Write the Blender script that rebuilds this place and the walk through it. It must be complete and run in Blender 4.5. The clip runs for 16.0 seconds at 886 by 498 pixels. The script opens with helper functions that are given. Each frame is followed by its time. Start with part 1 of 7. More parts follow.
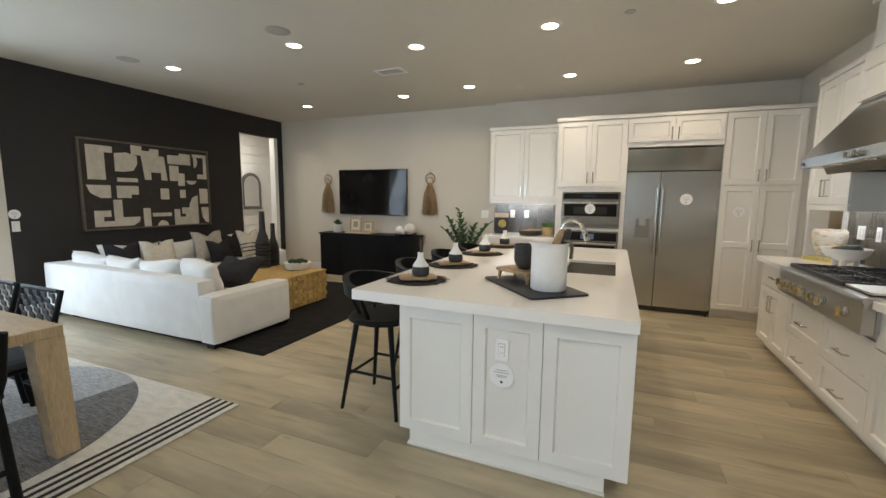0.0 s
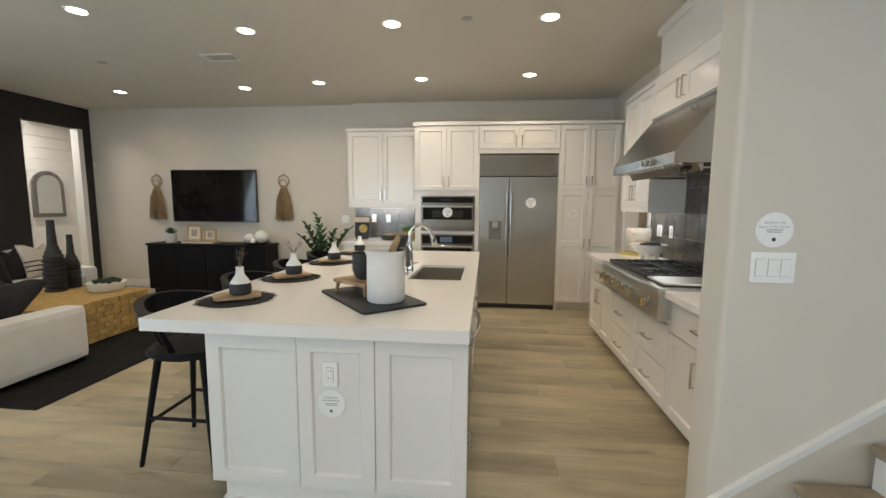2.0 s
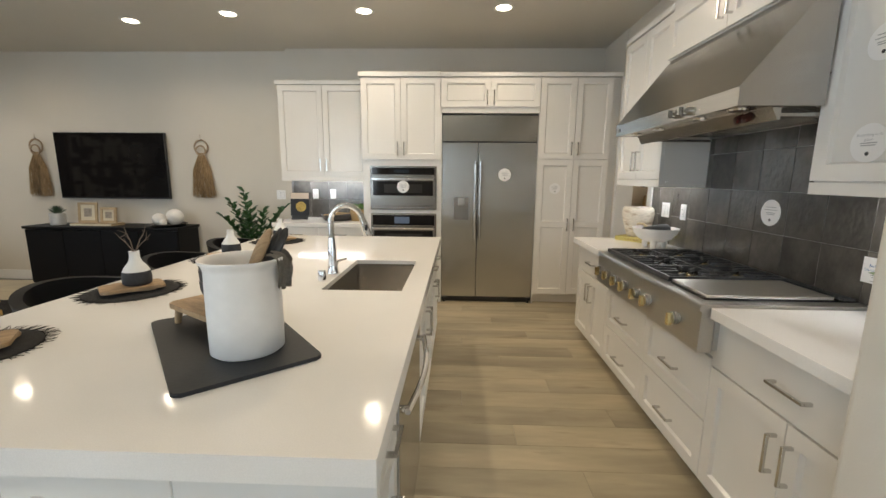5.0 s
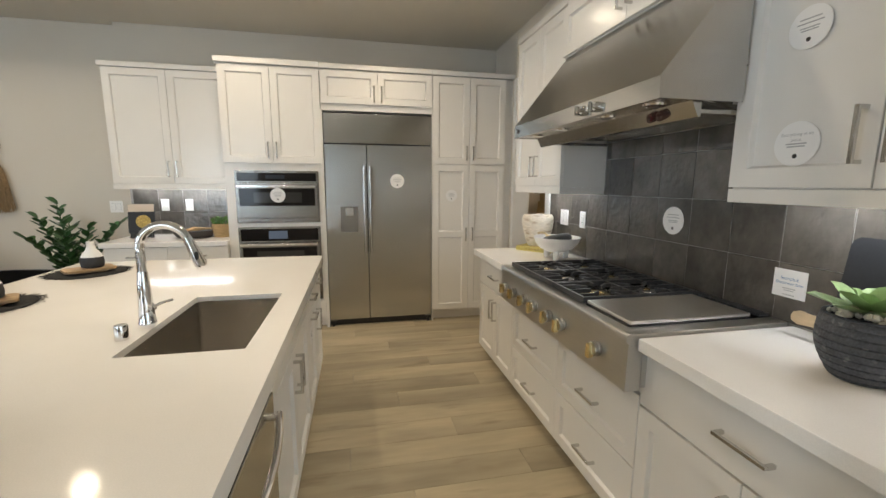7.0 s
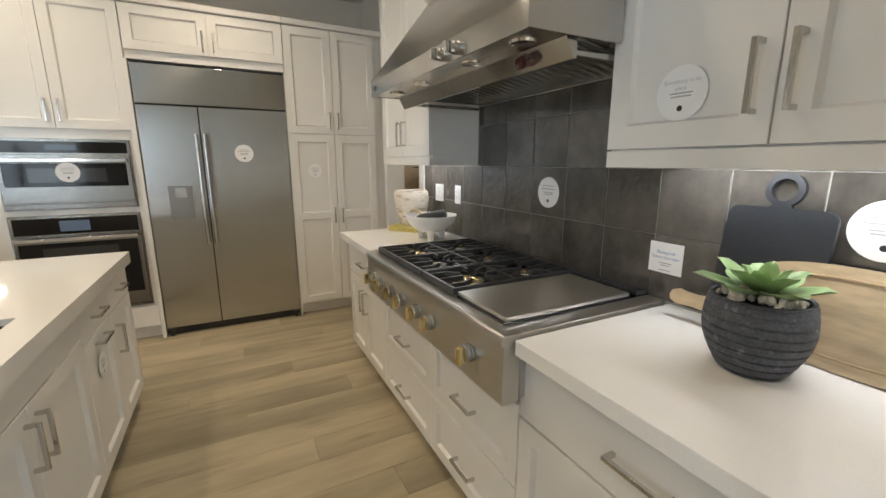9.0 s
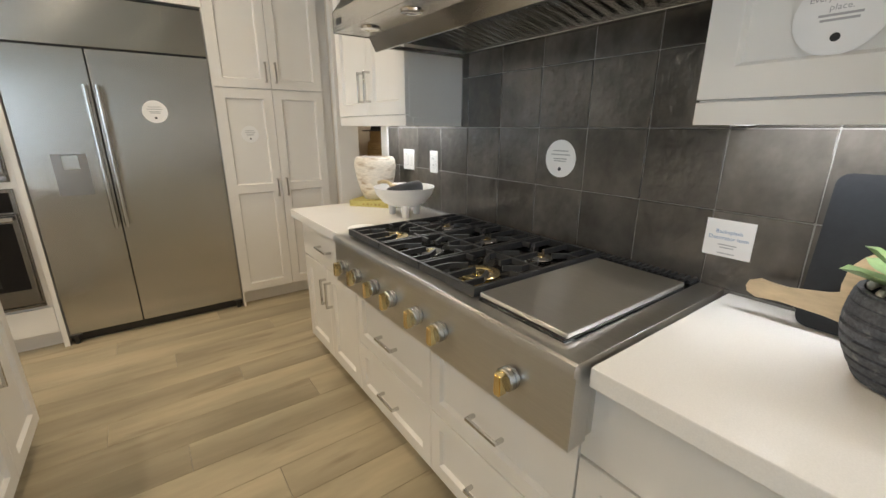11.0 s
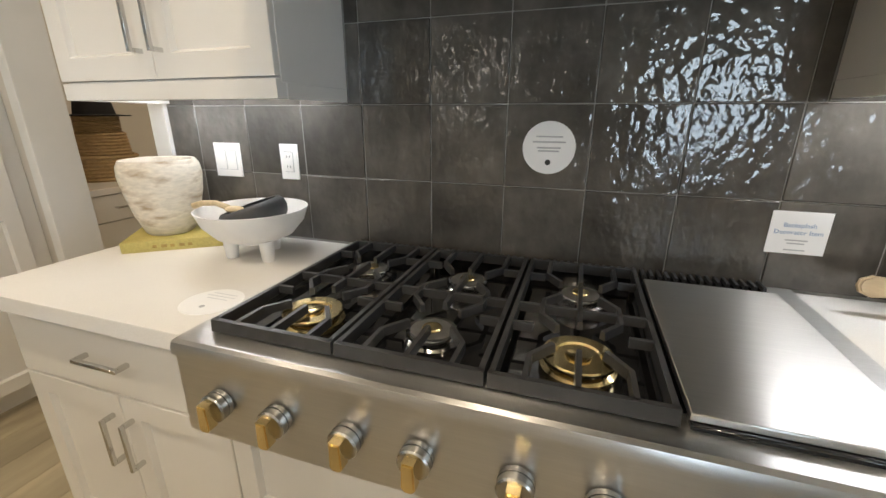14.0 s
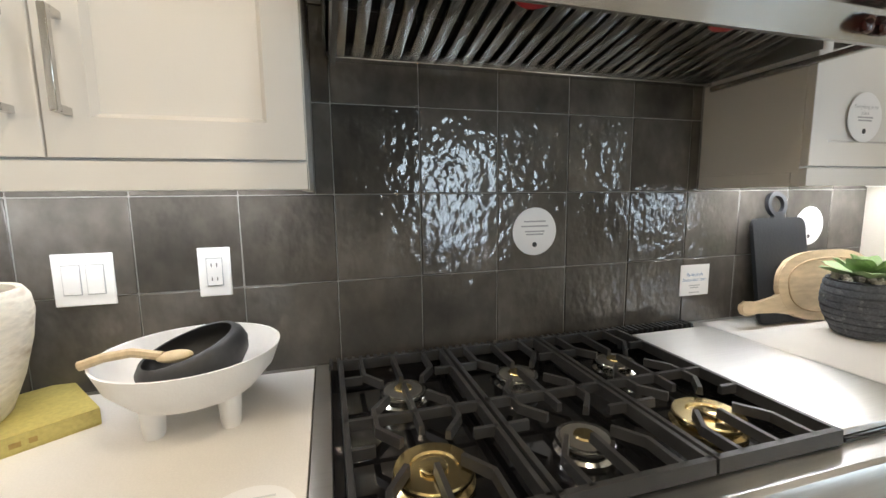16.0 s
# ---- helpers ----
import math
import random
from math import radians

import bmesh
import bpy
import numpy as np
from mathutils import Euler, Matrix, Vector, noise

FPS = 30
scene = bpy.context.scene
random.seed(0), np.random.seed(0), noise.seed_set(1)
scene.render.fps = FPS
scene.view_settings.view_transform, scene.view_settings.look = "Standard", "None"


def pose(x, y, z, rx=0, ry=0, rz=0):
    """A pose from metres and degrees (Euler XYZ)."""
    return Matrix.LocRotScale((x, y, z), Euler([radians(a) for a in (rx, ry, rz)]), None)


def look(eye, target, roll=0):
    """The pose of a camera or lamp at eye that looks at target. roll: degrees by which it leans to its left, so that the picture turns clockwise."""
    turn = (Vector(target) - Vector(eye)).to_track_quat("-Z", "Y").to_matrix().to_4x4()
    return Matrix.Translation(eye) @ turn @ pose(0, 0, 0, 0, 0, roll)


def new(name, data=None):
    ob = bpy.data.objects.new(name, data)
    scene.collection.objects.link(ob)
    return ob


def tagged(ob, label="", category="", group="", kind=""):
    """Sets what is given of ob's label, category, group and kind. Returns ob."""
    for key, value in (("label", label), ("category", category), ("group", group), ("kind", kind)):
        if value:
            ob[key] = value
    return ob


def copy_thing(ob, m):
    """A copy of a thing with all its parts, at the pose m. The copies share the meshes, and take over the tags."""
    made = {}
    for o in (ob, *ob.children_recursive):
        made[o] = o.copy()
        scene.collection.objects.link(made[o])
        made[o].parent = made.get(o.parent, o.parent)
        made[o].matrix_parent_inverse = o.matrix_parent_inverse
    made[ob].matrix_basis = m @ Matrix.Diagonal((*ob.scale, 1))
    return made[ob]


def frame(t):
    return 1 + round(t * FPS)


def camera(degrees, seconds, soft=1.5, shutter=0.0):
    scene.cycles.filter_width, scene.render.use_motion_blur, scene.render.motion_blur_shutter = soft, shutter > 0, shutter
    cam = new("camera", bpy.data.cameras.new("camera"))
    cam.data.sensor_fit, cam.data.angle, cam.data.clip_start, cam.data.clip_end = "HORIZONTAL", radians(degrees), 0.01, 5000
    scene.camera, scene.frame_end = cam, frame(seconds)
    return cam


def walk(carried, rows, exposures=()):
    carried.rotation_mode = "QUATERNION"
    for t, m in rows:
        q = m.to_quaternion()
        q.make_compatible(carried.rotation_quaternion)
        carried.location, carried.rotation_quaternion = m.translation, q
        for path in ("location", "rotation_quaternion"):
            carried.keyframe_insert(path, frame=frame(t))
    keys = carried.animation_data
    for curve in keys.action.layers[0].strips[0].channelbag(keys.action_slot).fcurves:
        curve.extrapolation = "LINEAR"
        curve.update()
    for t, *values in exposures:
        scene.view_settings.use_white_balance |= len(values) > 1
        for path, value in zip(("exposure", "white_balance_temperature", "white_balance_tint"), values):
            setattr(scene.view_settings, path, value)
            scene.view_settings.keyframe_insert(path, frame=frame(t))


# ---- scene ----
EXPOSURES = [(0.0, 0.18), (5.0, 0.27), (9.0, 0.22), (12.0, 0.52), (16.0, 0.53)]
cam = camera(94.6, 16.0)
PATH = [
    (0, (-2.009, -3.037, 1.456), (-2.781, -1.208, 1.21), 0.6),
    (0.5, (-2.0, -3.04, 1.461), (-2.657, -1.164, 1.234), 0.5),
    (1, (-1.956, -2.988, 1.468), (-2.459, -1.065, 1.247), 0.5),
    (1.5, (-1.889, -2.9, 1.473), (-2.246, -0.944, 1.257), 0.4),
    (2, (-1.82, -2.764, 1.462), (-2.025, -0.787, 1.239), 0.4),
    (2.5, (-1.767, -2.594, 1.452), (-1.839, -0.61, 1.214), 0.4),
    (3, (-1.753, -2.408, 1.443), (-1.737, -0.426, 1.176), 0.4),
    (3.5, (-1.791, -2.164, 1.446), (-1.776, -0.186, 1.149), 0.4),
    (4, (-1.796, -1.986, 1.442), (-1.876, -0.018, 1.097), 0.5),
    (6.5, (-1.622, -1.392, 1.44), (-1.503, 0.576, 1.103), 0.4),
    (7, (-1.627, -1.258, 1.443), (-1.216, 0.674, 1.132), 0.3),
    (7.5, (-1.577, -1.183, 1.434), (-0.934, 0.684, 1.121), 0.1),
    (8, (-1.511, -1.096, 1.415), (-0.733, 0.714, 1.075), -0.0),
    (8.5, (-1.434, -0.995, 1.397), (-0.574, 0.772, 1.023), 0.0),
    (9, (-1.34, -0.923, 1.401), (-0.445, 0.817, 0.988), 0.0),
    (11.5, (-1.342, -0.371, 1.372), (-0.12, 1.086, 0.75), 0.1),
    (12, (-1.314, -0.269, 1.36), (0.022, 1.063, 0.695), 0.0),
    (12.5, (-1.254, -0.106, 1.347), (0.199, 1.079, 0.65), 0.1),
    (13, (-1.202, 0.095, 1.351), (0.369, 1.111, 0.642), 0.0),
    (13.5, (-1.201, 0.266, 1.34), (0.486, 1.095, 0.656), 0.1),
    (14, (-1.213, 0.49, 1.347), (0.594, 1.086, 0.729), 0.2),
    (14.5, (-1.182, 0.651, 1.339), (0.715, 1.008, 0.814), 0.1),
    (15, (-1.134, 0.815, 1.329), (0.828, 0.919, 0.955), -0.1),
    (15.5, (-1.113, 0.978, 1.366), (0.852, 0.765, 1.057), -0.4),
    (16, (-1.115, 1.175, 1.371), (0.796, 0.639, 1.117), -0.7),
]
walk(cam, [(t, look(eye, target, roll)) for t, eye, target, roll in PATH], EXPOSURES)

# ---- daylight, lamps ----
world = bpy.data.worlds.new("sky")
scene.world = world
world.use_nodes = True
sky = world.node_tree.nodes.new("ShaderNodeTexSky")
sky.sky_type, sky.sun_disc = "NISHITA", False
sky.sun_elevation, sky.sun_rotation = radians(41), radians(29)
world.node_tree.links.new(sky.outputs[0], world.node_tree.nodes["Background"].inputs[0])
world.node_tree.nodes["Background"].inputs[1].default_value = 0.12
sun = new("sun", bpy.data.lights.new("sun", "SUN"))
sun.data.energy, sun.data.angle, sun.data.color = 2.0, radians(0.6), (1, 0.95, 0.88)
sun.matrix_world = look((0, 0, 0), (-0.5, -0.9, -0.9))

CEIL = 2.965
# The last four downlights are unseen, added to light the south end.
CANS = [(-5.09, 0.36), (-3.96, 0.84), (-2.64, 0.82), (-6.99, 0.41), (-6.9, 2.62), (-5.04, 2.58), (-3.95, 2.42),
        (-2.63, 2.37), (-1.34, 2.31), (-1.33, 0.8), (-2.0, -2.2), (-0.9, -3.4), (-4.4, -3.9), (-7.0, -3.9)]


def area(name, at, target, w, h, watts, color, shape="RECTANGLE", spread=180):
    lamp = new(name, bpy.data.lights.new(name, "AREA"))
    lamp.data.shape, lamp.data.size, lamp.data.size_y = shape, w, h
    lamp.data.energy, lamp.data.color, lamp.data.spread = watts, color, radians(spread)
    lamp.matrix_world = look(at, target)
    return lamp


WARM = (1.0, 0.84, 0.63)
for cx, cy in CANS:
    area("can_lamp", (cx, cy, CEIL - 0.012), (cx, cy, 0), 0.13, 0.13, 4.2 if cx < -3.2 else 5.4 if cy > 2 else 7.6, WARM, "DISK", 150)
DAY = (0.70, 0.85, 1.0)
area("patio_daylight", (-8.62, -1.95, 1.3), (-5.6, -1.9, 0.2), 1.6, 2.2, 68.0, DAY)
# These two add cool light from the south, through unseen, assumed windows.
area("dining_daylight", (-5.4, -5.75, 1.5), (-4.4, -2.6, 0.2), 2.0, 1.9, 52.0, DAY)
area("entry_daylight", (1.15, -5.75, 1.5), (-0.6, -2.0, 1.0), 2.2, 1.9, 36.0, (0.66, 0.84, 1.0))
LED = (0.95, 0.97, 1.0)
area("undercab_lamp", (-0.10, -0.45, 1.4145), (-0.07, -0.45, 0.9), 0.72, 0.03, 2.2, LED)
area("undercab_lamp", (-0.10, 1.58, 1.4145), (-0.07, 1.58, 0.9), 0.62, 0.03, 1.0, LED)
area("undercab_lamp", (-3.34, 3.42, 1.4145), (-3.34, 3.46, 0.9), 0.9, 0.03, 2.6, LED)
# Fill light without fixtures, added to brighten the hall and the pantry.
area("hall_lamp", (-9.3, 3.0, 2.9), (-9.3, 3.0, 0), 0.4, 0.4, 34.0, (1, 0.93, 0.84))
area("pantry_lamp", (1.1, 2.6, 2.9), (1.1, 2.6, 0), 0.3, 0.3, 9.0, WARM)

# ---- materials ----


def mat(name, color, rough=0.5, metal=0.0, vary=0.06, scale=6.0, fine=0.0, fine_scale=60.0, bump=0.0, bump_scale=40.0,
        stretch=(1, 1, 1), spec=0.5, rough_vary=0.0, coat=0.0, per_piece=0.0, dirt=None, grain=None, bump_detail=3.0):
    """A node material: base colour with two scales of noise, roughness variation and bump, in metres."""
    m = bpy.data.materials.new(name)
    m.use_nodes = True
    nt = m.node_tree
    L, N = nt.links.new, nt.nodes.new
    b = nt.nodes["Principled BSDF"]
    b.inputs["Roughness"].default_value, b.inputs["Metallic"].default_value = rough, metal
    b.inputs["Specular IOR Level"].default_value, b.inputs["Coat Weight"].default_value = spec, coat
    if grain:
        along = N("ShaderNodeCombineXYZ")
        for k in range(3):
            along.inputs[k].default_value = grain[k]
        L(along.outputs[0], b.inputs["Tangent"])
        b.inputs["Anisotropic"].default_value = 0.8
    pos = N("ShaderNodeTexCoord").outputs["Object"]
    info = N("ShaderNodeObjectInfo")
    if per_piece:
        shift = N("ShaderNodeVectorMath")
        shift.operation = "MULTIPLY_ADD"
        L(info.outputs["Random"], shift.inputs[0])
        shift.inputs[1].default_value = (7.3, 3.1, 11.7)
        L(pos, shift.inputs[2])
        pos = shift.outputs[0]
    mp = N("ShaderNodeMapping")
    mp.inputs["Scale"].default_value = stretch
    L(pos, mp.inputs[0])

    def noise_tex(s, detail=4.0):
        n = N("ShaderNodeTexNoise")
        n.inputs["Scale"].default_value, n.inputs["Detail"].default_value = s, detail
        L(mp.outputs[0], n.inputs["Vector"])
        return n.outputs["Fac"]

    def remap(src, lo, hi, a=0.3, z=0.7):
        r = N("ShaderNodeMapRange")
        for i, v in zip((1, 2, 3, 4), (a, z, lo, hi)):
            r.inputs[i].default_value = v
        L(src, r.inputs[0])
        return r.outputs[0]

    def times(x, y):
        q = N("ShaderNodeMath")
        q.operation = "MULTIPLY"
        L(x, q.inputs[0])
        L(y, q.inputs[1])
        return q.outputs[0]
    value = remap(noise_tex(scale), 1 - vary, 1 + vary)
    if fine:
        value = times(value, remap(noise_tex(fine_scale), 1 - fine, 1 + fine))
    if per_piece:
        value = times(value, remap(info.outputs["Random"], 1 - per_piece, 1 + per_piece, 0, 1))
    mix = N("ShaderNodeVectorMath")
    mix.operation = "SCALE"
    mix.inputs[0].default_value = color
    L(value, mix.inputs["Scale"])
    out = mix.outputs[0]
    if dirt:
        d = N("ShaderNodeMix")
        d.data_type = "RGBA"
        L(remap(noise_tex(dirt[1], 8.0), 0, 1, dirt[2], dirt[2] + 0.2), d.inputs["Factor"])
        L(out, d.inputs["A"])
        d.inputs["B"].default_value = (*dirt[0], 1)
        out = d.outputs["Result"]
    L(out, b.inputs["Base Color"])
    if rough_vary:
        L(remap(noise_tex(scale * 2.3), max(rough - rough_vary, 0.02), rough + rough_vary), b.inputs["Roughness"])
    if bump:
        bn = N("ShaderNodeBump")
        bn.inputs["Strength"].default_value, bn.inputs["Distance"].default_value = 1.0, bump
        L(noise_tex(bump_scale, bump_detail), bn.inputs["Height"])
        L(bn.outputs[0], b.inputs["Normal"])
    return m


def glow(name, color, strength):
    m = bpy.data.materials.new(name)
    m.use_nodes = True
    b = m.node_tree.nodes["Principled BSDF"]
    b.inputs["Base Color"].default_value = (*color, 1)
    b.inputs["Emission Color"].default_value, b.inputs["Emission Strength"].default_value = (*color, 1), strength
    return m


def clear_glass(name, tint=(1, 1, 1)):
    m = bpy.data.materials.new(name)
    m.use_nodes = True
    b = m.node_tree.nodes["Principled BSDF"]
    b.inputs["Base Color"].default_value = (*tint, 1)
    b.inputs["Roughness"].default_value, b.inputs["Transmission Weight"].default_value, b.inputs["IOR"].default_value = 0.0, 1.0, 1.45
    return m


M_WALL = mat("wall_paint", (0.67, 0.62, 0.54), 0.65, vary=0.02, scale=1.5, bump=0.0006, bump_scale=220)
M_DARK = mat("charcoal_paint", (0.036, 0.033, 0.033), 0.7, spec=0.25, vary=0.06, scale=1.2, bump=0.0005, bump_scale=220)
M_CEIL = mat("ceiling_paint", (0.64, 0.605, 0.535), 0.8, vary=0.02, scale=1.0, bump=0.0008, bump_scale=180)
M_TRIM = mat("white_trim", (0.80, 0.79, 0.76), 0.35, vary=0.02)
M_CAB = mat("cabinet_paint", (0.80, 0.775, 0.735), 0.2, vary=0.015, scale=3, bump=0.00012, bump_scale=160)
M_ISL = mat("island_paint", (0.78, 0.76, 0.72), 0.3, vary=0.015, scale=3, bump=0.00012, bump_scale=160)
M_QUARTZ = mat("white_quartz", (0.85, 0.825, 0.79), 0.085, vary=0.02, scale=4, fine=0.03, fine_scale=300, rough_vary=0.025)
M_STEEL = mat("brushed_steel", (0.52, 0.51, 0.49), 0.24, 1.0, vary=0.02, scale=3, fine=0.025, fine_scale=12, stretch=(30, 30, 1), grain=(1, 0.1, 0.03))
M_SINK = mat("satin_steel", (0.60, 0.57, 0.53), 0.25, 1.0, vary=0.03, scale=6, fine=0.03, fine_scale=40)
M_BAFFLE = mat("polished_baffle_steel", (0.50, 0.49, 0.46), 0.16, 1.0, vary=0.04, scale=9)
M_SPEAKER = mat("speaker_mesh", (0.44, 0.42, 0.38), 0.8, vary=0.05, scale=60)
M_STEELH = mat("brushed_steel_across", (0.50, 0.495, 0.48), 0.18, 1.0, vary=0.02, scale=3, fine=0.025, fine_scale=12, stretch=(30, 1, 30), grain=(0.7, 0.05, 0.75))
M_PANEL = mat("soft_brushed_steel", (0.60, 0.59, 0.57), 0.30, 1.0, vary=0.02, scale=3, fine=0.03, fine_scale=12, stretch=(30, 1, 30), grain=(0.7, 0.05, 0.75))
M_NICKEL = mat("brushed_nickel", (0.60, 0.59, 0.57), 0.17, 1.0, vary=0.03, fine=0.04, fine_scale=200)
M_CHROME = mat("polished_chrome", (0.78, 0.77, 0.76), 0.07, 1.0, vary=0.01)
M_BRASS = mat("brass", (0.84, 0.67, 0.35), 0.2, 1.0, vary=0.06, scale=30, fine=0.05, fine_scale=200)
M_IRON = mat("cast_iron", (0.038, 0.038, 0.039), 0.3, vary=0.15, scale=40, bump=0.0005, bump_scale=500)
M_ENAMEL = mat("black_enamel", (0.008, 0.008, 0.009), 0.08, vary=0.1, coat=0.4)
M_BLACKGL = mat("black_glass", (0.010, 0.009, 0.009), 0.06, vary=0.1, scale=2, spec=0.3)
M_BLACK = mat("black_plastic", (0.02, 0.02, 0.02), 0.4, vary=0.1)
M_WHITEPL = mat("white_plastic", (0.88, 0.87, 0.85), 0.3, vary=0.01)
M_STICK = mat("sticker_vinyl", (0.86, 0.85, 0.84), 0.35, vary=0.01)
M_INK = mat("grey_ink", (0.42, 0.42, 0.43), 0.6, vary=0.05)
M_TILE = mat("charcoal_glazed_tile", (0.095, 0.086, 0.075), 0.02, vary=0.30, scale=5, fine=0.16, fine_scale=22, stretch=(1, 1.12, 0.9), bump=0.0034, bump_scale=30, bump_detail=1.6, per_piece=0.28, spec=0.75)
M_GROUT = mat("grey_grout", (0.26, 0.25, 0.235), 0.8, vary=0.1, scale=40)
M_GLASS = clear_glass("window_glass")
M_GLOW = glow("lamp_lens", (1.0, 0.86, 0.66), 22.0)
M_LEDGLOW = glow("led_strip", (0.96, 0.97, 1.0), 4.5)

# ---- mesh helpers ----
BASE = {}


def finish(bm, angle=33):
    bmesh.ops.recalc_face_normals(bm, faces=bm.faces)
    flat = bm.faces.layers.int.get("flat")
    for f in bm.faces:
        f.smooth = not (flat and f[flat])
    for e in bm.edges:
        if len(e.link_faces) == 2 and e.calc_face_angle(0) > radians(angle):
            e.smooth = False


def link(name, bm, material, angle=33):
    finish(bm, angle)
    me = bpy.data.meshes.new(name)
    bm.to_mesh(me)
    bm.free()
    me.materials.append(material)
    return new(name, me)


def part(name, bm, material, parent, label="", angle=33):
    """One mesh under a thing or part; bm in the world's places, or in the thing's own where the thing is turned."""
    bmesh.ops.translate(bm, verts=bm.verts, vec=-Vector(BASE.get(parent.name, (0, 0, 0))))
    ob = link(name, bm, material, angle)
    ob.parent = parent
    BASE[ob.name] = BASE.get(parent.name, (0, 0, 0))
    return tagged(ob, label)


def thing(name, at, label, category, group="", kind=""):
    ob = new(name)
    ob.empty_display_size = 0.1
    ob.location = at
    BASE[ob.name] = at
    return tagged(ob, label, category, group, kind)


def local_thing(name, label, category, group="", kind=""):
    """A thing built round its own origin, to be posed afterwards."""
    return thing(name, (0, 0, 0), label, category, group, kind)


def solid(name, bm, material, label, category="", group="", kind="", angle=33):
    """A thing of one mesh, with its origin at its base."""
    lo = Vector([min(v.co[i] for v in bm.verts) for i in range(3)])
    hi = Vector([max(v.co[i] for v in bm.verts) for i in range(3)])
    at = Vector(((lo.x + hi.x) / 2, (lo.y + hi.y) / 2, lo.z))
    bmesh.ops.translate(bm, verts=bm.verts, vec=-at)
    ob = link(name, bm, material, angle)
    ob.location = at
    BASE[ob.name] = tuple(at)
    return tagged(ob, label, category, group, kind)


def box(bm, x0, x1, y0, y1, z0, z1, bevel=0.0, seg=1):
    x0, x1, y0, y1, z0, z1 = min(x0, x1), max(x0, x1), min(y0, y1), max(y0, y1), min(z0, z1), max(z0, z1)
    m = Matrix.Translation(((x0 + x1) / 2, (y0 + y1) / 2, (z0 + z1) / 2)) @ Matrix.Diagonal((x1 - x0, y1 - y0, z1 - z0, 1))
    flat = bm.faces.layers.int.get("flat") or bm.faces.layers.int.new("flat")
    vs = bmesh.ops.create_cube(bm, size=1, matrix=m)["verts"]
    sides = {f for v in vs for f in v.link_faces}
    for f in sides:
        f[flat] = 1
    if bevel:
        es = {e for v in vs for e in v.link_edges}
        made = bmesh.ops.bevel(bm, geom=list(es), offset=bevel, segments=seg, affect="EDGES", profile=0.5)
        for f in made["faces"]:
            f[flat] = 0
    return bm


def boxes(*rows, bevel=0.0, seg=1):
    bm = bmesh.new()
    for r in rows:
        box(bm, *r, bevel=bevel, seg=seg)
    return bm


def cone(bm, p0, p1, r0, r1, seg=16):
    p0, p1 = Vector(p0), Vector(p1)
    d = p1 - p0
    m = Matrix.Translation((p0 + p1) / 2) @ d.to_track_quat("Z", "Y").to_matrix().to_4x4()
    bmesh.ops.create_cone(bm, cap_ends=True, segments=seg, radius1=max(r0, 1e-4), radius2=max(r1, 1e-4), depth=d.length, matrix=m)
    return bm


def lathe(bm, profile, at=(0, 0, 0), seg=32, squash=1.0):
    """Turn a profile of (radius, height) about z."""
    rings = []
    for r, z in profile:
        rings.append([bm.verts.new((at[0] + r * math.cos(a) * squash, at[1] + r * math.sin(a), at[2] + z)) for a in (2 * math.pi * k / seg for k in range(seg))]
                     if r > 1e-5 else [bm.verts.new((at[0], at[1], at[2] + z))])
    for a, b in zip(rings, rings[1:]):
        for k in range(seg):
            quad = [a[k % len(a)], a[(k + 1) % len(a)], b[(k + 1) % len(b)], b[k % len(b)]]
            quad = list(dict.fromkeys(quad))
            if len(quad) > 2:
                bm.faces.new(quad)
    return bm


def tube(bm, pts, r, seg=8, taper=None):
    """Sweep a circle along points."""
    pts = [Vector(p) for p in pts]
    rings = []
    for i, p in enumerate(pts):
        d = (pts[min(i + 1, len(pts) - 1)] - pts[max(i - 1, 0)]).normalized()
        q = d.to_track_quat("Z", "Y")
        rr = r if taper is None else r + (taper - r) * i / (len(pts) - 1)
        rings.append([bm.verts.new(p + q @ Vector((rr * math.cos(a), rr * math.sin(a), 0))) for a in (2 * math.pi * k / seg for k in range(seg))])
    for a, b in zip(rings, rings[1:]):
        for k in range(seg):
            bm.faces.new((a[k], a[(k + 1) % seg], b[(k + 1) % seg], b[k]))
    bm.faces.new(rings[0][::-1])
    bm.faces.new(rings[-1])
    return bm


def prism(bm, outline, axis, a, b):
    """Extrude a 2D outline along an axis from a to b. Outline in the two other axes, in order."""
    def at(p, w):
        q = list(p)
        q.insert("xyz".index(axis), w)
        return q
    flat = bm.faces.layers.int.get("flat") or bm.faces.layers.int.new("flat")
    lo = [bm.verts.new(at(p, a)) for p in outline]
    hi = [bm.verts.new(at(p, b)) for p in outline]
    n = len(outline)
    for f in [bm.faces.new(lo[::-1]), bm.faces.new(hi)] + [bm.faces.new((lo[k], lo[(k + 1) % n], hi[(k + 1) % n], hi[k])) for k in range(n) if (lo[k].co - lo[(k + 1) % n].co).length > 0.03]:
        f[flat] = 1
    for k in range(n):
        if (lo[k].co - lo[(k + 1) % n].co).length <= 0.03:
            bm.faces.new((lo[k], lo[(k + 1) % n], hi[(k + 1) % n], hi[k]))
    return bm


def on(side, plane):
    """Places on an upright face: u along it, v up, w out of it. Sides W, E, S, N are the way it looks."""
    return {"W": lambda u, v, w: (plane - w, u, v), "E": lambda u, v, w: (plane + w, u, v),
            "S": lambda u, v, w: (u, plane - w, v), "N": lambda u, v, w: (u, plane + w, v)}[side]


def fbox(bm, f, u0, u1, v0, v1, w0, w1, bevel=0.0, seg=1):
    a, b = f(u0, v0, w0), f(u1, v1, w1)
    return box(bm, a[0], b[0], a[1], b[1], a[2], b[2], bevel, seg)


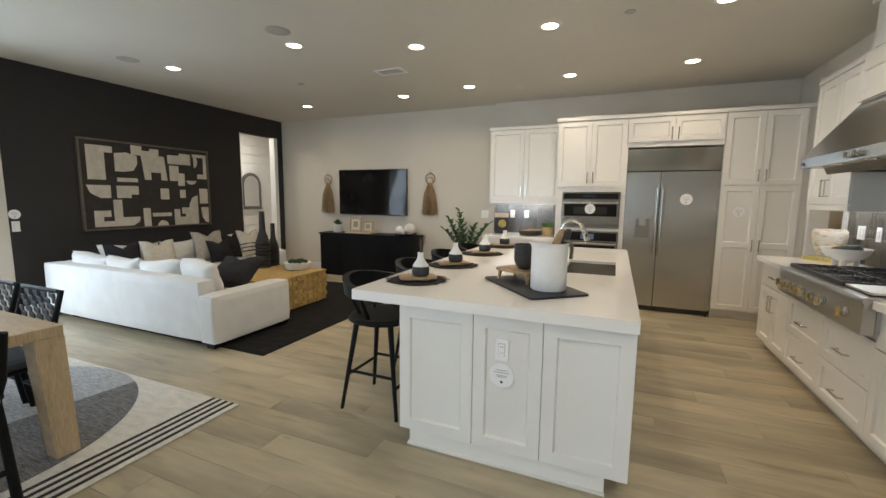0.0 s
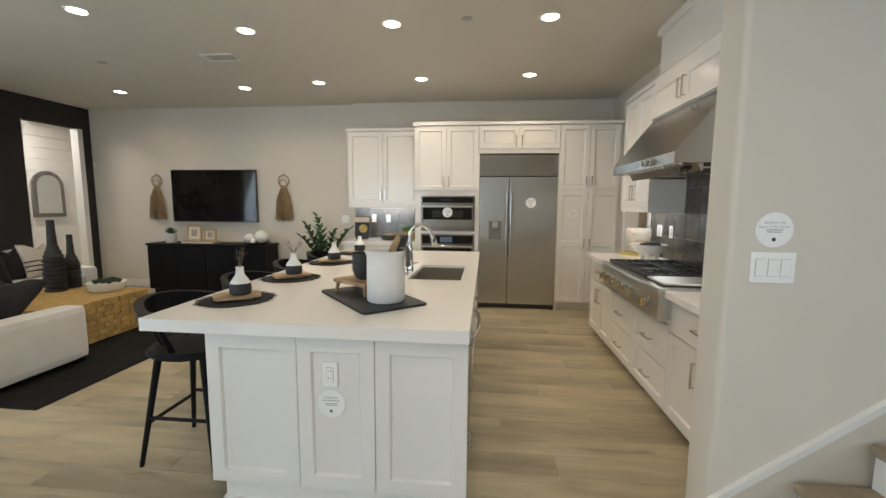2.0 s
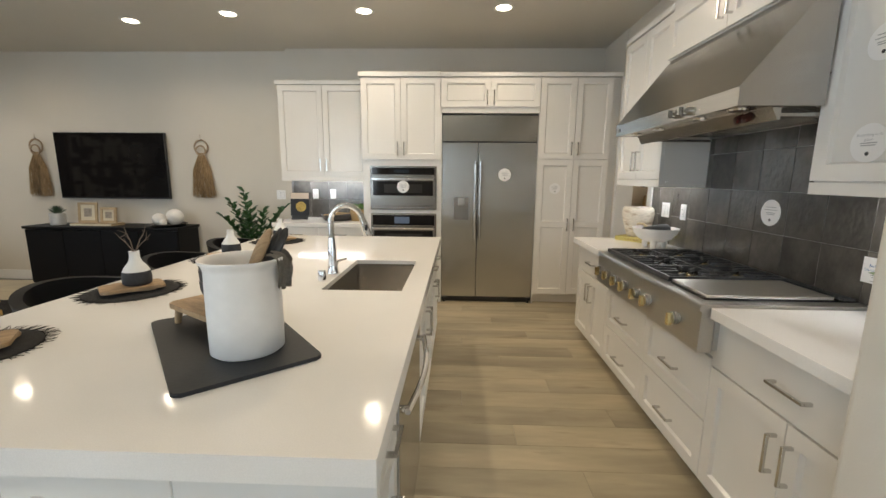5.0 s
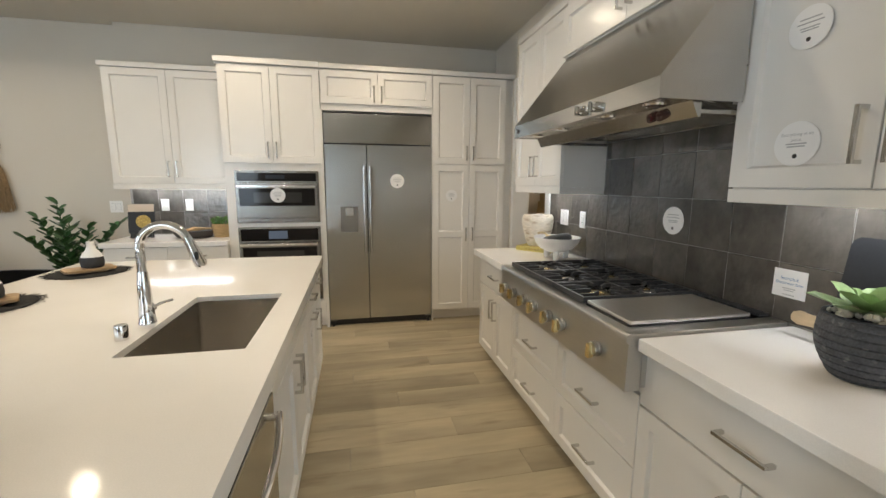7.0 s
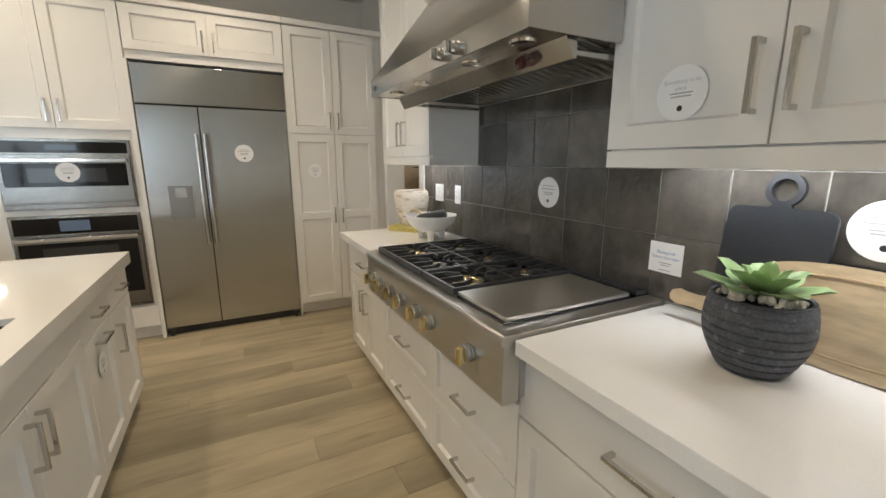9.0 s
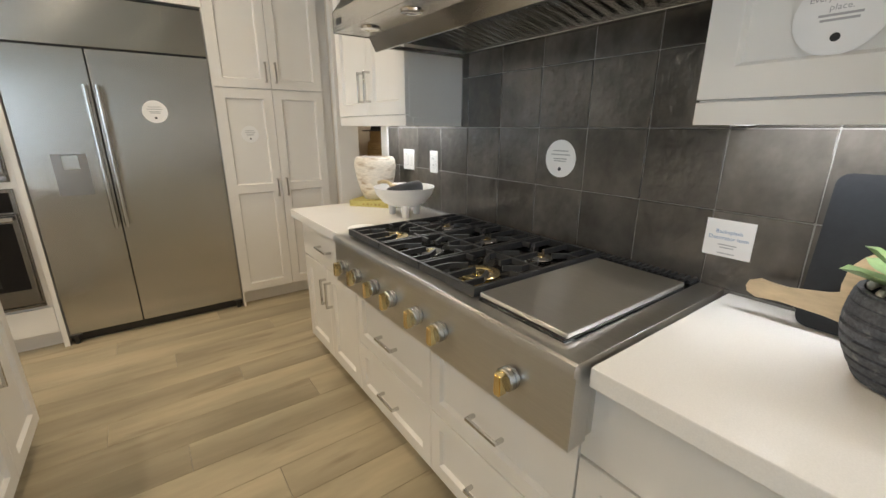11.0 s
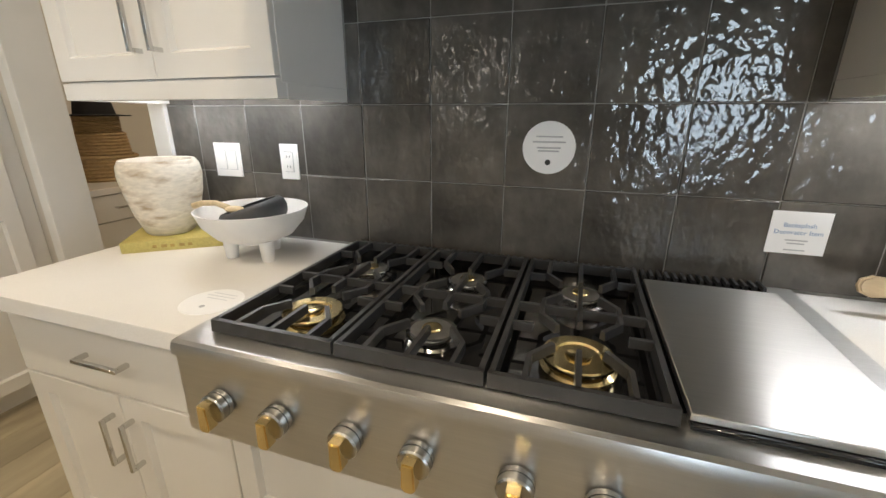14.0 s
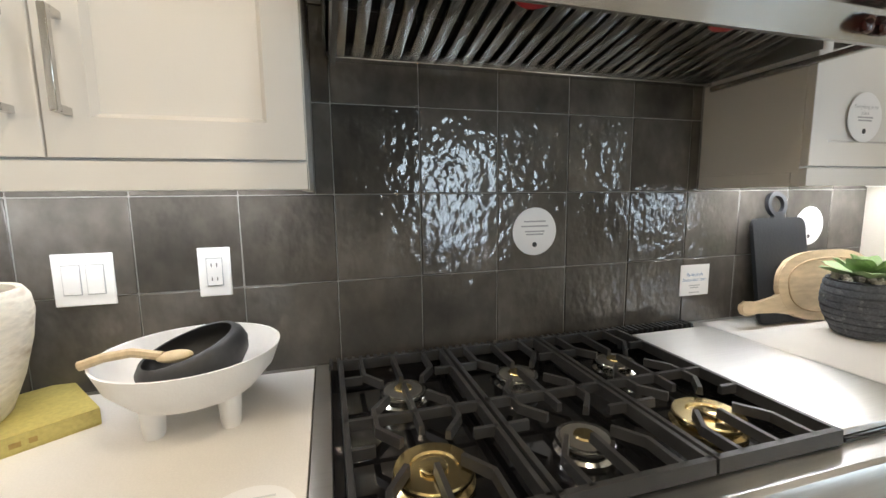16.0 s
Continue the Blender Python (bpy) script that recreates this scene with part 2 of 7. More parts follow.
def shaker(name, f, u0, u1, v0, v1, material, parent, rail=0.062, label="", mid=None, flat=False):
    """A framed door or drawer front with a sunk panel, 21 mm thick."""
    g = 0.0018
    u0, u1, v0, v1 = u0 + g, u1 - g, v0 + g, v1 - g
    bm = bmesh.new()
    if flat:
        fbox(bm, f, u0, u1, v0, v1, 0.001, 0.021, 0.0015)
        return part(name, bm, material, parent, label)
    c = 0.0015
    us = [u0 + c, u0 + rail, u1 - rail, u1 - c]
    vs = [v0 + c, v0 + rail] + ([mid - rail / 2, mid + rail / 2] if mid else []) + [v1 - rail, v1 - c]
    grid = [[bm.verts.new(f(u, v, 0.021)) for u in us] for v in vs]
    for j in range(len(vs) - 1):
        for i in range(3):
            q = (grid[j][i], grid[j][i + 1], grid[j + 1][i + 1], grid[j + 1][i])
            if i == 1 and j % 2 == 1:
                s = 0.008
                low = [bm.verts.new(f(us[1] + s, vs[j] + s, 0.006)), bm.verts.new(f(us[2] - s, vs[j] + s, 0.006)),
                       bm.verts.new(f(us[2] - s, vs[j + 1] - s, 0.006)), bm.verts.new(f(us[1] + s, vs[j + 1] - s, 0.006))]
                for k in range(4):
                    bm.faces.new((q[k], q[(k + 1) % 4], low[(k + 1) % 4], low[k]))
                bm.faces.new(low)
            else:
                bm.faces.new(q)
    rim = [grid[0][i] for i in range(4)] + [grid[j][3] for j in range(1, len(vs))] + [grid[-1][i] for i in (2, 1, 0)] + [grid[j][0] for j in range(len(vs) - 2, 0, -1)]

    def pushed(v, w):
        inv = {id(grid[j][i]): (us[i] + (-c if i == 0 else c if i == 3 else 0), vs[j] + (-c if j == 0 else c if j == len(vs) - 1 else 0)) for j in range(len(vs)) for i in range(4)}
        return bm.verts.new(f(*inv[id(v)], w))
    side, back = [pushed(v, 0.021 - c) for v in rim], [pushed(v, 0.001) for v in rim]
    n = len(rim)
    for k in range(n):
        m = (k + 1) % n
        bm.faces.new((rim[k], rim[m], side[m], side[k]))
        bm.faces.new((side[k], side[m], back[m], back[k]))
    bm.faces.new(back)
    return part(name, bm, material, parent, label)


def pull(f, u, v, parent, length=0.14, upright=False, w=0.021):
    """A square bar pull on two posts."""
    bm = bmesh.new()
    h, t = length / 2, 0.0055
    if upright:
        fbox(bm, f, u - t, u + t, v - h, v + h, w + 0.026, w + 0.037, 0.0012)
        for s in (-1, 1):
            fbox(bm, f, u - t, u + t, v + s * (h - t) - t, v + s * (h - t) + t, w, w + 0.0265)
    else:
        fbox(bm, f, u - h, u + h, v - t, v + t, w + 0.026, w + 0.037, 0.0012)
        for s in (-1, 1):
            fbox(bm, f, u + s * (h - t) - t, u + s * (h - t) + t, v - t, v + t, w, w + 0.0265)
    return part("handle", bm, M_NICKEL, parent, "brushed nickel bar handle")


def words(text, f, u, v, w, size, material, parent, right):
    """A printed line of text, centred, lying on an upright face."""
    cu = bpy.data.curves.new("text", "FONT")
    cu.body, cu.size, cu.align_x, cu.align_y, cu.resolution_u = text, size, "CENTER", "CENTER", 2
    tmp = bpy.data.objects.new("text", cu)
    me = bpy.data.meshes.new_from_object(tmp)
    bpy.data.objects.remove(tmp)
    me.materials.append(material)
    base = Vector(BASE[parent.name])
    for vert in me.vertices:
        vert.co = Vector(f(u + right * vert.co.x, v + vert.co.y, w)) - base
    ob = new("lettering", me)
    ob.parent = parent
    return tagged(ob, "printed line of lettering")


def disc_on(f, u, v, r, parent=None, name="sticker", label="round white vinyl sticker with grey text", w=0.0, lines=(), right=1):
    """A round printed sticker, with lines of unreadable text as bars."""
    bm = bmesh.new()
    p0, p1 = Vector(f(u, v, w + 0.0005)), Vector(f(u, v, w + 0.002))
    cone(bm, p0, p1, r, r, 40)
    ob = solid("sticker", bm, M_STICK, label, "sticker")
    for k, text in enumerate(lines):
        words(text, f, u, v + (0.42 - 0.24 * k) * r, w + 0.0024, 0.22 * r, M_INK, ob, right)
    for dv, half in ((0.42, 0.5), (0.22, 0.62), (0.0, 0.45), (-0.12, 0.4)):
        if lines and dv > 0.1:
            continue
        tb = bmesh.new()
        fbox(tb, f, u - half * r, u + half * r, v + dv * r - 0.03 * r, v + dv * r + 0.03 * r, w + 0.002, w + 0.0024)
        part("text_line", tb, M_INK, ob, "grey line of small print")
    tb = bmesh.new()
    cone(tb, f(u, v - 0.55 * r, w + 0.002), f(u, v - 0.55 * r, w + 0.0025), 0.11 * r, 0.11 * r, 12)
    part("mark", tb, M_BLACK, ob, "small black emblem")
    return ob


def slab(name, rows, material, label="", category="", bevel=0.0, seg=1):
    return solid(name, boxes(*rows, bevel=bevel, seg=seg), material, label, category, kind="structure")

# ---- structure ----
N_TV, N_KIT, W_X, E_X, S_Y = 3.60, 3.50, -8.43, 0.0, -5.6
floor = slab("floor", [(-10.2, 2.8, S_Y - 0.1, 5.6, -0.12, -0.012)], M_GROUT, "grey subfloor under oak-look vinyl planks", "floor")
slab("ceiling", [(-10.2, 2.8, S_Y - 0.1, 5.6, CEIL, CEIL + 0.12)], M_CEIL, "matte off-white painted ceiling with recessed lights", "ceiling")
slab("wall_north", [(W_X - 0.12, -3.86, N_TV, N_TV + 0.12, 0, CEIL), (-3.86, 0.15, N_KIT, N_TV + 0.12, 0, CEIL)], M_WALL, "warm greige painted wall behind television and cabinets", "wall")
slab("wall_west", [(W_X - 0.12, W_X, -0.66, 2.56, 0, CEIL), (W_X - 0.12, W_X, 2.56, 3.46, 2.62, CEIL), (W_X - 0.12, W_X, 3.46, N_TV, 0, CEIL)], M_DARK, "charcoal painted accent wall with a doorway", "wall")
slab("wall_patio", [(W_X - 0.16, W_X + 0.01, -0.86, -0.66, 0, CEIL), (W_X - 0.16, W_X, -3.1, -0.86, 2.52, CEIL), (W_X - 0.16, W_X, S_Y, -3.1, 0, CEIL)], M_WALL, "greige painted wall round the patio door", "wall")
slab("wall_east", [(E_X + 0.006, E_X + 0.15, -0.87, 1.975, 0, CEIL), (E_X + 0.006, E_X + 0.15, 1.975, 2.86, 2.5, CEIL), (E_X, E_X + 0.15, 2.86, N_KIT, 0, CEIL)], M_WALL, "greige kitchen wall with a pantry doorway", "wall")
slab("wall_stub", [(-0.87, 2.6, -1.06, -0.87, 0, CEIL)], M_WALL, "greige wall end with rounded bullnose corners", "wall", 0.022, 4)
slab("wall_south", [(W_X - 0.1, -6.5, S_Y - 0.12, S_Y, 0, CEIL), (-4.3, -0.1, S_Y - 0.12, S_Y, 0, CEIL), (2.4, 2.6, S_Y - 0.12, S_Y, 0, CEIL), (-0.1, 2.4, S_Y - 0.12, S_Y, 0, 0.5), (-0.1, 2.4, S_Y - 0.12, S_Y, 2.5, CEIL), (-6.5, -4.3, S_Y - 0.12, S_Y, 0, 0.5), (-6.5, -4.3, S_Y - 0.12, S_Y, 2.5, CEIL)], M_WALL, "unseen greige painted wall with two assumed window openings", "wall")
slab("wall_stair", [(2.6, 2.75, S_Y, -0.87, 0, CEIL)], M_WALL, "greige painted wall at the stairs", "wall")
slab("wall_pantry", [(0.15, 2.4, 4.05, 4.15, 0, CEIL), (2.4, 2.5, 1.6, 4.15, 0, CEIL), (0.15, 2.4, 1.6, 1.7, 0, CEIL), (0.0, 0.15, N_TV + 0.12, 4.15, 0, CEIL)], M_WALL, "beige painted walls of the walk-in pantry", "wall")
slab("wall_hall", [(-8.55, -8.43, N_TV + 0.12, 5.5, 0, CEIL), (-9.9, -8.43, 5.5, 5.6, 0, CEIL), (-9.9, -8.55, 1.2, 1.3, 0, CEIL)], M_TRIM, "white painted walls of the entry hall", "wall")

# patio sliding door; two unseen south windows, added to let in cool daylight
pd = slab("door_1", [(W_X - 0.13, W_X - 0.05, -0.92, -0.86, 0, 2.52), (W_X - 0.13, W_X - 0.05, -3.1, -3.04, 0, 2.52), (W_X - 0.13, W_X - 0.05, -3.04, -0.92, 2.46, 2.52), (W_X - 0.13, W_X - 0.05, -3.04, -0.92, 0, 0.06), (W_X - 0.12, W_X - 0.06, -2.03, -1.93, 0.06, 2.46)], M_TRIM, "white framed glass sliding patio door, closed", "door")
for y0, y1 in ((-3.04, -2.03), (-1.93, -0.92)):
    g = part("pane", boxes((W_X - 0.095, W_X - 0.089, y0, y1, 0.06, 2.46)), M_GLASS, pd, "clear glass pane")
    g.visible_shadow = False
win = slab("window_1", [(-6.5, -6.44, S_Y - 0.1, S_Y - 0.03, 0.5, 2.5), (-4.36, -4.3, S_Y - 0.1, S_Y - 0.03, 0.5, 2.5), (-6.44, -4.36, S_Y - 0.1, S_Y - 0.03, 2.44, 2.5), (-6.44, -4.36, S_Y - 0.1, S_Y - 0.03, 0.5, 0.56), (-5.44, -5.36, S_Y - 0.1, S_Y - 0.03, 0.56, 2.44)], M_TRIM, "unseen white framed window, assumed in the dining area", "window")
for x0, x1 in ((-6.44, -5.44), (-5.36, -4.36)):
    g = part("pane", boxes((x0, x1, S_Y - 0.068, S_Y - 0.062, 0.56, 2.44)), M_GLASS, win, "clear glass pane")
    g.visible_shadow = False
win = slab("window_2", [(-0.1, -0.04, S_Y - 0.1, S_Y - 0.03, 0.5, 2.5), (2.34, 2.4, S_Y - 0.1, S_Y - 0.03, 0.5, 2.5), (-0.04, 2.34, S_Y - 0.1, S_Y - 0.03, 2.44, 2.5), (-0.04, 2.34, S_Y - 0.1, S_Y - 0.03, 0.5, 0.56), (1.11, 1.19, S_Y - 0.1, S_Y - 0.03, 0.56, 2.44)], M_TRIM, "unseen white framed window, assumed facing the staircase", "window")
for x0, x1 in ((-0.04, 1.11), (1.19, 2.34)):
    g = part("pane", boxes((x0, x1, S_Y - 0.068, S_Y - 0.062, 0.56, 2.44)), M_GLASS, win, "clear glass pane")
    g.visible_shadow = False
M_GROUND = mat("patio_concrete", (0.42, 0.40, 0.37), 0.8, vary=0.1, scale=0.7, fine=0.08, fine_scale=12)
slab("ground", [(-400, 400, -400, 400, -0.3, -0.13)], M_GROUND, "pale concrete ground outside", "ground")

slab("baseboard", [(W_X, -3.86, N_TV - 0.014, N_TV, 0, 0.13), (W_X, W_X + 0.014, -0.66, 2.50, 0, 0.13)], M_TRIM, "white painted baseboard along the walls", "trim", 0.003)
slab("trim", [(-0.02, 0.16, 1.975, 2.055, 0, 2.5), (-0.02, 0.16, 2.80, 2.86, 0, 2.5), (-0.02, 0.16, 2.055, 2.80, 2.42, 2.5)], M_TRIM, "white painted casing of the pantry doorway", "trim", 0.003)
slab("trim", [(W_X - 0.13, W_X + 0.004, 3.38, 3.46, 0, 2.62), (W_X - 0.13, W_X - 0.004, 2.56, 2.575, 0, 2.62)], M_TRIM, "white reveal of the hall doorway", "trim")

# ---- stairs beside the wall end ----
M_TREAD = mat("stair_carpet", (0.36, 0.29, 0.21), 0.95, vary=0.08, scale=20, fine=0.2, fine_scale=400, bump=0.002, bump_scale=500)
st = thing("staircase", (-0.83, -1.6, 0), "white staircase with beige carpeted treads beside wall", "staircase", kind="structure")
for n in range(9):
    x = -0.83 + 0.259 * n
    part("riser", boxes((x + 0.02, x + 0.259, -2.15, -1.105, 0, 0.18 * (n + 1) - 0.035)), M_TRIM, st)
    part("tread", boxes((x - 0.01, x + 0.285, -2.15, -1.105, 0.18 * (n + 1) - 0.034, 0.18 * (n + 1) + 0.004), bevel=0.012, seg=3), M_TREAD, st, "beige carpeted stair tread")
bm = bmesh.new()
k = 0.755
prism(bm, [(-0.86, 0.0), (2.6, 0.0), (2.6, 0.205 + k * 3.46), (-0.86, 0.205)], "y", -1.078, -1.0605)
part("skirt_board", bm, M_WALL, st)
bm = bmesh.new()
prism(bm, [(-0.87, 0.205), (2.6, 0.205 + k * 3.47), (2.6, 0.24 + k * 3.47), (-0.87, 0.24)], "y", -1.086, -1.0605)
part("skirt_cap", bm, M_TRIM, st, "white sloping cap moulding")

# ---- backsplash tiles ----
TP, TZ, TY = 0.229, 0.922, 1.156


def tile_run(parent, f, us, vs, clip):
    """Glazed tiles in a grid; us and vs are joint lines; each clipped to clip = u0, u1, v0, v1 ranges."""
    for a, b in zip(us, us[1:]):
        for c, d in zip(vs, vs[1:]):
            for u0, u1, v0, v1 in clip:
                p, q, r, s = max(a, u0) + 0.0013, min(b, u1) - 0.0013, max(c, v0) + 0.0013, min(d, v1) - 0.0013
                if q - p < 0.012 or s - r < 0.012:
                    continue
                bm = bmesh.new()
                o = f((p + q) / 2, (r + s) / 2, 0)
                fbox(bm, f, p, q, r, s, 0.0, 0.007, 0.0022)
                bmesh.ops.translate(bm, verts=bm.verts, vec=-Vector(o))
                ob = link("tile", bm, M_TILE)
                ob.parent = parent
                ob.location = Vector(o) - Vector(BASE[parent.name])
                tilt = 0.5
                ob.rotation_euler = [radians(random.uniform(-tilt, tilt)) * k for k in ((0, 1, 1) if f(0, 0, 1)[0] else (1, 0, 1))]


spl = slab("backsplash", [(-0.0052, 0.006, -0.87, 1.975, 0.90, 2.25)], M_GROUT, "dark grouted bed of glazed charcoal backsplash tiles", "backsplash")
us = [TY + TP * k for k in range(-9, 5)]
vs = [TZ - TP] + [TZ + TP * k for k in range(0, 7)]
tile_run(spl, on("W", -0.001), us, vs, [(-0.868, 1.972, 0.916, 1.380), (-0.868, -0.028, 1.380, 1.424), (1.203, 1.972, 1.380, 1.424), (-0.028, 1.203, 1.380, 1.86)])
spl2 = slab("backsplash", [(-3.86, -2.80, N_KIT - 0.0102, N_KIT - 0.0005, 0.90, 1.424)], M_GROUT, "charcoal tiled backsplash behind the coffee counter", "backsplash")
tile_run(spl2, on("S", N_KIT - 0.006), [-3.84 + TP * k for k in range(0, 6)], vs, [(-3.84, -2.80, 0.916, 1.424)])


# ---- kitchen cabinets ----
def cabinet(at, label, carcass, material=None, name="cabinet"):
    t = thing(name, at, label, "cabinet")
    for k, c in enumerate(carcass):
        part("body" if k == 0 else "toe_kick" if c[5] < 0.12 else "panel", boxes(c, bevel=0.001), material or M_CAB, t)
    return t


fW, fWu, fWh, fE, fS, fP, fL, fB = on("W", -0.598), on("W", -0.312), on("W", -0.34), on("E", -1.928), on("S", -1.0), on("S", 2.915), on("S", 3.221), on("S", 2.885)


def drawer(f, u0, u1, v0, v1, parent, material=M_CAB, flat=False, length=0.14, hv=None):
    d = shaker("drawer_front", f, u0, u1, v0, v1, material, parent, rail=0.055, flat=flat)
    pull(f, (u0 + u1) / 2, hv if hv else (v0 + v1) / 2, d, length)
    return d


def doors(f, u0, u1, v0, v1, parent, material=M_CAB, low=False, high=False, mid=None, hv=None, n=2):
    """A pair of framed doors with upright pulls beside the meeting stiles; low pulls for wall units."""
    m = (u0 + u1) / 2
    hv = hv if hv else (v0 + 0.14 if low else v1 - 0.16)
    for a, b, hu in ((u0, m, m - 0.036), (m, u1, m + 0.036)):
        d = shaker("door", f, a, b, v0, v1, material, parent, mid=mid)
        pull(f, hu, hv, d, 0.15, True)


def base_unit(y0, y1, label):
    t = cabinet((-0.35, (y0 + y1) / 2, 0), label, [(-0.598, -0.002, y0, y1, 0.09, 0.868), (-0.54, -0.01, y0, y1, 0, 0.0905)])
    drawer(fW, y0, y1, 0.645, 0.852, t, flat=True, length=0.16, hv=0.75)
    doors(fW, y0, y1, 0.095, 0.640, t, hv=0.50)
    return t


base_unit(-0.868, -0.03, "white shaker base cabinet with one drawer and two doors")
base_unit(1.222, 1.965, "white shaker base cabinet beside the pantry doorway")
t = cabinet((-0.35, 0.47, 0), "white drawer cabinet with four drawers under the rangetop", [(-0.598, -0.002, -0.028, 1.22, 0.09, 0.705), (-0.54, -0.01, -0.028, 1.22, 0, 0.0905)])
for y0, y1 in ((-0.028, 0.596), (0.596, 1.22)):
    drawer(fW, y0, y1, 0.376, 0.675, t, hv=0.505)
    drawer(fW, y0, y1, 0.095, 0.372, t, hv=0.22)


def upper_unit(f, face, y0, y1, label):
    t = cabinet((face / 2, (y0 + y1) / 2, 1.387), label, [(face, -0.009, y0, y1, 1.425, 2.53)])
    for a, b in ((y0, y0 + 0.018), (y1 - 0.018, y1)):
        part("end_panel", boxes((face + 0.0205, -0.0095, a, b, 1.387, 1.4248)), M_CAB, t)
    part("light_rail", boxes((face - 0.019, face + 0.02, y0 + 0.0015, y1 - 0.0015, 1.387, 1.434), bevel=0.001), M_CAB, t)
    part("crown", boxes((face - 0.03, -0.009, y0 - 0.001, y1 + 0.001, 2.53, 2.575), bevel=0.004), M_CAB, t)
    doors(f, y0, y1, 1.437, 2.525, t, low=True)
    part("led_strip", boxes((-0.125, -0.075, y0 + 0.06, y1 - 0.06, 1.416, 1.4248)), M_LEDGLOW, t, "lit under-cabinet light strip")
    return t


upper_unit(fWu, -0.312, -0.868, -0.03, "white shaker wall cabinet beside the range hood")
upper_unit(fWu, -0.312, 1.205, 1.97, "white shaker wall cabinet near the pantry doorway")
t = cabinet((-0.17, 0.58, 2.205), "white shaker cabinet above the steel range hood", [(-0.34, -0.009, -0.028, 1.203, 2.21, 2.575)])
doors(fWh, -0.026, 1.201, 2.215, 2.50, t, hv=2.345)
part("chimney_panel", boxes((-0.345, -0.009, 0.06, 1.09, 2.576, CEIL - 0.03), bevel=0.002), M_CAB, t)
part("crown", boxes((-0.375, -0.009, 0.03, 1.12, CEIL - 0.075, CEIL - 0.004), bevel=0.006), M_CAB, t)

# fridge wall
t = cabinet((-0.47, 3.2, 0), "tall white shaker pantry cabinet with four doors", [(-0.855, -0.085, 2.915, 3.495, 0.11, 2.505), (-0.855, -0.085, 2.975, 3.495, 0, 0.1105), (-0.085, -0.002, 2.94, 2.96, 0.0, 2.505)])
for v0, v1, hv, mid in ((1.648, 2.50, 1.76, None), (0.115, 1.644, 0.93, 0.93)):
    for a, b, hu in ((-0.855, -0.47, -0.505), (-0.47, -0.085, -0.435)):
        d = shaker("door", fP, a, b, v0, v1, M_CAB, t, mid=mid)
        pull(fP, hu, hv, d, 0.14, True)
part("crown", boxes((-0.86, -0.002, 2.875, 3.495, 2.505, 2.55), bevel=0.004), M_CAB, t)
t = cabinet((-1.39, 3.2, 2.12), "white shaker cabinet over the refrigerator", [(-1.93, -0.857, 2.915, 3.495, 2.135, 2.505)])
doors(fP, -1.928, -0.858, 2.195, 2.50, t, low=True, hv=2.29)
part("crown", boxes((-1.93, -0.8605, 2.875, 3.495, 2.505, 2.55), bevel=0.004), M_CAB, t)
t = cabinet((-2.37, 3.2, 0), "tall white cabinet housing two wall ovens", [(-2.805, -1.932, 2.915, 3.495, 0.11, 2.505), (-2.805, -1.932, 2.975, 3.495, 0, 0.1105), (-1.945, -1.917, 2.89, 3.495, 0, 2.13), (-0.862, -0.848, 2.89, 3.495, 0, 2.13)])
doors(fP, -2.805, -1.932, 1.632, 2.50, t, low=True, hv=1.75)
part("drawer_front", boxes((-2.803, -1.947, 2.895, 2.914, 0.115, 0.285), bevel=0.0015), M_CAB, t)
part("crown", boxes((-2.825, -1.931, 2.87, 3.495, 2.505, 2.555), bevel=0.004), M_CAB, t)
t = cabinet((-3.33, 3.35, 1.387), "white shaker wall cabinet above the coffee counter", [(-3.858, -2.807, 3.221, 3.493, 1.425, 2.49), (-3.858, -3.84, 3.2405, 3.488, 1.387, 1.4248)])
part("led_strip", boxes((-3.80, -2.87, 3.37, 3.44, 1.416, 1.4248)), M_LEDGLOW, t, "lit under-cabinet light strip")
part("light_rail", boxes((-3.86, -2.808, 3.20, 3.24, 1.387, 1.434), bevel=0.001), M_CAB, t)
part("crown", boxes((-3.88, -2.808, 3.185, 3.493, 2.49, 2.535), bevel=0.004), M_CAB, t)
doors(fL, -3.858, -2.808, 1.437, 2.487, t, low=True)
t = cabinet((-3.33, 3.2, 0), "white base cabinet of the coffee counter", [(-3.83, -2.808, 2.885, 3.493, 0.11, 0.868), (-3.83, -2.808, 2.945, 3.493, 0, 0.1105)])
for a, b in ((-3.83, -3.32), (-3.32, -2.808)):
    drawer(fB, a, b, 0.70, 0.866, t, flat=True)
doors(fB, -3.83, -2.808, 0.125, 0.694, t)


def worktop(label, x0, x1, y0, y1):
    solid("worktop", boxes((x0, x1, y0, y1, 0.869, 0.915), bevel=0.003, seg=2), M_QUARTZ, label, "worktop")


worktop("white quartz worktop beside the rangetop", -0.672, -0.002, -0.868, -0.066)
worktop("white quartz worktop holding bowl and wooden vase", -0.672, -0.002, 1.226, 1.99)
worktop("white quartz worktop of the coffee counter", -3.86, -2.808, 2.85, 3.493)

# ---- island ----
isl = cabinet((-2.5, 0.4, 0), "large white island base with shaker end panels", [(-3.11, -1.928, -1.0, 1.855, 0.1, 0.60), (-3.11, -2.385, -1.0, 1.855, 0.6, 0.854), (-1.975, -1.928, -1.0, 1.855, 0.6, 0.854), (-2.385, -1.975, -1.0, 0.09, 0.6, 0.854), (-2.385, -1.975, 0.818, 1.855, 0.6, 0.854), (-3.07, -1.99, -1.005, 1.82, 0, 0.1005)], M_ISL, "island_base")
for a, b in ((-3.13, -2.68), (-2.68, -2.31), (-2.31, -1.885)):
    shaker("end_panel", fS, a, b, 0.10, 0.848, M_ISL, isl, rail=0.066)
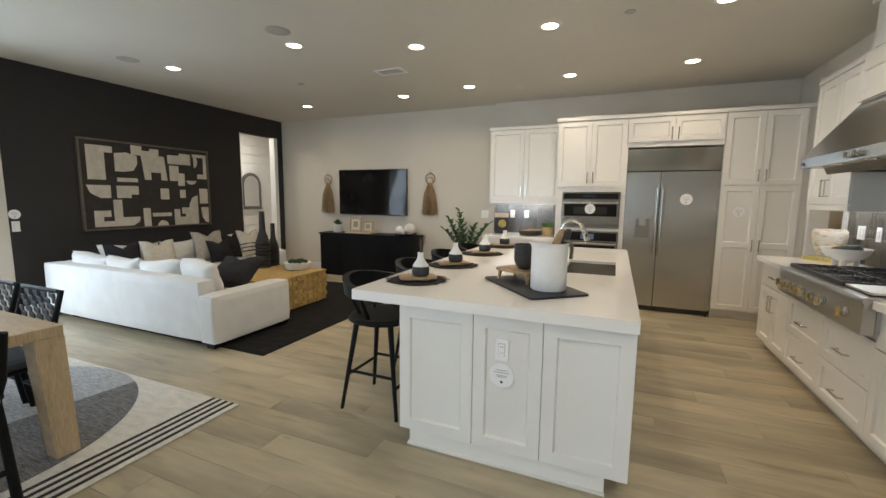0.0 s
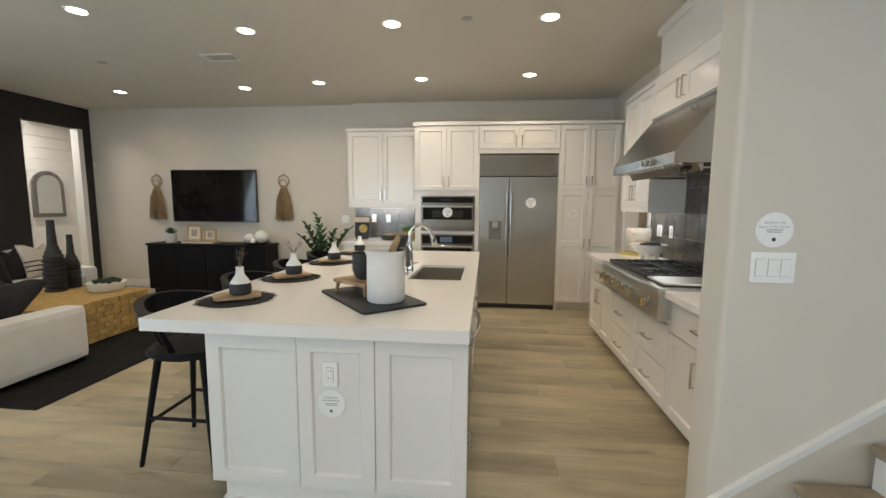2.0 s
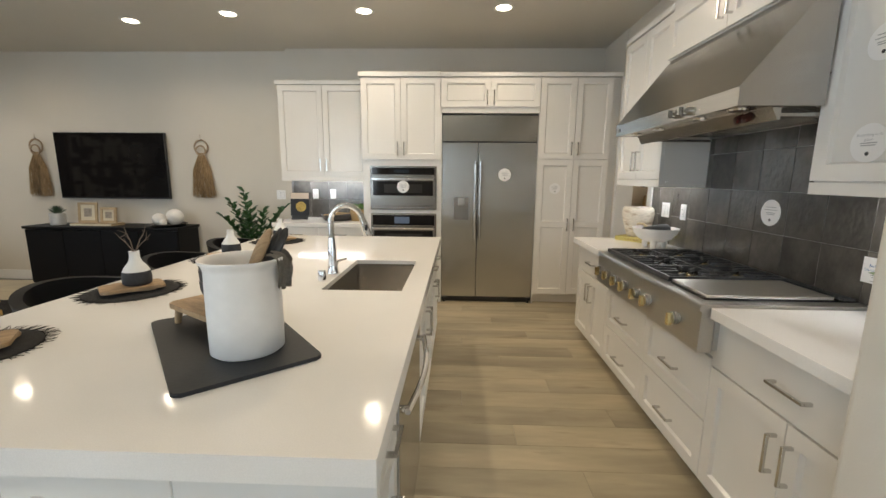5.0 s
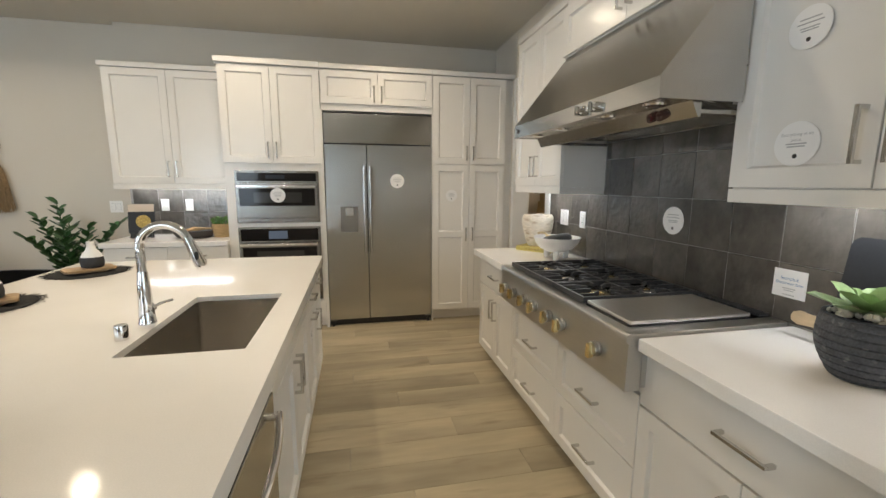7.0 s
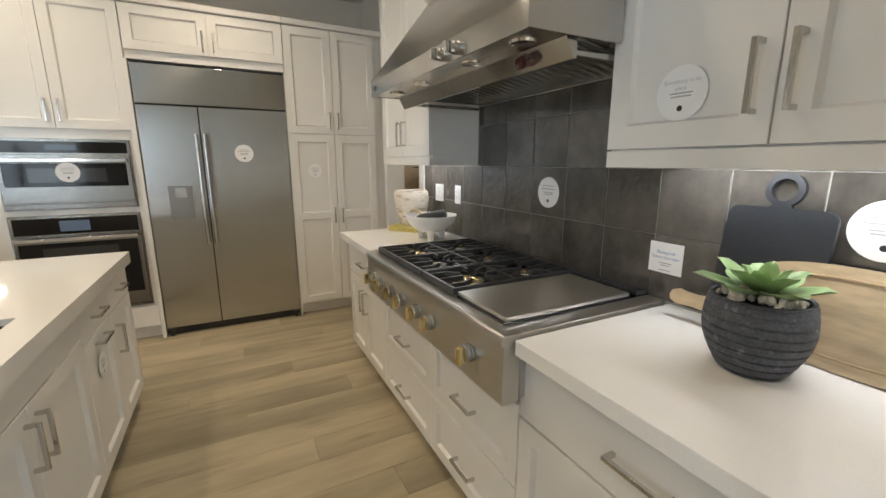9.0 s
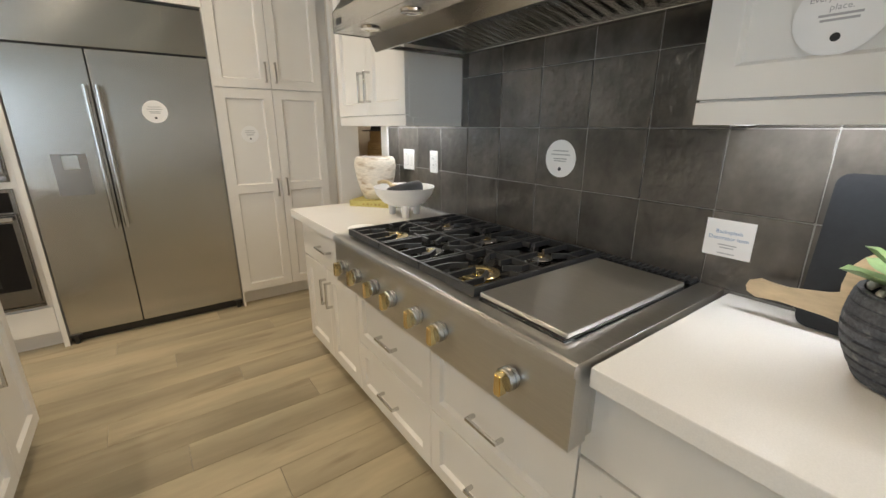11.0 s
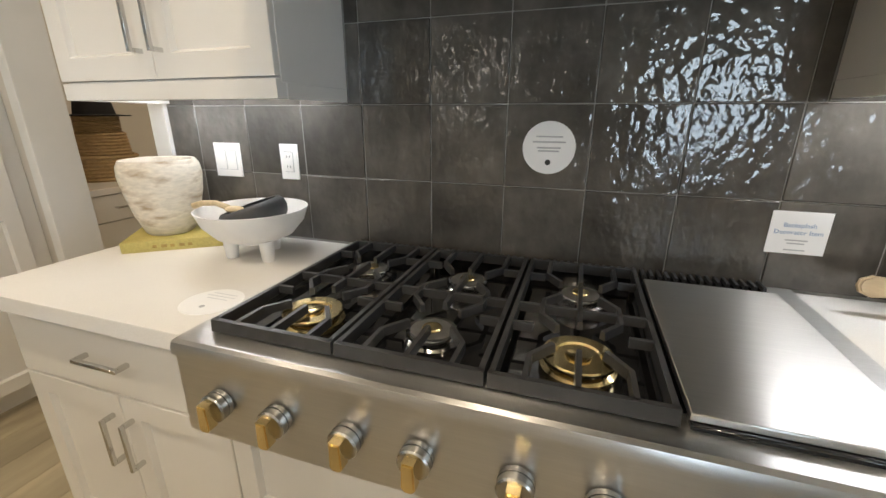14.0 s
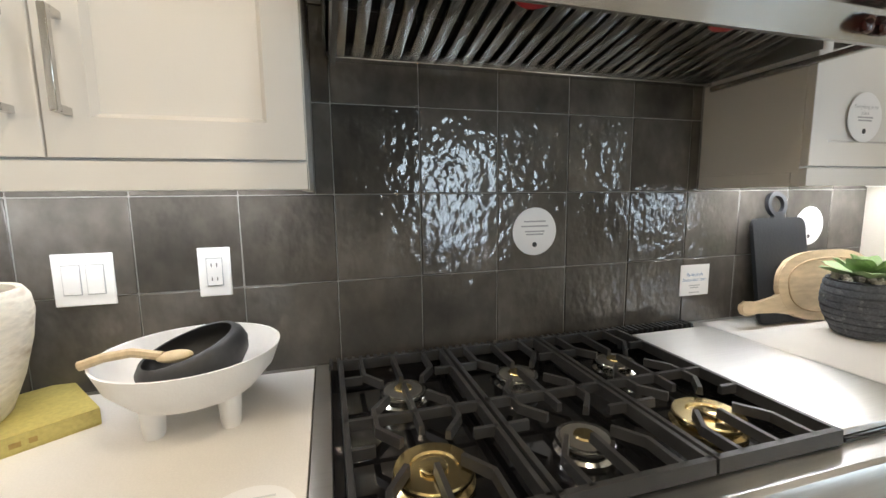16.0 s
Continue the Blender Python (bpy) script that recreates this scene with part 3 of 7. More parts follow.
part("plinth_trim", boxes((-3.08, -1.985, -1.017, -1.0055, 0.0, 0.018), (-3.082, -3.0705, -1.017, 1.82, 0, 0.018), bevel=0.003), M_ISL, isl)
part("corner_post", boxes((-1.927, -1.887, -0.998, -0.96, 0.1, 0.853)), M_ISL, isl)
drawer(fE, -0.96, -0.63, 0.70, 0.848, isl, M_ISL, flat=True, length=0.12)
drawer(fE, -0.96, -0.63, 0.415, 0.696, isl, M_ISL, length=0.12)
drawer(fE, -0.96, -0.63, 0.115, 0.411, isl, M_ISL, length=0.12)
part("false_front", (lambda b: fbox(b, fE, 0.03, 1.018, 0.74, 0.848, 0.001, 0.021, 0.0015))(bmesh.new()), M_ISL, isl)
doors(fE, 0.03, 1.02, 0.115, 0.736, isl, M_ISL, hv=0.62)
drawer(fE, 1.022, 1.44, 0.70, 0.848, isl, M_ISL, flat=True)
d = shaker("pull_out_door", fE, 1.022, 1.44, 0.115, 0.696, M_ISL, isl)
pull(fE, 1.23, 0.655, d, 0.14)
drawer(fE, 1.442, 1.85, 0.70, 0.848, isl, M_ISL, flat=True)
d = shaker("door", fE, 1.442, 1.85, 0.115, 0.696, M_ISL, isl)
pull(fE, 1.49, 0.55, d, 0.15, True)
disc_on(fE, 1.24, 0.53, 0.055, w=0.012, label="round white care sticker on island door")
disc_on(fS, -2.52, 0.53, 0.067, w=0.012, label="round white information sticker on island panel")


def outlet(f, u, v, w0=0.0, gang=1, kind="outlet", label="white duplex wall outlet with cover plate"):
    """A cover plate with sockets or rockers."""
    half = 0.036 + 0.023 * (gang - 1)
    bm = bmesh.new()
    fbox(bm, f, u - half, u + half, v - 0.06, v + 0.06, w0, w0 + 0.006, 0.002, 2)
    ob = solid("wall_" + kind, bm, M_WHITEPL, label, kind)
    for g in range(gang):
        c = u + (g - (gang - 1) / 2) * 0.046
        bm = bmesh.new()
        fbox(bm, f, c - 0.0165, c + 0.0165, v - 0.033, v + 0.033, w0 + 0.0066, w0 + 0.0095, 0.001)
        # Flat grey sheet paints the shaded gap round each rocker and socket.
        gap = bmesh.new()
        fbox(gap, f, c - 0.0182, c + 0.0182, v - 0.0347, v + 0.0347, w0 + 0.006, w0 + 0.0064)
        part("device_gap", gap, M_INK, ob, "grey sheet standing in for the shadow round the device")
        face = part("rocker" if kind == "switch" else "socket_face", bm, M_WHITEPL, ob)
        if kind == "outlet":
            for s in (-1, 1):
                for q in (-0.006, 0.006):
                    bm = bmesh.new()
                    fbox(bm, f, c + q - 0.001, c + q + 0.001, v + s * 0.017 - 0.004, v + s * 0.017 + 0.005, w0 + 0.0096, w0 + 0.010)
                    part("slot", bm, M_BLACK, face, "dark socket slot")
    return ob


outlet(on("S", -1.0), -2.522, 0.672, 0.012, label="white outlet on the island end panel")
fT = on("W", -0.008)
outlet(fT, 1.447, 1.195, label="white outlet on the charcoal tile")
outlet(fT, 1.715, 1.193, gang=2, kind="switch", label="white double rocker switch on charcoal tile")
outlet(on("S", N_KIT - 0.014), -3.551, 1.22, label="white outlet above the coffee counter")
outlet(on("S", N_KIT - 0.014), -3.324, 1.22, label="white outlet above the coffee counter")
fWS = on("S", -1.06)
outlet(fWS, -0.706, 1.221, gang=3, kind="switch", label="white triple rocker switch on greige wall")
disc_on(fWS, -0.709, 1.368, 0.068, label="round white information sticker above wall switch", lines=("Brighten the", "heart of the home."))
disc_on(fT, 0.578, 1.264, 0.072, label="round white information sticker on charcoal tile")
disc_on(fT, -0.567, 1.246, 0.072, label="large round white sticker on charcoal tile")
disc_on(fWu, -0.235, 1.90, 0.06, w=0.011, label="round white sticker on wall cabinet door")
disc_on(fWu, -0.24, 1.57, 0.066, w=0.011, label="round white sticker on wall cabinet door", lines=("Everything in its", "place."), right=-1)
disc_on(fP, -0.655, 1.33, 0.06, w=0.011, label="round white sticker on pantry door")

# island worktop with sink cut-out
bm = bmesh.new()
X0, X1, Y0, Y1 = -3.435, -1.88, -1.053, 1.875
SX0, SX1, SY0, SY1 = -2.37, -1.99, 0.105, 0.803
outer = [(X0, Y0), (X1, Y0), (X1, Y1), (X0, Y1)]
inner = [(SX0, SY0), (SX1, SY0), (SX1, SY1), (SX0, SY1)]
vo = {z: [bm.verts.new((x, y, z)) for x, y in outer] for z in (0.855, 0.915)}
vi = {z: [bm.verts.new((x, y, z)) for x, y in inner] for z in (0.855, 0.915)}
for i in range(4):
    j = (i + 1) % 4
    bm.faces.new((vo[0.915][i], vo[0.915][j], vi[0.915][j], vi[0.915][i]))
    bm.faces.new((vo[0.855][i], vi[0.855][i], vi[0.855][j], vo[0.855][j]))
    bm.faces.new((vo[0.855][i], vo[0.855][j], vo[0.915][j], vo[0.915][i]))
    bm.faces.new((vi[0.855][i], vi[0.915][i], vi[0.915][j], vi[0.855][j]))
es = [e for e in bm.edges if e.calc_length() > 0.2 and e.is_manifold and e.calc_face_angle(0) > 1] + [e for e in bm.edges if abs(e.verts[0].co.z - e.verts[1].co.z) > 0.03]
bmesh.ops.bevel(bm, geom=es, offset=0.004, segments=2, affect="EDGES", profile=0.5)
solid("worktop", bm, M_QUARTZ, "thick white quartz island worktop with sink cut-out", "worktop")
# sink bowl
d = 0.23
bm = boxes((SX0 + 0.0015, SX1 - 0.0015, SY0 + 0.0015, SY1 - 0.0015, 0.854 - d, 0.893))
bmesh.ops.delete(bm, geom=[f for f in bm.faces if f.calc_center_median().z > 0.89], context="FACES_ONLY")
bmesh.ops.bevel(bm, geom=[e for e in bm.edges if len(e.link_faces) == 2], offset=0.022, segments=5, affect="EDGES", profile=0.5)
bmesh.ops.recalc_face_normals(bm, faces=bm.faces)
for f in bm.faces:
    f[bm.faces.layers.int["flat"]] = 0
sink = thing("sink", (-2.18, 0.45, 0.62), "undermount stainless steel kitchen sink", "sink")
part("bowl", bm, M_SINK, sink)
bm = bmesh.new()
lathe(bm, [(0, 0.0), (0.03, 0.0), (0.045, 0.004), (0.045, 0.0005), (0, 0.0005)], (-2.2, 0.45, 0.854 - d), 24)
part("drain", bm, M_CHROME, sink, "round steel drain")
# faucet
fa = thing("faucet", (-2.417, 0.442, 0.915), "tall chrome pull-down gooseneck kitchen faucet", "faucet")
bm = bmesh.new()
lathe(bm, [(0, 0), (0.031, 0), (0.031, 0.006), (0.028, 0.012), (0.0265, 0.05), (0.022, 0.14), (0.0165, 0.20), (0, 0.20)], (-2.417, 0.442, 0.915), 24)
part("base", bm, M_CHROME, fa)
bm = bmesh.new()
arc = [(-2.417, 0.442, 1.09), (-2.417, 0.442, 1.19)] + [(-2.417 + 0.085 - 0.085 * math.cos(a), 0.442, 1.205 + 0.085 * math.sin(a)) for a in [math.pi * k / 14 for k in range(0, 13)]]
tube(bm, arc, 0.0155, 14)
part("spout", bm, M_CHROME, fa)
bm = bmesh.new()
e = Vector(arc[-1])
cone(bm, e, e + Vector((0.012, 0, -0.03)), 0.0165, 0.018, 20)
cone(bm, e + Vector((0.0122, 0, -0.0305)), e + Vector((0.040, 0, -0.108)), 0.018, 0.0235, 20)
cone(bm, e + Vector((0.040, 0, -0.108)), e + Vector((0.042, 0, -0.114)), 0.020, 0.018, 20)
head = part("spray_head", bm, M_CHROME, fa, "chrome pull-down spray head")
bm = bmesh.new()
bmesh.ops.create_uvsphere(bm, u_segments=14, v_segments=8, radius=1, matrix=Matrix.Translation(e + Vector((0.034, -0.019, -0.07))) @ Matrix.Diagonal((0.008, 0.005, 0.018, 1)))
part("spray_button", bm, M_BLACK, head, "dark spray button")
bm = bmesh.new()
tube(bm, [(-2.41, 0.455, 0.965), (-2.395, 0.50, 0.975), (-2.372, 0.555, 0.973)], 0.006, 10)
cone(bm, (-2.417, 0.44, 0.96), (-2.408, 0.475, 0.968), 0.017, 0.015, 16)
part("lever", bm, M_CHROME, fa, "chrome side lever")
bm = bmesh.new()
lathe(bm, [(0, 0), (0.021, 0), (0.021, 0.045), (0.019, 0.052), (0, 0.052)], (-2.42, 0.27, 0.915), 24)
solid("air_gap", bm, M_CHROME, "short chrome air gap cap beside sink", "sink fitting")

# dishwasher
dw = thing("dishwasher", (-1.95, -0.3, 0), "stainless steel dishwasher built into the island", "dishwasher")
part("tub", boxes((-1.97, -1.929, -0.626, 0.026, 0.1, 0.853)), M_BLACK, dw)
bm = bmesh.new()
fbox(bm, fE, -0.624, 0.024, 0.115, 0.80, 0.001, 0.03, 0.003, 2)
part("door", bm, M_STEELH, dw)
bm = bmesh.new()
fbox(bm, fE, -0.624, 0.024, 0.803, 0.85, 0.001, 0.024, 0.002)
part("control_strip", bm, M_BLACKGL, dw, "black control strip with buttons")
bm = bmesh.new()
tube(bm, [fE(-0.60 + 0.60 * k / 16, 0.735, 0.05 + 0.032 * math.sin(math.pi * k / 16)) for k in range(17)], 0.011, 10)
cone(bm, fE(-0.585, 0.735, 0.028), fE(-0.585, 0.735, 0.055), 0.012, 0.012, 12)
cone(bm, fE(-0.015, 0.735, 0.028), fE(-0.015, 0.735, 0.055), 0.012, 0.012, 12)
part("handle", bm, M_CHROME, dw, "curved steel bar handle")

# ---- refrigerator ----
fF = on("S", 2.93)
rf = thing("refrigerator", (-1.385, 3.2, 0), "built-in stainless steel side-by-side refrigerator", "refrigerator")
part("body", boxes((-1.912, -0.866, 2.932, 3.49, 0.02, 2.125)), M_BLACK, rf)
for a, b in ((-1.91, -1.515), (-1.509, -0.868)):
    bm = bmesh.new()
    fbox(bm, fF, a, b, 0.07, 1.822, 0.0, 0.03, 0.004, 2)
    dr = part("door", bm, M_STEEL, rf)
    hx = -1.54 if a < -1.6 else -1.483
    bm = bmesh.new()
    tube(bm, [fF(hx, v, 0.085) for v in (0.755, 0.76, 1.615, 1.62)], 0.0125, 14)
    for v in (0.80, 1.575):
        cone(bm, fF(hx, v, 0.028), fF(hx, v, 0.082), 0.009, 0.009, 10)
    part("handle", bm, M_NICKEL, dr, "long round steel door handle")
    if a < -1.6:
        bm = bmesh.new()
        for r in ((-1.82, -1.60, 1.222, 1.232), (-1.82, -1.60, 0.962, 0.972), (-1.82, -1.81, 0.972, 1.222), (-1.61, -1.60, 0.972, 1.222)):
            fbox(bm, fF, *r, 0.0302, 0.036)
        dp = part("dispenser_frame", bm, M_STEEL, dr)
        bm = bmesh.new()
        fbox(bm, fF, -1.81, -1.775, 0.972, 1.222, 0.0302, 0.032)
        part("dispenser_panel", bm, M_STEEL, dr, "steel water dispenser panel")
        bm = bmesh.new()
        fbox(bm, fF, -1.775, -1.61, 0.972, 1.222, 0.0302, 0.0312)
        part("dispenser_recess", bm, mat("dispenser_grey", (0.36, 0.35, 0.34), 0.3, 1.0, vary=0.05), dr, "grey dispenser recess")
        bm = bmesh.new()
        fbox(bm, fF, -1.73, -1.65, 1.13, 1.215, 0.0302, 0.034, 0.004)
        part("dispenser_spout", bm, M_STEEL, dr)
bm = bmesh.new()
fbox(bm, fF, -1.91, -0.868, 1.834, 2.112, 0.0, 0.024, 0.003, 2)
part("grille_panel", bm, M_STEELH, rf)
for hx in (-1.88, -0.90):
    part("hinge_foot", boxes((hx - 0.03, hx + 0.03, 2.888, 2.949, 0.055, 0.067), (hx - 0.012, hx + 0.012, 2.90, 2.93, 0.0, 0.055), bevel=0.002), M_BLACK, rf, "black hinge foot")
part("toe_grille", boxes((-1.90, -0.88, 2.95, 2.96, 0.0, 0.066)), M_BLACK, rf, "dark recessed toe grille")
disc_on(fF, -1.215, 1.475, 0.07, w=0.03, label="round white sticker on refrigerator door")


M_OVEN = mat("oven_steel", (0.27, 0.258, 0.24), 0.24, 1.0, vary=0.03, scale=3, fine=0.03, fine_scale=12, stretch=(1, 30, 30))


M_VIEW = mat("smoked_window", (0.032, 0.031, 0.030), 0.12, vary=0.1)


def wall_oven(v0, v1, strip, hand, win0, win1, label):
    t = thing("wall_oven", (-2.35, 2.9, v0), label, "oven")
    f = on("S", 2.914)
    bm = bmesh.new()
    fbox(bm, f, -2.722, -1.972, v0, v1, 0.001, 0.014, 0.003)
    part("surround", bm, M_OVEN, t)
    bm = bmesh.new()
    fbox(bm, f, -2.70, -1.995, strip, v1 - 0.02, 0.0142, 0.022, 0.002)
    cp = part("control_panel", bm, M_BLACKGL, t, "black glass control panel")
    bm = bmesh.new()
    fbox(bm, f, -2.45, -2.28, strip + 0.02, v1 - 0.04, 0.0222, 0.0228)
    part("display", bm, mat("oven_display", (0.02, 0.025, 0.035), 0.1, vary=0.05) if v0 > 0.6 else glow("lit_display", (0.10, 0.14, 0.22), 0.05), cp, "dim blue display")
    low = v0 + (0.052 if v0 > 0.6 else 0.03)
    bm = bmesh.new()
    fbox(bm, f, -2.715, -1.98, v0 + 0.008, low - 0.01, 0.0142, 0.032, 0.004, 2)
    part("vent_trim", bm, M_OVEN, t, "steel vent trim under the door")
    bm = bmesh.new()
    fbox(bm, f, -2.71, -1.985, low, strip - 0.012, 0.0142, 0.04, 0.004, 2)
    dr = part("door", bm, M_OVEN, t)
    bm = bmesh.new()
    fbox(bm, f, -2.685, -2.01, win0, win1, 0.0402, 0.0425, 0.002)
    glass = part("window", bm, M_BLACKGL, dr, "black glass oven window")
    bm = bmesh.new()
    fbox(bm, f, -2.56, -2.13, win0 + 0.03, win1 - 0.035, 0.0426, 0.0432)
    part("viewing_area", bm, M_VIEW, glass, "dark grey see-through window area")
    bm = bmesh.new()
    fbox(bm, f, -2.70, -1.995, hand - 0.014, hand + 0.014, 0.07, 0.088, 0.006, 3)
    for u in (-2.67, -2.025):
        cone(bm, f(u, hand, 0.038), f(u, hand, 0.076), 0.009, 0.009, 10)
    part("handle", bm, M_NICKEL, dr, "horizontal steel bar handle")
    return t


wall_oven(1.075, 1.565, 1.468, 1.418, 1.236, 1.398, "stainless steel built-in microwave oven above wall oven")
wall_oven(0.30, 1.035, 0.90, 0.868, 0.43, 0.84, "stainless steel built-in wall oven with lit display")
disc_on(on("S", 2.8712), -2.345, 1.335, 0.068, label="round white sticker on microwave oven door")

# ---- rangetop ----
M_RT = mat("griddle_steel", (0.78, 0.76, 0.73), 0.30, 1.0, vary=0.02, fine=0.02, fine_scale=12, stretch=(30, 1, 30), grain=(0.7, 0.05, 0.75))
rg = thing("rangetop", (-0.35, 0.58, 0.71), "stainless steel gas rangetop with brass burners and griddle", "rangetop")
RY0, RY1 = -0.056, 1.222
bm = bmesh.new()
prism(bm, [(-0.7045, 0.712), (-0.645, 0.712), (-0.645, 0.905), (-0.62, 0.905), (-0.62, 0.926), (-0.698, 0.926), (-0.707, 0.922), (-0.711, 0.912), (-0.711, 0.897), (-0.702, 0.892)], "y", RY0, RY1)
part("control_panel", bm, M_PANEL, rg)
part("deck", boxes((-0.6195, -0.012, RY0, 0.012, 0.88, 0.926), (-0.6195, -0.012, 1.186, RY1, 0.88, 0.926), (-0.6195, -0.012, 0.0122, 1.1858, 0.872, 0.888), (-0.64, -0.012, RY0 + 0.003, RY0 + 0.012, 0.72, 0.88), bevel=0.001), M_PANEL, rg)
part("spill_tray", boxes((-0.6195, -0.075, 0.312, 1.1855, 0.8885, 0.900)), M_ENAMEL, rg, "glossy black burner tray")
bm = bmesh.new()
box(bm, -0.07, -0.012, 0.0125, 1.1855, 0.889, 0.930)
part("rear_vent", bm, M_ENAMEL, rg, "black slotted rear vent")
bm = bmesh.new()
n = 60
for i in range(n):
    y = 0.016 + (1.165) * i / (n - 1)
    box(bm, -0.066, -0.016, y, y + 0.008, 0.9302, 0.941)
tagged(part("vent_grille", bm, M_IRON, rg, "black slotted vent grille"), kind="stuff")
part("griddle_base", boxes((-0.655, -0.104, 0.014, 0.304, 0.8885, 0.934), bevel=0.002), M_ENAMEL, rg, "black griddle surround")
part("griddle_cover", boxes((-0.648, -0.112, 0.012, 0.306, 0.9345, 0.948), bevel=0.003, seg=2), M_RT, rg, "brushed steel griddle cover")


def bar(bm, pts, w=0.0125, z0=0.938, z1=0.956):
    """A cast bar of square section along points in plan."""
    pts = [Vector((*p[:2], 0)) for p in pts]
    lo, hi = [], []
    for i, p in enumerate(pts):
        d = (pts[min(i + 1, len(pts) - 1)] - pts[max(i - 1, 0)]).normalized()
        s = Vector((-d.y, d.x, 0)) * w / 2
        top = 0.72
        lo.append((bm.verts.new((*(p - s).xy, z0)), bm.verts.new((*(p + s).xy, z0))))
        hi.append((bm.verts.new((*(p - s * top).xy, z1)), bm.verts.new((*(p + s * top).xy, z1))))
    for i in range(len(pts) - 1):
        a, b, c, d = lo[i], lo[i + 1], hi[i], hi[i + 1]
        for q in ((c[0], d[0], d[1], c[1]), (a[0], c[0], c[1], a[1])[:0] or (a[0], b[0], d[0], c[0]), (a[1], c[1], d[1], b[1]), (a[0], a[1], b[1], b[0])):
            bm.faces.new(q)
    bm.faces.new((lo[0][0], hi[0][0], hi[0][1], lo[0][1]))
    bm.faces.new((lo[-1][0], lo[-1][1], hi[-1][1], hi[-1][0]))


GX0, GX1, GM = -0.652, -0.075, -0.372
BURN = [(-0.515, 1.027, 1), (-0.515, 0.743, 0), (-0.515, 0.458, 1), (-0.235, 1.027, 0), (-0.235, 0.743, 0), (-0.235, 0.458, 0)]
for y0, y1 in ((0.888, 1.166), (0.604, 0.882), (0.319, 0.598)):
    bm = bmesh.new()
    yc = (y0 + y1) / 2
    bar(bm, [(GX0, y0), (GX0, y1)], 0.015, 0.930)
    bar(bm, [(GX1, y0), (GX1, y1)], 0.015, 0.930)
    bar(bm, [(GX0, y0 + 0.006), (GX1, y0 + 0.006)], 0.0135, 0.932)
    bar(bm, [(GX0, y1 - 0.006), (GX1, y1 - 0.006)], 0.0135, 0.932)
    bar(bm, [(GM, y0), (GM, y1)], 0.0135, 0.937)
    for bx, s in ((-0.515, -1), (-0.235, 1)):
        edge = GX0 if s < 0 else GX1
        # fingers from the outer edge and the middle bar bend in round the burner, with a stub on each side
        bar(bm, [(edge, yc), (bx + s * 0.022, yc)])
        bar(bm, [(GM, yc), (bx - s * (0.085 if s < 0 else 0.012), yc)])
        for k in (-1, 1):
            bar(bm, [(edge, yc + k * 0.082), (bx + s * 0.062, yc + k * 0.082), (bx + s * 0.012, yc + k * 0.046)])
            bar(bm, [(GM, yc + k * 0.078), (bx - s * 0.105, yc + k * 0.078), (bx - s * 0.058, yc + k * 0.042)])
            bar(bm, [(bx + 0.05, yc + k * 0.135), (bx + 0.05, yc + k * 0.088)])
    # feet
    for fx in (GX0 + 0.02, GX1 - 0.02):
        for fy in (y0 + 0.006, y1 - 0.006):
            box(bm, fx - 0.006, fx + 0.006, fy - 0.005, fy + 0.005, 0.9, 0.934)
    part("grate", bm, M_IRON, rg, "black cast iron burner grate", 20)
M_BCAP = mat("grey_burner_cap", (0.10, 0.098, 0.092), 0.5, vary=0.15, scale=60)
for bx, by, big in BURN:
    bm = bmesh.new()
    r = 0.066 if big else 0.053
    lathe(bm, [(0, 0), (r * 1.05, 0), (r * 1.05, 0.01), (r * 0.8, 0.02), (r, 0.024), (r, 0.03), (r * 0.97, 0.033), (r * 0.62, 0.033), (r * 0.58, 0.029), (r * 0.38, 0.029), (r * 0.36, 0.034), (r * 0.3, 0.036), (0, 0.036)], (bx, by, 0.902), 40)
    bn = part("burner", bm, M_BRASS if big else M_NICKEL, rg, "polished brass ring burner" if big else "grey metal burner with brass cap")
    if not big:
        bm = bmesh.new()
        lathe(bm, [(r * 0.25, 0.0365), (r * 0.78, 0.0365), (r * 0.86, 0.034), (r * 0.86, 0.032), (0.02, 0.0345)], (bx, by, 0.9), 32)
        part("burner_cap", bm, M_BCAP, bn, "matte grey burner cap")
        bm = bmesh.new()
        lathe(bm, [(0, 0.041), (0.019, 0.041), (0.021, 0.038), (0.021, 0.0366), (0, 0.0366)], (bx, by, 0.9), 20)
        part("cap_centre", bm, M_BRASS, bn, "small brass centre cap")
M_KNOB = mat("turned_steel", (0.46, 0.45, 0.43), 0.22, 1.0, vary=0.04, scale=40, fine=0.05, fine_scale=300)
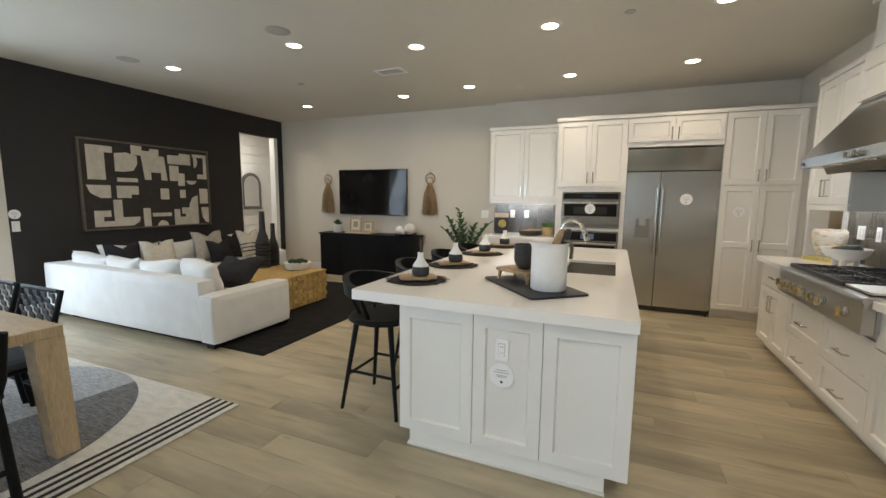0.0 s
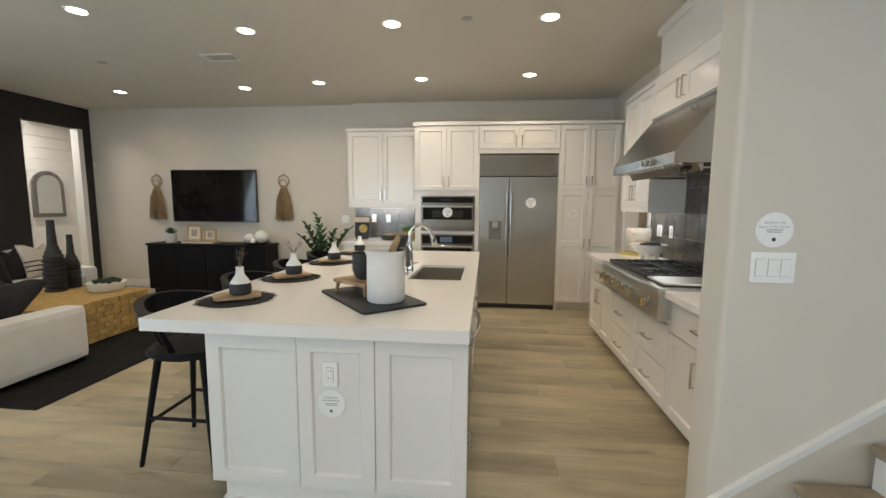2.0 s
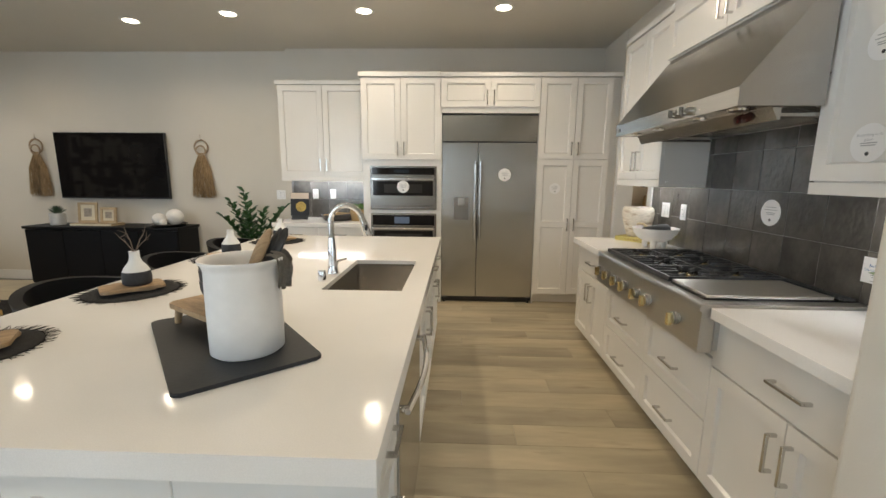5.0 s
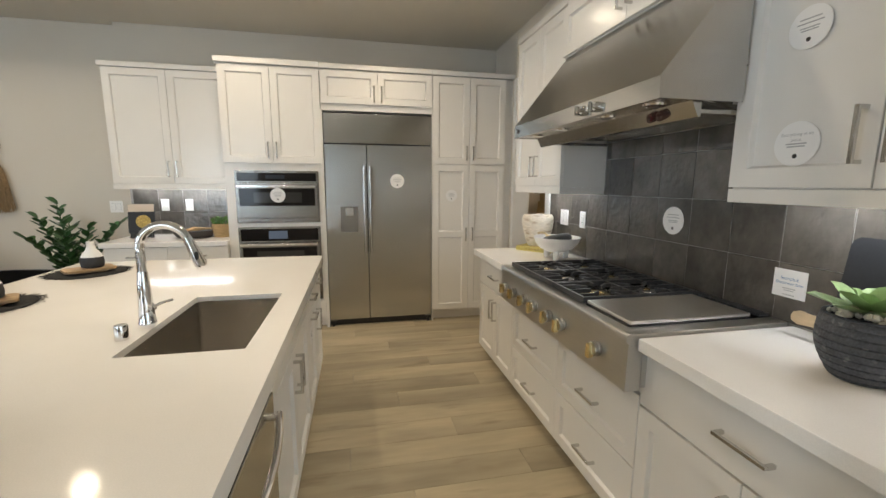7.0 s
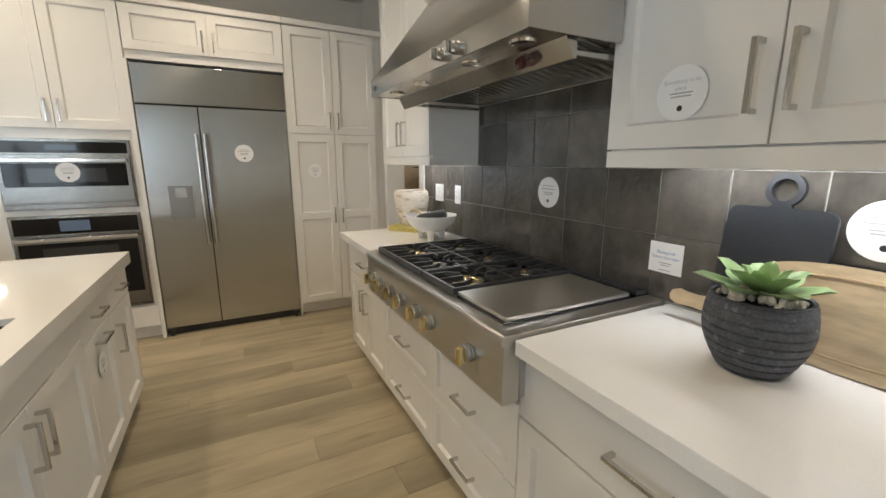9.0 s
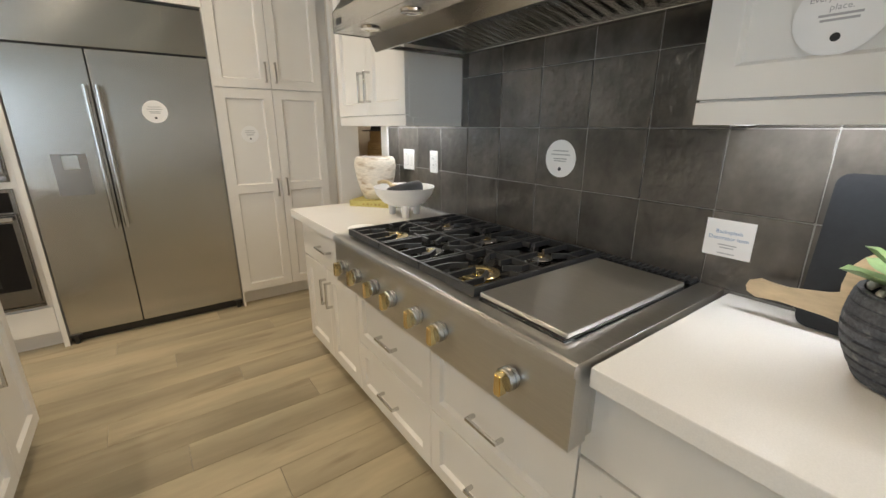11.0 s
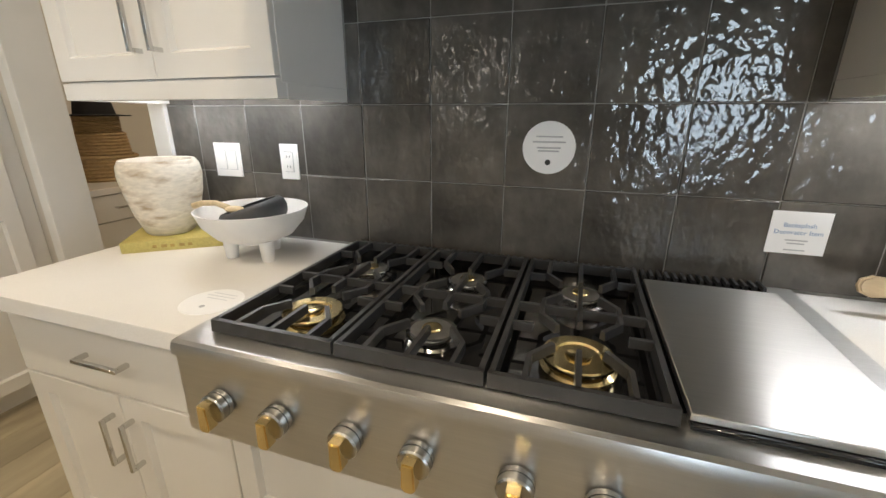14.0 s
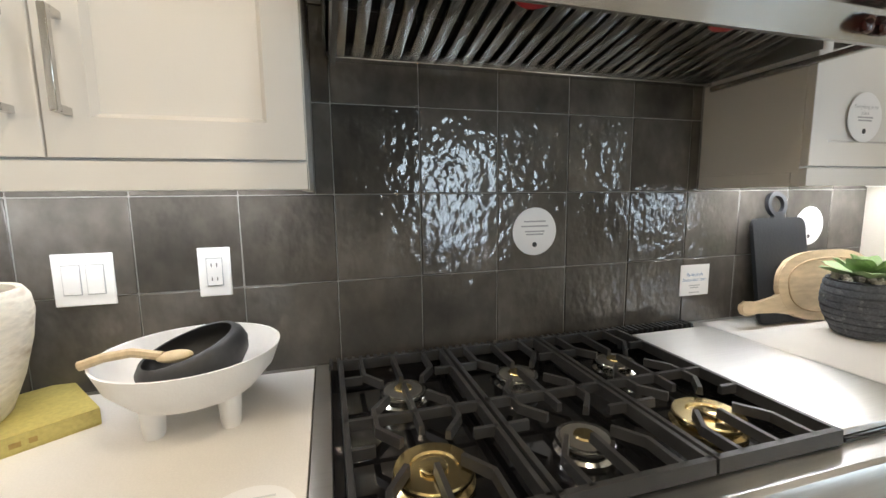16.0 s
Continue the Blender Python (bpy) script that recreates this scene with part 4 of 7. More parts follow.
for ky in (1.118, 0.982, 0.832, 0.700, 0.535, 0.405, 0.118):
    bm = bmesh.new()
    kx, kz = -0.697, 0.806
    cone(bm, (kx + 0.002, ky, kz), (kx - 0.005, ky, kz), 0.037, 0.036, 32)
    cone(bm, (kx - 0.009, ky, kz), (kx - 0.034, ky, kz), 0.0295, 0.0295, 32)
    cone(bm, (kx - 0.034, ky, kz), (kx - 0.037, ky, kz), 0.0295, 0.0265, 32)
    kb = part("knob", bm, M_KNOB, rg, "steel control knob")
    # Solid black disc stands in for the shadow between bezel and knob.
    part("shadow_ring", cone(bmesh.new(), (kx - 0.0052, ky, kz), (kx - 0.0088, ky, kz), 0.0265, 0.0265, 28), M_BLACK, kb, "black disc standing in for the shadow behind the knob")
    part("collar_line", cone(bmesh.new(), (kx - 0.019, ky, kz), (kx - 0.0205, ky, kz), 0.0299, 0.0299, 32), M_BLACK, kb, "fine dark line round the knob")
    bm = bmesh.new()
    prism(bm, [(ky - 0.0125, kz - 0.028), (ky - 0.006, kz - 0.035), (ky + 0.006, kz - 0.035), (ky + 0.0125, kz - 0.028), (ky + 0.0105, kz + 0.022), (ky - 0.0105, kz + 0.022)], "x", kx - 0.058, kx - 0.0372)
    bmesh.ops.bevel(bm, geom=[e for e in bm.edges if abs(e.verts[0].co.x - e.verts[1].co.x) < 1e-5 and e.verts[0].co.x < kx - 0.055], offset=0.0025, segments=2, affect="EDGES")
    part("knob_grip", bm, M_BRASS, kb, "brass knob grip")
for i in range(8):
    y = 0.283 - 0.0108 * i
    part("emblem", boxes((-0.7012, -0.699, y - 0.0033, y + 0.0033, 0.812, 0.819)), M_BLACK, rg) if i else None

# ---- range hood ----
hd = thing("range_hood", (-0.33, 0.57, 1.70), "large stainless steel canopy range hood with baffle filters", "range hood")
HY0, HY1 = -0.026, 1.200
bm = bmesh.new()
prof = [(-0.667, 1.722), (-0.667, 1.792), (-0.345, 2.203), (-0.012, 2.203), (-0.012, 2.199), (-0.347, 2.199), (-0.662, 1.790), (-0.662, 1.722)]
prism(bm, prof, "y", HY0 - 0.035, HY1 - 0.035)
part("canopy", bm, M_STEELH, hd)
for y in (HY0 - 0.0375, HY1 - 0.0375):
    bm = bmesh.new()
    prism(bm, [(-0.668, 1.722), (-0.668, 1.793), (-0.345, 2.2035), (-0.345, 1.75), (-0.345, 1.722)], "y", y, y + 0.004)
    part("side_panel", bm, M_STEEL, hd)
    bm = bmesh.new()
    prism(bm, [(-0.3445, 1.722), (-0.012, 1.722), (-0.012, 2.2), (-0.3445, 2.2)], "y", max(y, HY0 + 0.001), max(y, HY0 + 0.001) + 0.004)
    part("side_panel", bm, M_STEEL, hd)
yA, yB = HY0 - 0.03, HY1 - 0.04
part("lip_underside", boxes((-0.662, -0.53, yA, yB, 1.724, 1.729)), M_STEEL, hd)
bm = bmesh.new()
prism(bm, [(-0.53, 1.728), (-0.50, 1.672), (-0.49, 1.672), (-0.49, 1.735), (-0.53, 1.735)], "y", yA + 0.01, yB - 0.01)
part("light_trough", bm, M_STEELH, hd)
for y in (1.0, 0.72, 0.32, 0.05):
    bm = bmesh.new()
    lathe(bm, [(0, -0.003), (0.026, -0.003), (0.034, -0.006), (0.038, 0), (0, 0)], (-0.595, y, 1.724), 24)
    part("spot_light", bm, M_CHROME, hd, "round chrome hood spot light, off")
M_RED = mat("red_button_glass", (0.05, 0.006, 0.006), 0.1, vary=0.1, coat=0.5)
for y in (0.15, 0.10):
    bm = bmesh.new()
    cone(bm, (-0.512, y, 1.702), (-0.530, y, 1.692), 0.019, 0.017, 20)
    bmesh.ops.create_uvsphere(bm, u_segments=18, v_segments=10, radius=0.0165, matrix=Matrix.Translation((-0.530, y, 1.692)) @ Matrix.Diagonal((0.5, 1, 1, 1)))
    part("control_button", bm, M_RED, hd, "dark red round control button")
M_REDTAG = mat("red_enamel", (0.32, 0.012, 0.018), 0.3, vary=0.1)
for y in (0.75, 0.25):
    bm = lathe(bmesh.new(), [(0, -0.004), (0.046, -0.004), (0.05, 0.0), (0, 0)], (0, 0, 0), 28)
    tilt = Matrix.Translation((-0.33, y, 1.7705)) @ Matrix.Rotation(0.175, 4, "Y")
    bmesh.ops.transform(bm, verts=bm.verts, matrix=tilt)
    part("filter_badge", bm, M_REDTAG, hd, "round red badge on the filter")
n = 26
for i in range(n):
    y = yA + 0.03 + (yB - yA - 0.06) * i / (n - 1)
    bm = bmesh.new()
    prism(bm, [(y - 0.013, 1.744), (y - 0.013, 1.722), (y + 0.013, 1.722), (y + 0.013, 1.744), (y + 0.010, 1.744), (y + 0.010, 1.726), (y - 0.010, 1.726), (y - 0.010, 1.744)], "x", -0.485, -0.045)
    for v in bm.verts:
        v.co.z += (-0.045 - v.co.x) * 0.177
    part("baffle", bm, M_BAFFLE, hd)
part("filter_backing", boxes((-0.488, -0.013, yA, yB, 1.84, 1.845)), M_BLACK, hd)
part("drip_rail", boxes((-0.046, -0.012, HY0 + 0.006, yB, 1.708, 1.748), bevel=0.003), M_STEELH, hd)
for y in (HY0 + 0.012, yB - 0.012):
    part("side_rail", boxes((-0.488, -0.047, y - 0.008, y + 0.008, 1.688, 1.705), bevel=0.004, seg=2), M_STEEL, hd)
for y in (0.40, 0.30):
    bm = bmesh.new()
    cone(bm, (-0.666, y, 1.757), (-0.690, y, 1.757), 0.021, 0.020, 24)
    kb = part("knob", bm, M_NICKEL, hd, "steel fan and light knob")
    part("knob_grip", boxes((-0.708, -0.6905, y - 0.006, y + 0.006, 1.738, 1.776), bevel=0.002), M_NICKEL, kb)
part("emblem", boxes((-0.669, -0.667, 1.09, 1.13, 1.745, 1.765)), M_BLACK, hd)

# ---- ceiling fixtures ----
for cx, cy in CANS:
    bm = bmesh.new()
    lathe(bm, [(0.068, -0.004), (0.09, -0.003), (0.094, 0.0), (0.068, 0.0)], (cx, cy, CEIL), 32)
    lg = solid("recessed_light", bm, M_TRIM, "round white recessed ceiling downlight, switched on", "ceiling light", "ceiling downlights")
    bm = bmesh.new()
    lathe(bm, [(0, -0.002), (0.067, -0.002), (0.067, 0.0), (0, 0.0)], (cx, cy, CEIL), 32)
    part("lens", bm, M_GLOW, lg, "glowing warm lens")
for cx, cy, r, lab in ((-4.97, 0.02, 0.11, "round white in-ceiling speaker grille"), (-7.15, 0.01, 0.11, "round white in-ceiling speaker grille"), (-2.0, 0.77, 0.045, "small round white sprinkler cover"), (-6.02, 1.49, 0.045, "small round white sprinkler cover")):
    bm = bmesh.new()
    lathe(bm, [(0, -0.006), (r * 0.9, -0.006), (r, -0.002), (r, 0.0), (0, 0)], (cx, cy, CEIL), 32)
    solid("ceiling_speaker" if r > 0.1 else "sprinkler_cover", bm, M_SPEAKER, lab, "ceiling fixture")
vt = thing("ceiling_vent", (-4.6, 1.44, CEIL - 0.012), "white three-way ceiling air vent", "vent")
part("frame", boxes((-4.78, -4.42, 1.34, 1.36, CEIL - 0.012, CEIL - 0.001), (-4.78, -4.42, 1.52, 1.54, CEIL - 0.012, CEIL - 0.001), (-4.78, -4.76, 1.36, 1.52, CEIL - 0.012, CEIL - 0.001), (-4.44, -4.42, 1.36, 1.52, CEIL - 0.012, CEIL - 0.001)), M_TRIM, vt)
part("backing", boxes((-4.76, -4.44, 1.36, 1.52, CEIL - 0.003, CEIL - 0.001)), M_BLACK, vt)
for i in range(9):
    x = -4.745 + 0.036 * i
    part("slat", boxes((x - 0.006, x + 0.006, 1.36, 1.52, CEIL - 0.010, CEIL - 0.004)), M_TRIM, vt)
lv = thing("linear_vent", (-8.3, 0.47, CEIL - 0.01), "narrow white linear ceiling vent", "vent")
part("frame", boxes((-8.36, -8.24, 0.28, 0.30, CEIL - 0.01, CEIL - 0.001), (-8.36, -8.24, 0.70, 0.72, CEIL - 0.01, CEIL - 0.001)), M_CEIL, lv)
for i in range(5):
    part("slat", boxes((-8.355 + 0.024 * i, -8.343 + 0.024 * i, 0.30, 0.70, CEIL - 0.008, CEIL - 0.002)), M_CEIL, lv)

# ---- hall behind the dark wall ----
M_SHIP = mat("white_boards", (0.78, 0.77, 0.74), 0.5, vary=0.03, per_piece=0.02)
hw = slab("wall_boards", [(-9.95, -9.82, 1.2, 5.6, 0, CEIL)], M_SHIP, "white wall of horizontal painted boards", "wall")
for i in range(15):
    part("board", boxes((-9.82, -9.803, 1.25, 5.55, 0.2 * i + 0.003, 0.2 * i + 0.197), bevel=0.002), M_SHIP, hw)
M_MIRROR = mat("mirror_silver", (0.86, 0.87, 0.88), 0.02, 1.0, vary=0.01)
M_PEWTER = mat("pewter_frame", (0.20, 0.19, 0.18), 0.45, 0.6, vary=0.2, scale=30, fine=0.2, fine_scale=120)
am = thing("arched_mirror", (-9.8, 3.98, 1.16), "arched wall mirror with a wide pewter frame", "mirror")


def arch(y0, y1, z0, z1, n=18):
    r = (y1 - y0) / 2
    return [(y0, z0), (y1, z0)] + [((y0 + y1) / 2 + r * math.cos(math.pi * k / n), z1 - r + r * math.sin(math.pi * k / n)) for k in range(n + 1)]


bm = bmesh.new()
prism(bm, arch(3.71, 4.26, 1.16, 1.99), "x", -9.802, -9.76)
part("frame", bm, M_PEWTER, am)
bm = bmesh.new()
prism(bm, arch(3.78, 4.19, 1.23, 1.92), "x", -9.758, -9.755)
part("glass", bm, M_MIRROR, am, "clear mirror glass")

# ---- walk-in pantry ----
t = cabinet((1.3, 3.65, 0), "white drawer counter in the walk-in pantry", [(0.3, 2.38, 3.32, 4.04, 0.1, 0.868)])
fQ = on("S", 3.32)
for a, b in ((0.3, 0.99), (0.99, 1.68), (1.68, 2.38)):
    drawer(fQ, a, b, 0.70, 0.866, t, flat=True)
    drawer(fQ, a, b, 0.42, 0.696, t, flat=True)
    drawer(fQ, a, b, 0.115, 0.416, t, flat=True)
solid("worktop", boxes((0.28, 2.39, 3.29, 4.045, 0.869, 0.91), bevel=0.003), M_QUARTZ, "white quartz worktop in the walk-in pantry", "worktop")
M_STRAW = mat("woven_seagrass", (0.42, 0.29, 0.14), 0.85, vary=0.2, scale=30, fine=0.3, fine_scale=220, bump=0.003, bump_scale=160, stretch=(1, 1, 4))
M_FELT = mat("black_felt", (0.015, 0.014, 0.014), 0.95, vary=0.1, scale=60)


def coil_basket(at, r0, r1, h, label, seg=40, turns=7):
    prof = [(0, 0.004)]
    for k in range(turns):
        z0, z1 = h * k / turns, h * (k + 1) / turns
        ra, rb = r0 + (r1 - r0) * k / turns, r0 + (r1 - r0) * (k + 1) / turns
        prof += [(ra - 0.004, z0), ((ra + rb) / 2 + 0.006, (z0 + z1) / 2), (rb - 0.004, z1)]
    prof += [(r1 - 0.02, h), (r0 - 0.02, 0.02), (0, 0.02)]
    return solid("basket", lathe(bmesh.new(), prof, at, seg), M_STRAW, label, "basket")


coil_basket((0.86, 3.72, 0.91), 0.21, 0.195, 0.17, "large round coiled seagrass basket")
coil_basket((0.86, 3.72, 1.08), 0.165, 0.15, 0.15, "medium coiled seagrass basket stacked on another")
coil_basket((0.86, 3.72, 1.23), 0.13, 0.13, 0.11, "small coiled seagrass basket under a hat")
solid("hat", lathe(bmesh.new(), [(0, 0.001), (0.2, 0.0), (0.21, 0.006), (0.12, 0.012), (0.105, 0.10), (0.095, 0.115), (0.05, 0.118), (0, 0.108)], (0.86, 3.72, 1.34), 40), M_FELT, "black felt hat with a flat brim", "hat")

# ---- printed signs ----
M_BLUE = mat("blue_ink", (0.10, 0.22, 0.42), 0.6, vary=0.05)
bm = bmesh.new()
fbox(bm, fT, -0.102, 0.022, 1.020, 1.128, 0.0005, 0.002)
cd = solid("sign_card", bm, M_STICK, "square white card with blue lettering on tile", "sign")
words("Backsplash", fT, -0.04, 1.093, 0.0024, 0.016, M_BLUE, cd, -1)
words("Decorator Item", fT, -0.04, 1.075, 0.0024, 0.016, M_BLUE, cd, -1)
for v, h in ((1.055, 0.024), (1.047, 0.018), (1.030, 0.022)):
    bm = bmesh.new()
    fbox(bm, fT, -0.04 - h, -0.04 + h, v - 0.0015, v + 0.0015, 0.002, 0.0024)
    part("text_line", bm, M_INK, cd)

# ---- rangeside worktops: board, pot, vase, bowl ----
M_SLATE = mat("dark_slate", (0.013, 0.015, 0.019), 0.5, vary=0.15, scale=8, fine=0.1, fine_scale=90, bump=0.0006, bump_scale=120)
M_OAKB = mat("acacia_wood", (0.56, 0.43, 0.27), 0.5, vary=0.22, scale=4, fine=0.12, fine_scale=14, stretch=(1, 1.2, 5), bump=0.0003, bump_scale=60)


def rounded(w, h, r, n=6):
    """A rectangle with rounded corners, about the origin."""
    pts = []
    for cx, cy, a in ((w / 2 - r, h / 2 - r, 0), (-w / 2 + r, h / 2 - r, 90), (-w / 2 + r, -h / 2 + r, 180), (w / 2 - r, -h / 2 + r, 270)):
        pts += [(cx + r * math.cos(radians(a + 90 * k / n)), cy + r * math.sin(radians(a + 90 * k / n))) for k in range(n + 1)]
    return pts


def plate(outline, th, bevel=0.003):
    """A flat board lying in x, y with soft edges."""
    bm = bmesh.new()
    prism(bm, outline, "z", 0, th)
    bmesh.ops.bevel(bm, geom=[e for e in bm.edges if abs(e.verts[0].co.z - e.verts[1].co.z) < 1e-5], offset=bevel, segments=2, affect="EDGES")
    return bm


def posed(bm, m):
    bmesh.ops.transform(bm, verts=bm.verts, matrix=m)
    return bm


bb = local_thing("serving_board", "black slate-look serving board with ring handle, leaning", "serving board")
lean = Matrix(((0, 0, -1, 0), (-1, 0, 0, 0), (0, 1, 0, 0), (0, 0, 0, 1)))
part("board", posed(plate(rounded(0.25, 0.37, 0.025), 0.014), lean @ Matrix.Translation((0, 0.185, 0))), M_SLATE, bb)
bm = bmesh.new()
ring = [(0.045 * math.cos(2 * math.pi * k / 28), 0.418 + 0.045 * math.sin(2 * math.pi * k / 28)) for k in range(28)]
hole = [(0.030 * math.cos(2 * math.pi * k / 28), 0.418 + 0.030 * math.sin(2 * math.pi * k / 28)) for k in range(28)]
vo = {z: [bm.verts.new((x, y, z)) for x, y in ring] for z in (0.0, 0.014)}
vi = {z: [bm.verts.new((x, y, z)) for x, y in hole] for z in (0.0, 0.014)}
for i in range(28):
    j = (i + 1) % 28
    bm.faces.new((vo[0.014][i], vo[0.014][j], vi[0.014][j], vi[0.014][i]))
    bm.faces.new((vo[0.0][i], vi[0.0][i], vi[0.0][j], vo[0.0][j]))
    bm.faces.new((vo[0.0][i], vo[0.0][j], vo[0.014][j], vo[0.014][i]))
    bm.faces.new((vi[0.0][i], vi[0.014][i], vi[0.014][j], vi[0.0][j]))
part("ring_handle", posed(bm, lean), M_SLATE, bb)
part("neck", posed(plate([(-0.034, 0.366), (0.034, 0.366), (0.022, 0.374), (0.019, 0.381), (-0.019, 0.381), (-0.022, 0.374)], 0.014, 0.002), lean), M_SLATE, bb)
bb.matrix_basis = pose(-0.085, -0.366, 0.9155, 0, 9.0, 0)

wb = local_thing("cutting_board", "acacia wood cutting board with handle and juice groove, leaning", "cutting board")
body = [(0.30 * math.copysign(abs(math.cos(a)) ** 0.75, math.cos(a)) * (1.0 if math.cos(a) < 0 else 0.92), 0.125 + 0.125 * math.copysign(abs(math.sin(a)) ** 0.8, math.sin(a))) for a in [2 * math.pi * k / 40 for k in range(40)]]
body = [((x * 0.86) - 0.02, y) for x, y in body]
part("board", posed(plate(body, 0.018, 0.004), lean @ Matrix.Translation((0.05, 0, 0))), M_OAKB, wb)
hnd = [(-0.33, 0.045), (-0.28, 0.05), (-0.20, 0.045), (-0.12, 0.03), (-0.12, 0.13), (-0.2, 0.10), (-0.27, 0.085), (-0.33, 0.095), (-0.352, 0.085), (-0.357, 0.07), (-0.352, 0.055)]
part("handle", posed(plate(hnd, 0.017, 0.004), lean @ Matrix.Translation((-0.045, 0, 0.0005))), M_OAKB, wb)
gr = bmesh.new()
tube(gr, [(0.03 + 0.21 * math.copysign(abs(math.cos(a)) ** 0.75, math.cos(a)) * (1.0 if math.cos(a) < 0 else 0.92), 0.125 + 0.095 * math.copysign(abs(math.sin(a)) ** 0.8, math.sin(a)), 0.0175) for a in [2 * math.pi * k / 48 for k in range(49)]], 0.003, 6)
part("groove", posed(gr, lean), mat("groove_wood", (0.44, 0.31, 0.17), 0.5, vary=0.15, scale=20), wb)
wb.matrix_basis = pose(-0.108, -0.535, 0.9155, 0, 11.0, 0)

M_POT = mat("charcoal_ribbed_clay", (0.075, 0.080, 0.093), 0.75, vary=0.2, scale=25, fine=0.3, fine_scale=140, bump=0.0012, bump_scale=150, dirt=((0.26, 0.26, 0.27), 45, 0.60))
M_LEAF = mat("succulent_leaf", (0.25, 0.37, 0.15), 0.4, vary=0.25, scale=14, fine=0.1, fine_scale=60, spec=0.5)
M_PEBBLE = mat("beige_pebbles", (0.60, 0.56, 0.48), 0.85, vary=0.3, scale=60)
PX, PY = -0.262, -0.452
pt = thing("potted_succulent", (PX, PY, 0.915), "green succulent in a ribbed charcoal clay pot", "potted plant")
prof = [(0, 0), (0.062, 0), (0.072, 0.006)]
env = lambda z: 0.068 + 0.042 * math.sin(math.pi / 2 * min(max(z, 0) / 0.115, 1)) - 0.009 * (max(z - 0.115, 0) / 0.067) ** 2
for k in range(8):
    z0 = 0.01 + 0.021 * k
    prof += [(env(z0) - 0.0035, z0), (env(z0 + 0.004) + 0.001, z0 + 0.003), (env(z0 + 0.016) + 0.001, z0 + 0.017), (env(z0 + 0.02) - 0.0035, z0 + 0.0195)]
prof += [(0.101, 0.182), (0.092, 0.182), (0.088, 0.155), (0, 0.155)]
part("pot", lathe(bmesh.new(), prof, (PX, PY, 0.915), 48), M_POT, pt, "", 60)
bm = bmesh.new()
for k in range(110):
    a, r = random.uniform(0, 6.28), 0.085 * math.sqrt(random.random())
    m = Matrix.Translation((PX + r * math.cos(a), PY + r * math.sin(a), 0.915 + 0.18 + random.uniform(0, 0.014))) @ Euler((random.random() * 6, random.random() * 6, 0)).to_matrix().to_4x4() @ Matrix.Diagonal((1, 0.8, 0.7, 1))
    bmesh.ops.create_icosphere(bm, subdivisions=1, radius=random.uniform(0.008, 0.014), matrix=m)
tagged(part("pebbles", bm, M_PEBBLE, pt, "beige pebble topping"), kind="stuff")


def leaf(bm, at, yaw, pitch, length, width, thick=0.006, curl=0.4, n=7):
    """A fleshy pointed leaf from at, along yaw, rising by pitch."""
    m = Matrix.Translation(at) @ Euler((0, -pitch, yaw)).to_matrix().to_4x4()
    top, bot = [], []
    for i in range(n + 1):
        t = i / n
        w = width * (math.sin(math.pi * (0.16 + 0.84 * t) ** 1.35) ** 0.8) if i < n else 0.001
        x, z = length * t, curl * length * t * t
        top.append([bm.verts.new(m @ Vector((x, s * w / 2, z + (0.010 * abs(s) + (thick if s == 0 else 0)) * (1 if i < n else 0)))) for s in (-1, 0, 1)])
        bot.append(bm.verts.new(m @ Vector((x, 0, z - thick * 0.8 * (1 - t)))))
    for i in range(n):
        for s in (0, 1):
            bm.faces.new((top[i][s], top[i + 1][s], top[i + 1][s + 1], top[i][s + 1]))
        bm.faces.new((top[i][0], bot[i], bot[i + 1], top[i + 1][0]))
        bm.faces.new((top[i][2], top[i + 1][2], bot[i + 1], bot[i]))
    return bm


for ring_n, length, pitch, off in ((6, 0.128, 0.20, 0.0), (5, 0.105, 0.55, 0.5), (4, 0.07, 0.95, 0.2)):
    for k in range(ring_n):
        a = off + 2 * math.pi * k / ring_n + random.uniform(-0.15, 0.15)
        part("leaf", leaf(bmesh.new(), (PX + 0.01 * math.cos(a), PY + 0.01 * math.sin(a), 1.097 + 0.01 * pitch), a, pitch, length * random.uniform(0.9, 1.12), length * 0.60, curl=0.06), M_LEAF, pt, "", 80)

M_YEL = mat("yellow_book_cover", (0.50, 0.42, 0.13), 0.5, vary=0.08, scale=20, fine=0.1, fine_scale=120)
M_PAPER = mat("book_pages", (0.70, 0.64, 0.50), 0.8, vary=0.08, stretch=(1, 1, 60))
M_TITLE = mat("faded_gold_ink", (0.36, 0.24, 0.06), 0.5, vary=0.2, scale=60)
bk = local_thing("book", "yellow hardback book lying under the wooden vase", "book")
for nm, r in (("back_cover", (-0.11, 0.11, 0, 0.0038)), ("front_cover", (-0.11, 0.11, 0.0322, 0.036)), ("spine", (-0.11, -0.106, 0.004, 0.032))):
    part(nm, boxes((-0.15, 0.15, *r), bevel=0.0008), M_YEL, bk)
part("pages", boxes((-0.146, 0.146, -0.105, 0.106, 0.0042, 0.0318)), M_PAPER, bk)
for k in range(5):
    part("title_mark", boxes((-0.06 + 0.026 * k, -0.048 + 0.026 * k + 0.004 * (k % 2), -0.1108, -0.1101, 0.012, 0.022)), M_TITLE, bk, "worn gold title mark")
bk.matrix_basis = pose(-0.165, 1.828, 0.915, 0, 0, -53)
M_VASEW = mat("pale_driftwood", (0.72, 0.66, 0.56), 0.6, vary=0.14, scale=9, fine=0.12, fine_scale=40, stretch=(1, 1, 3), bump=0.0025, bump_scale=14, dirt=((0.30, 0.20, 0.10), 9, 0.52))
bm = bmesh.new()
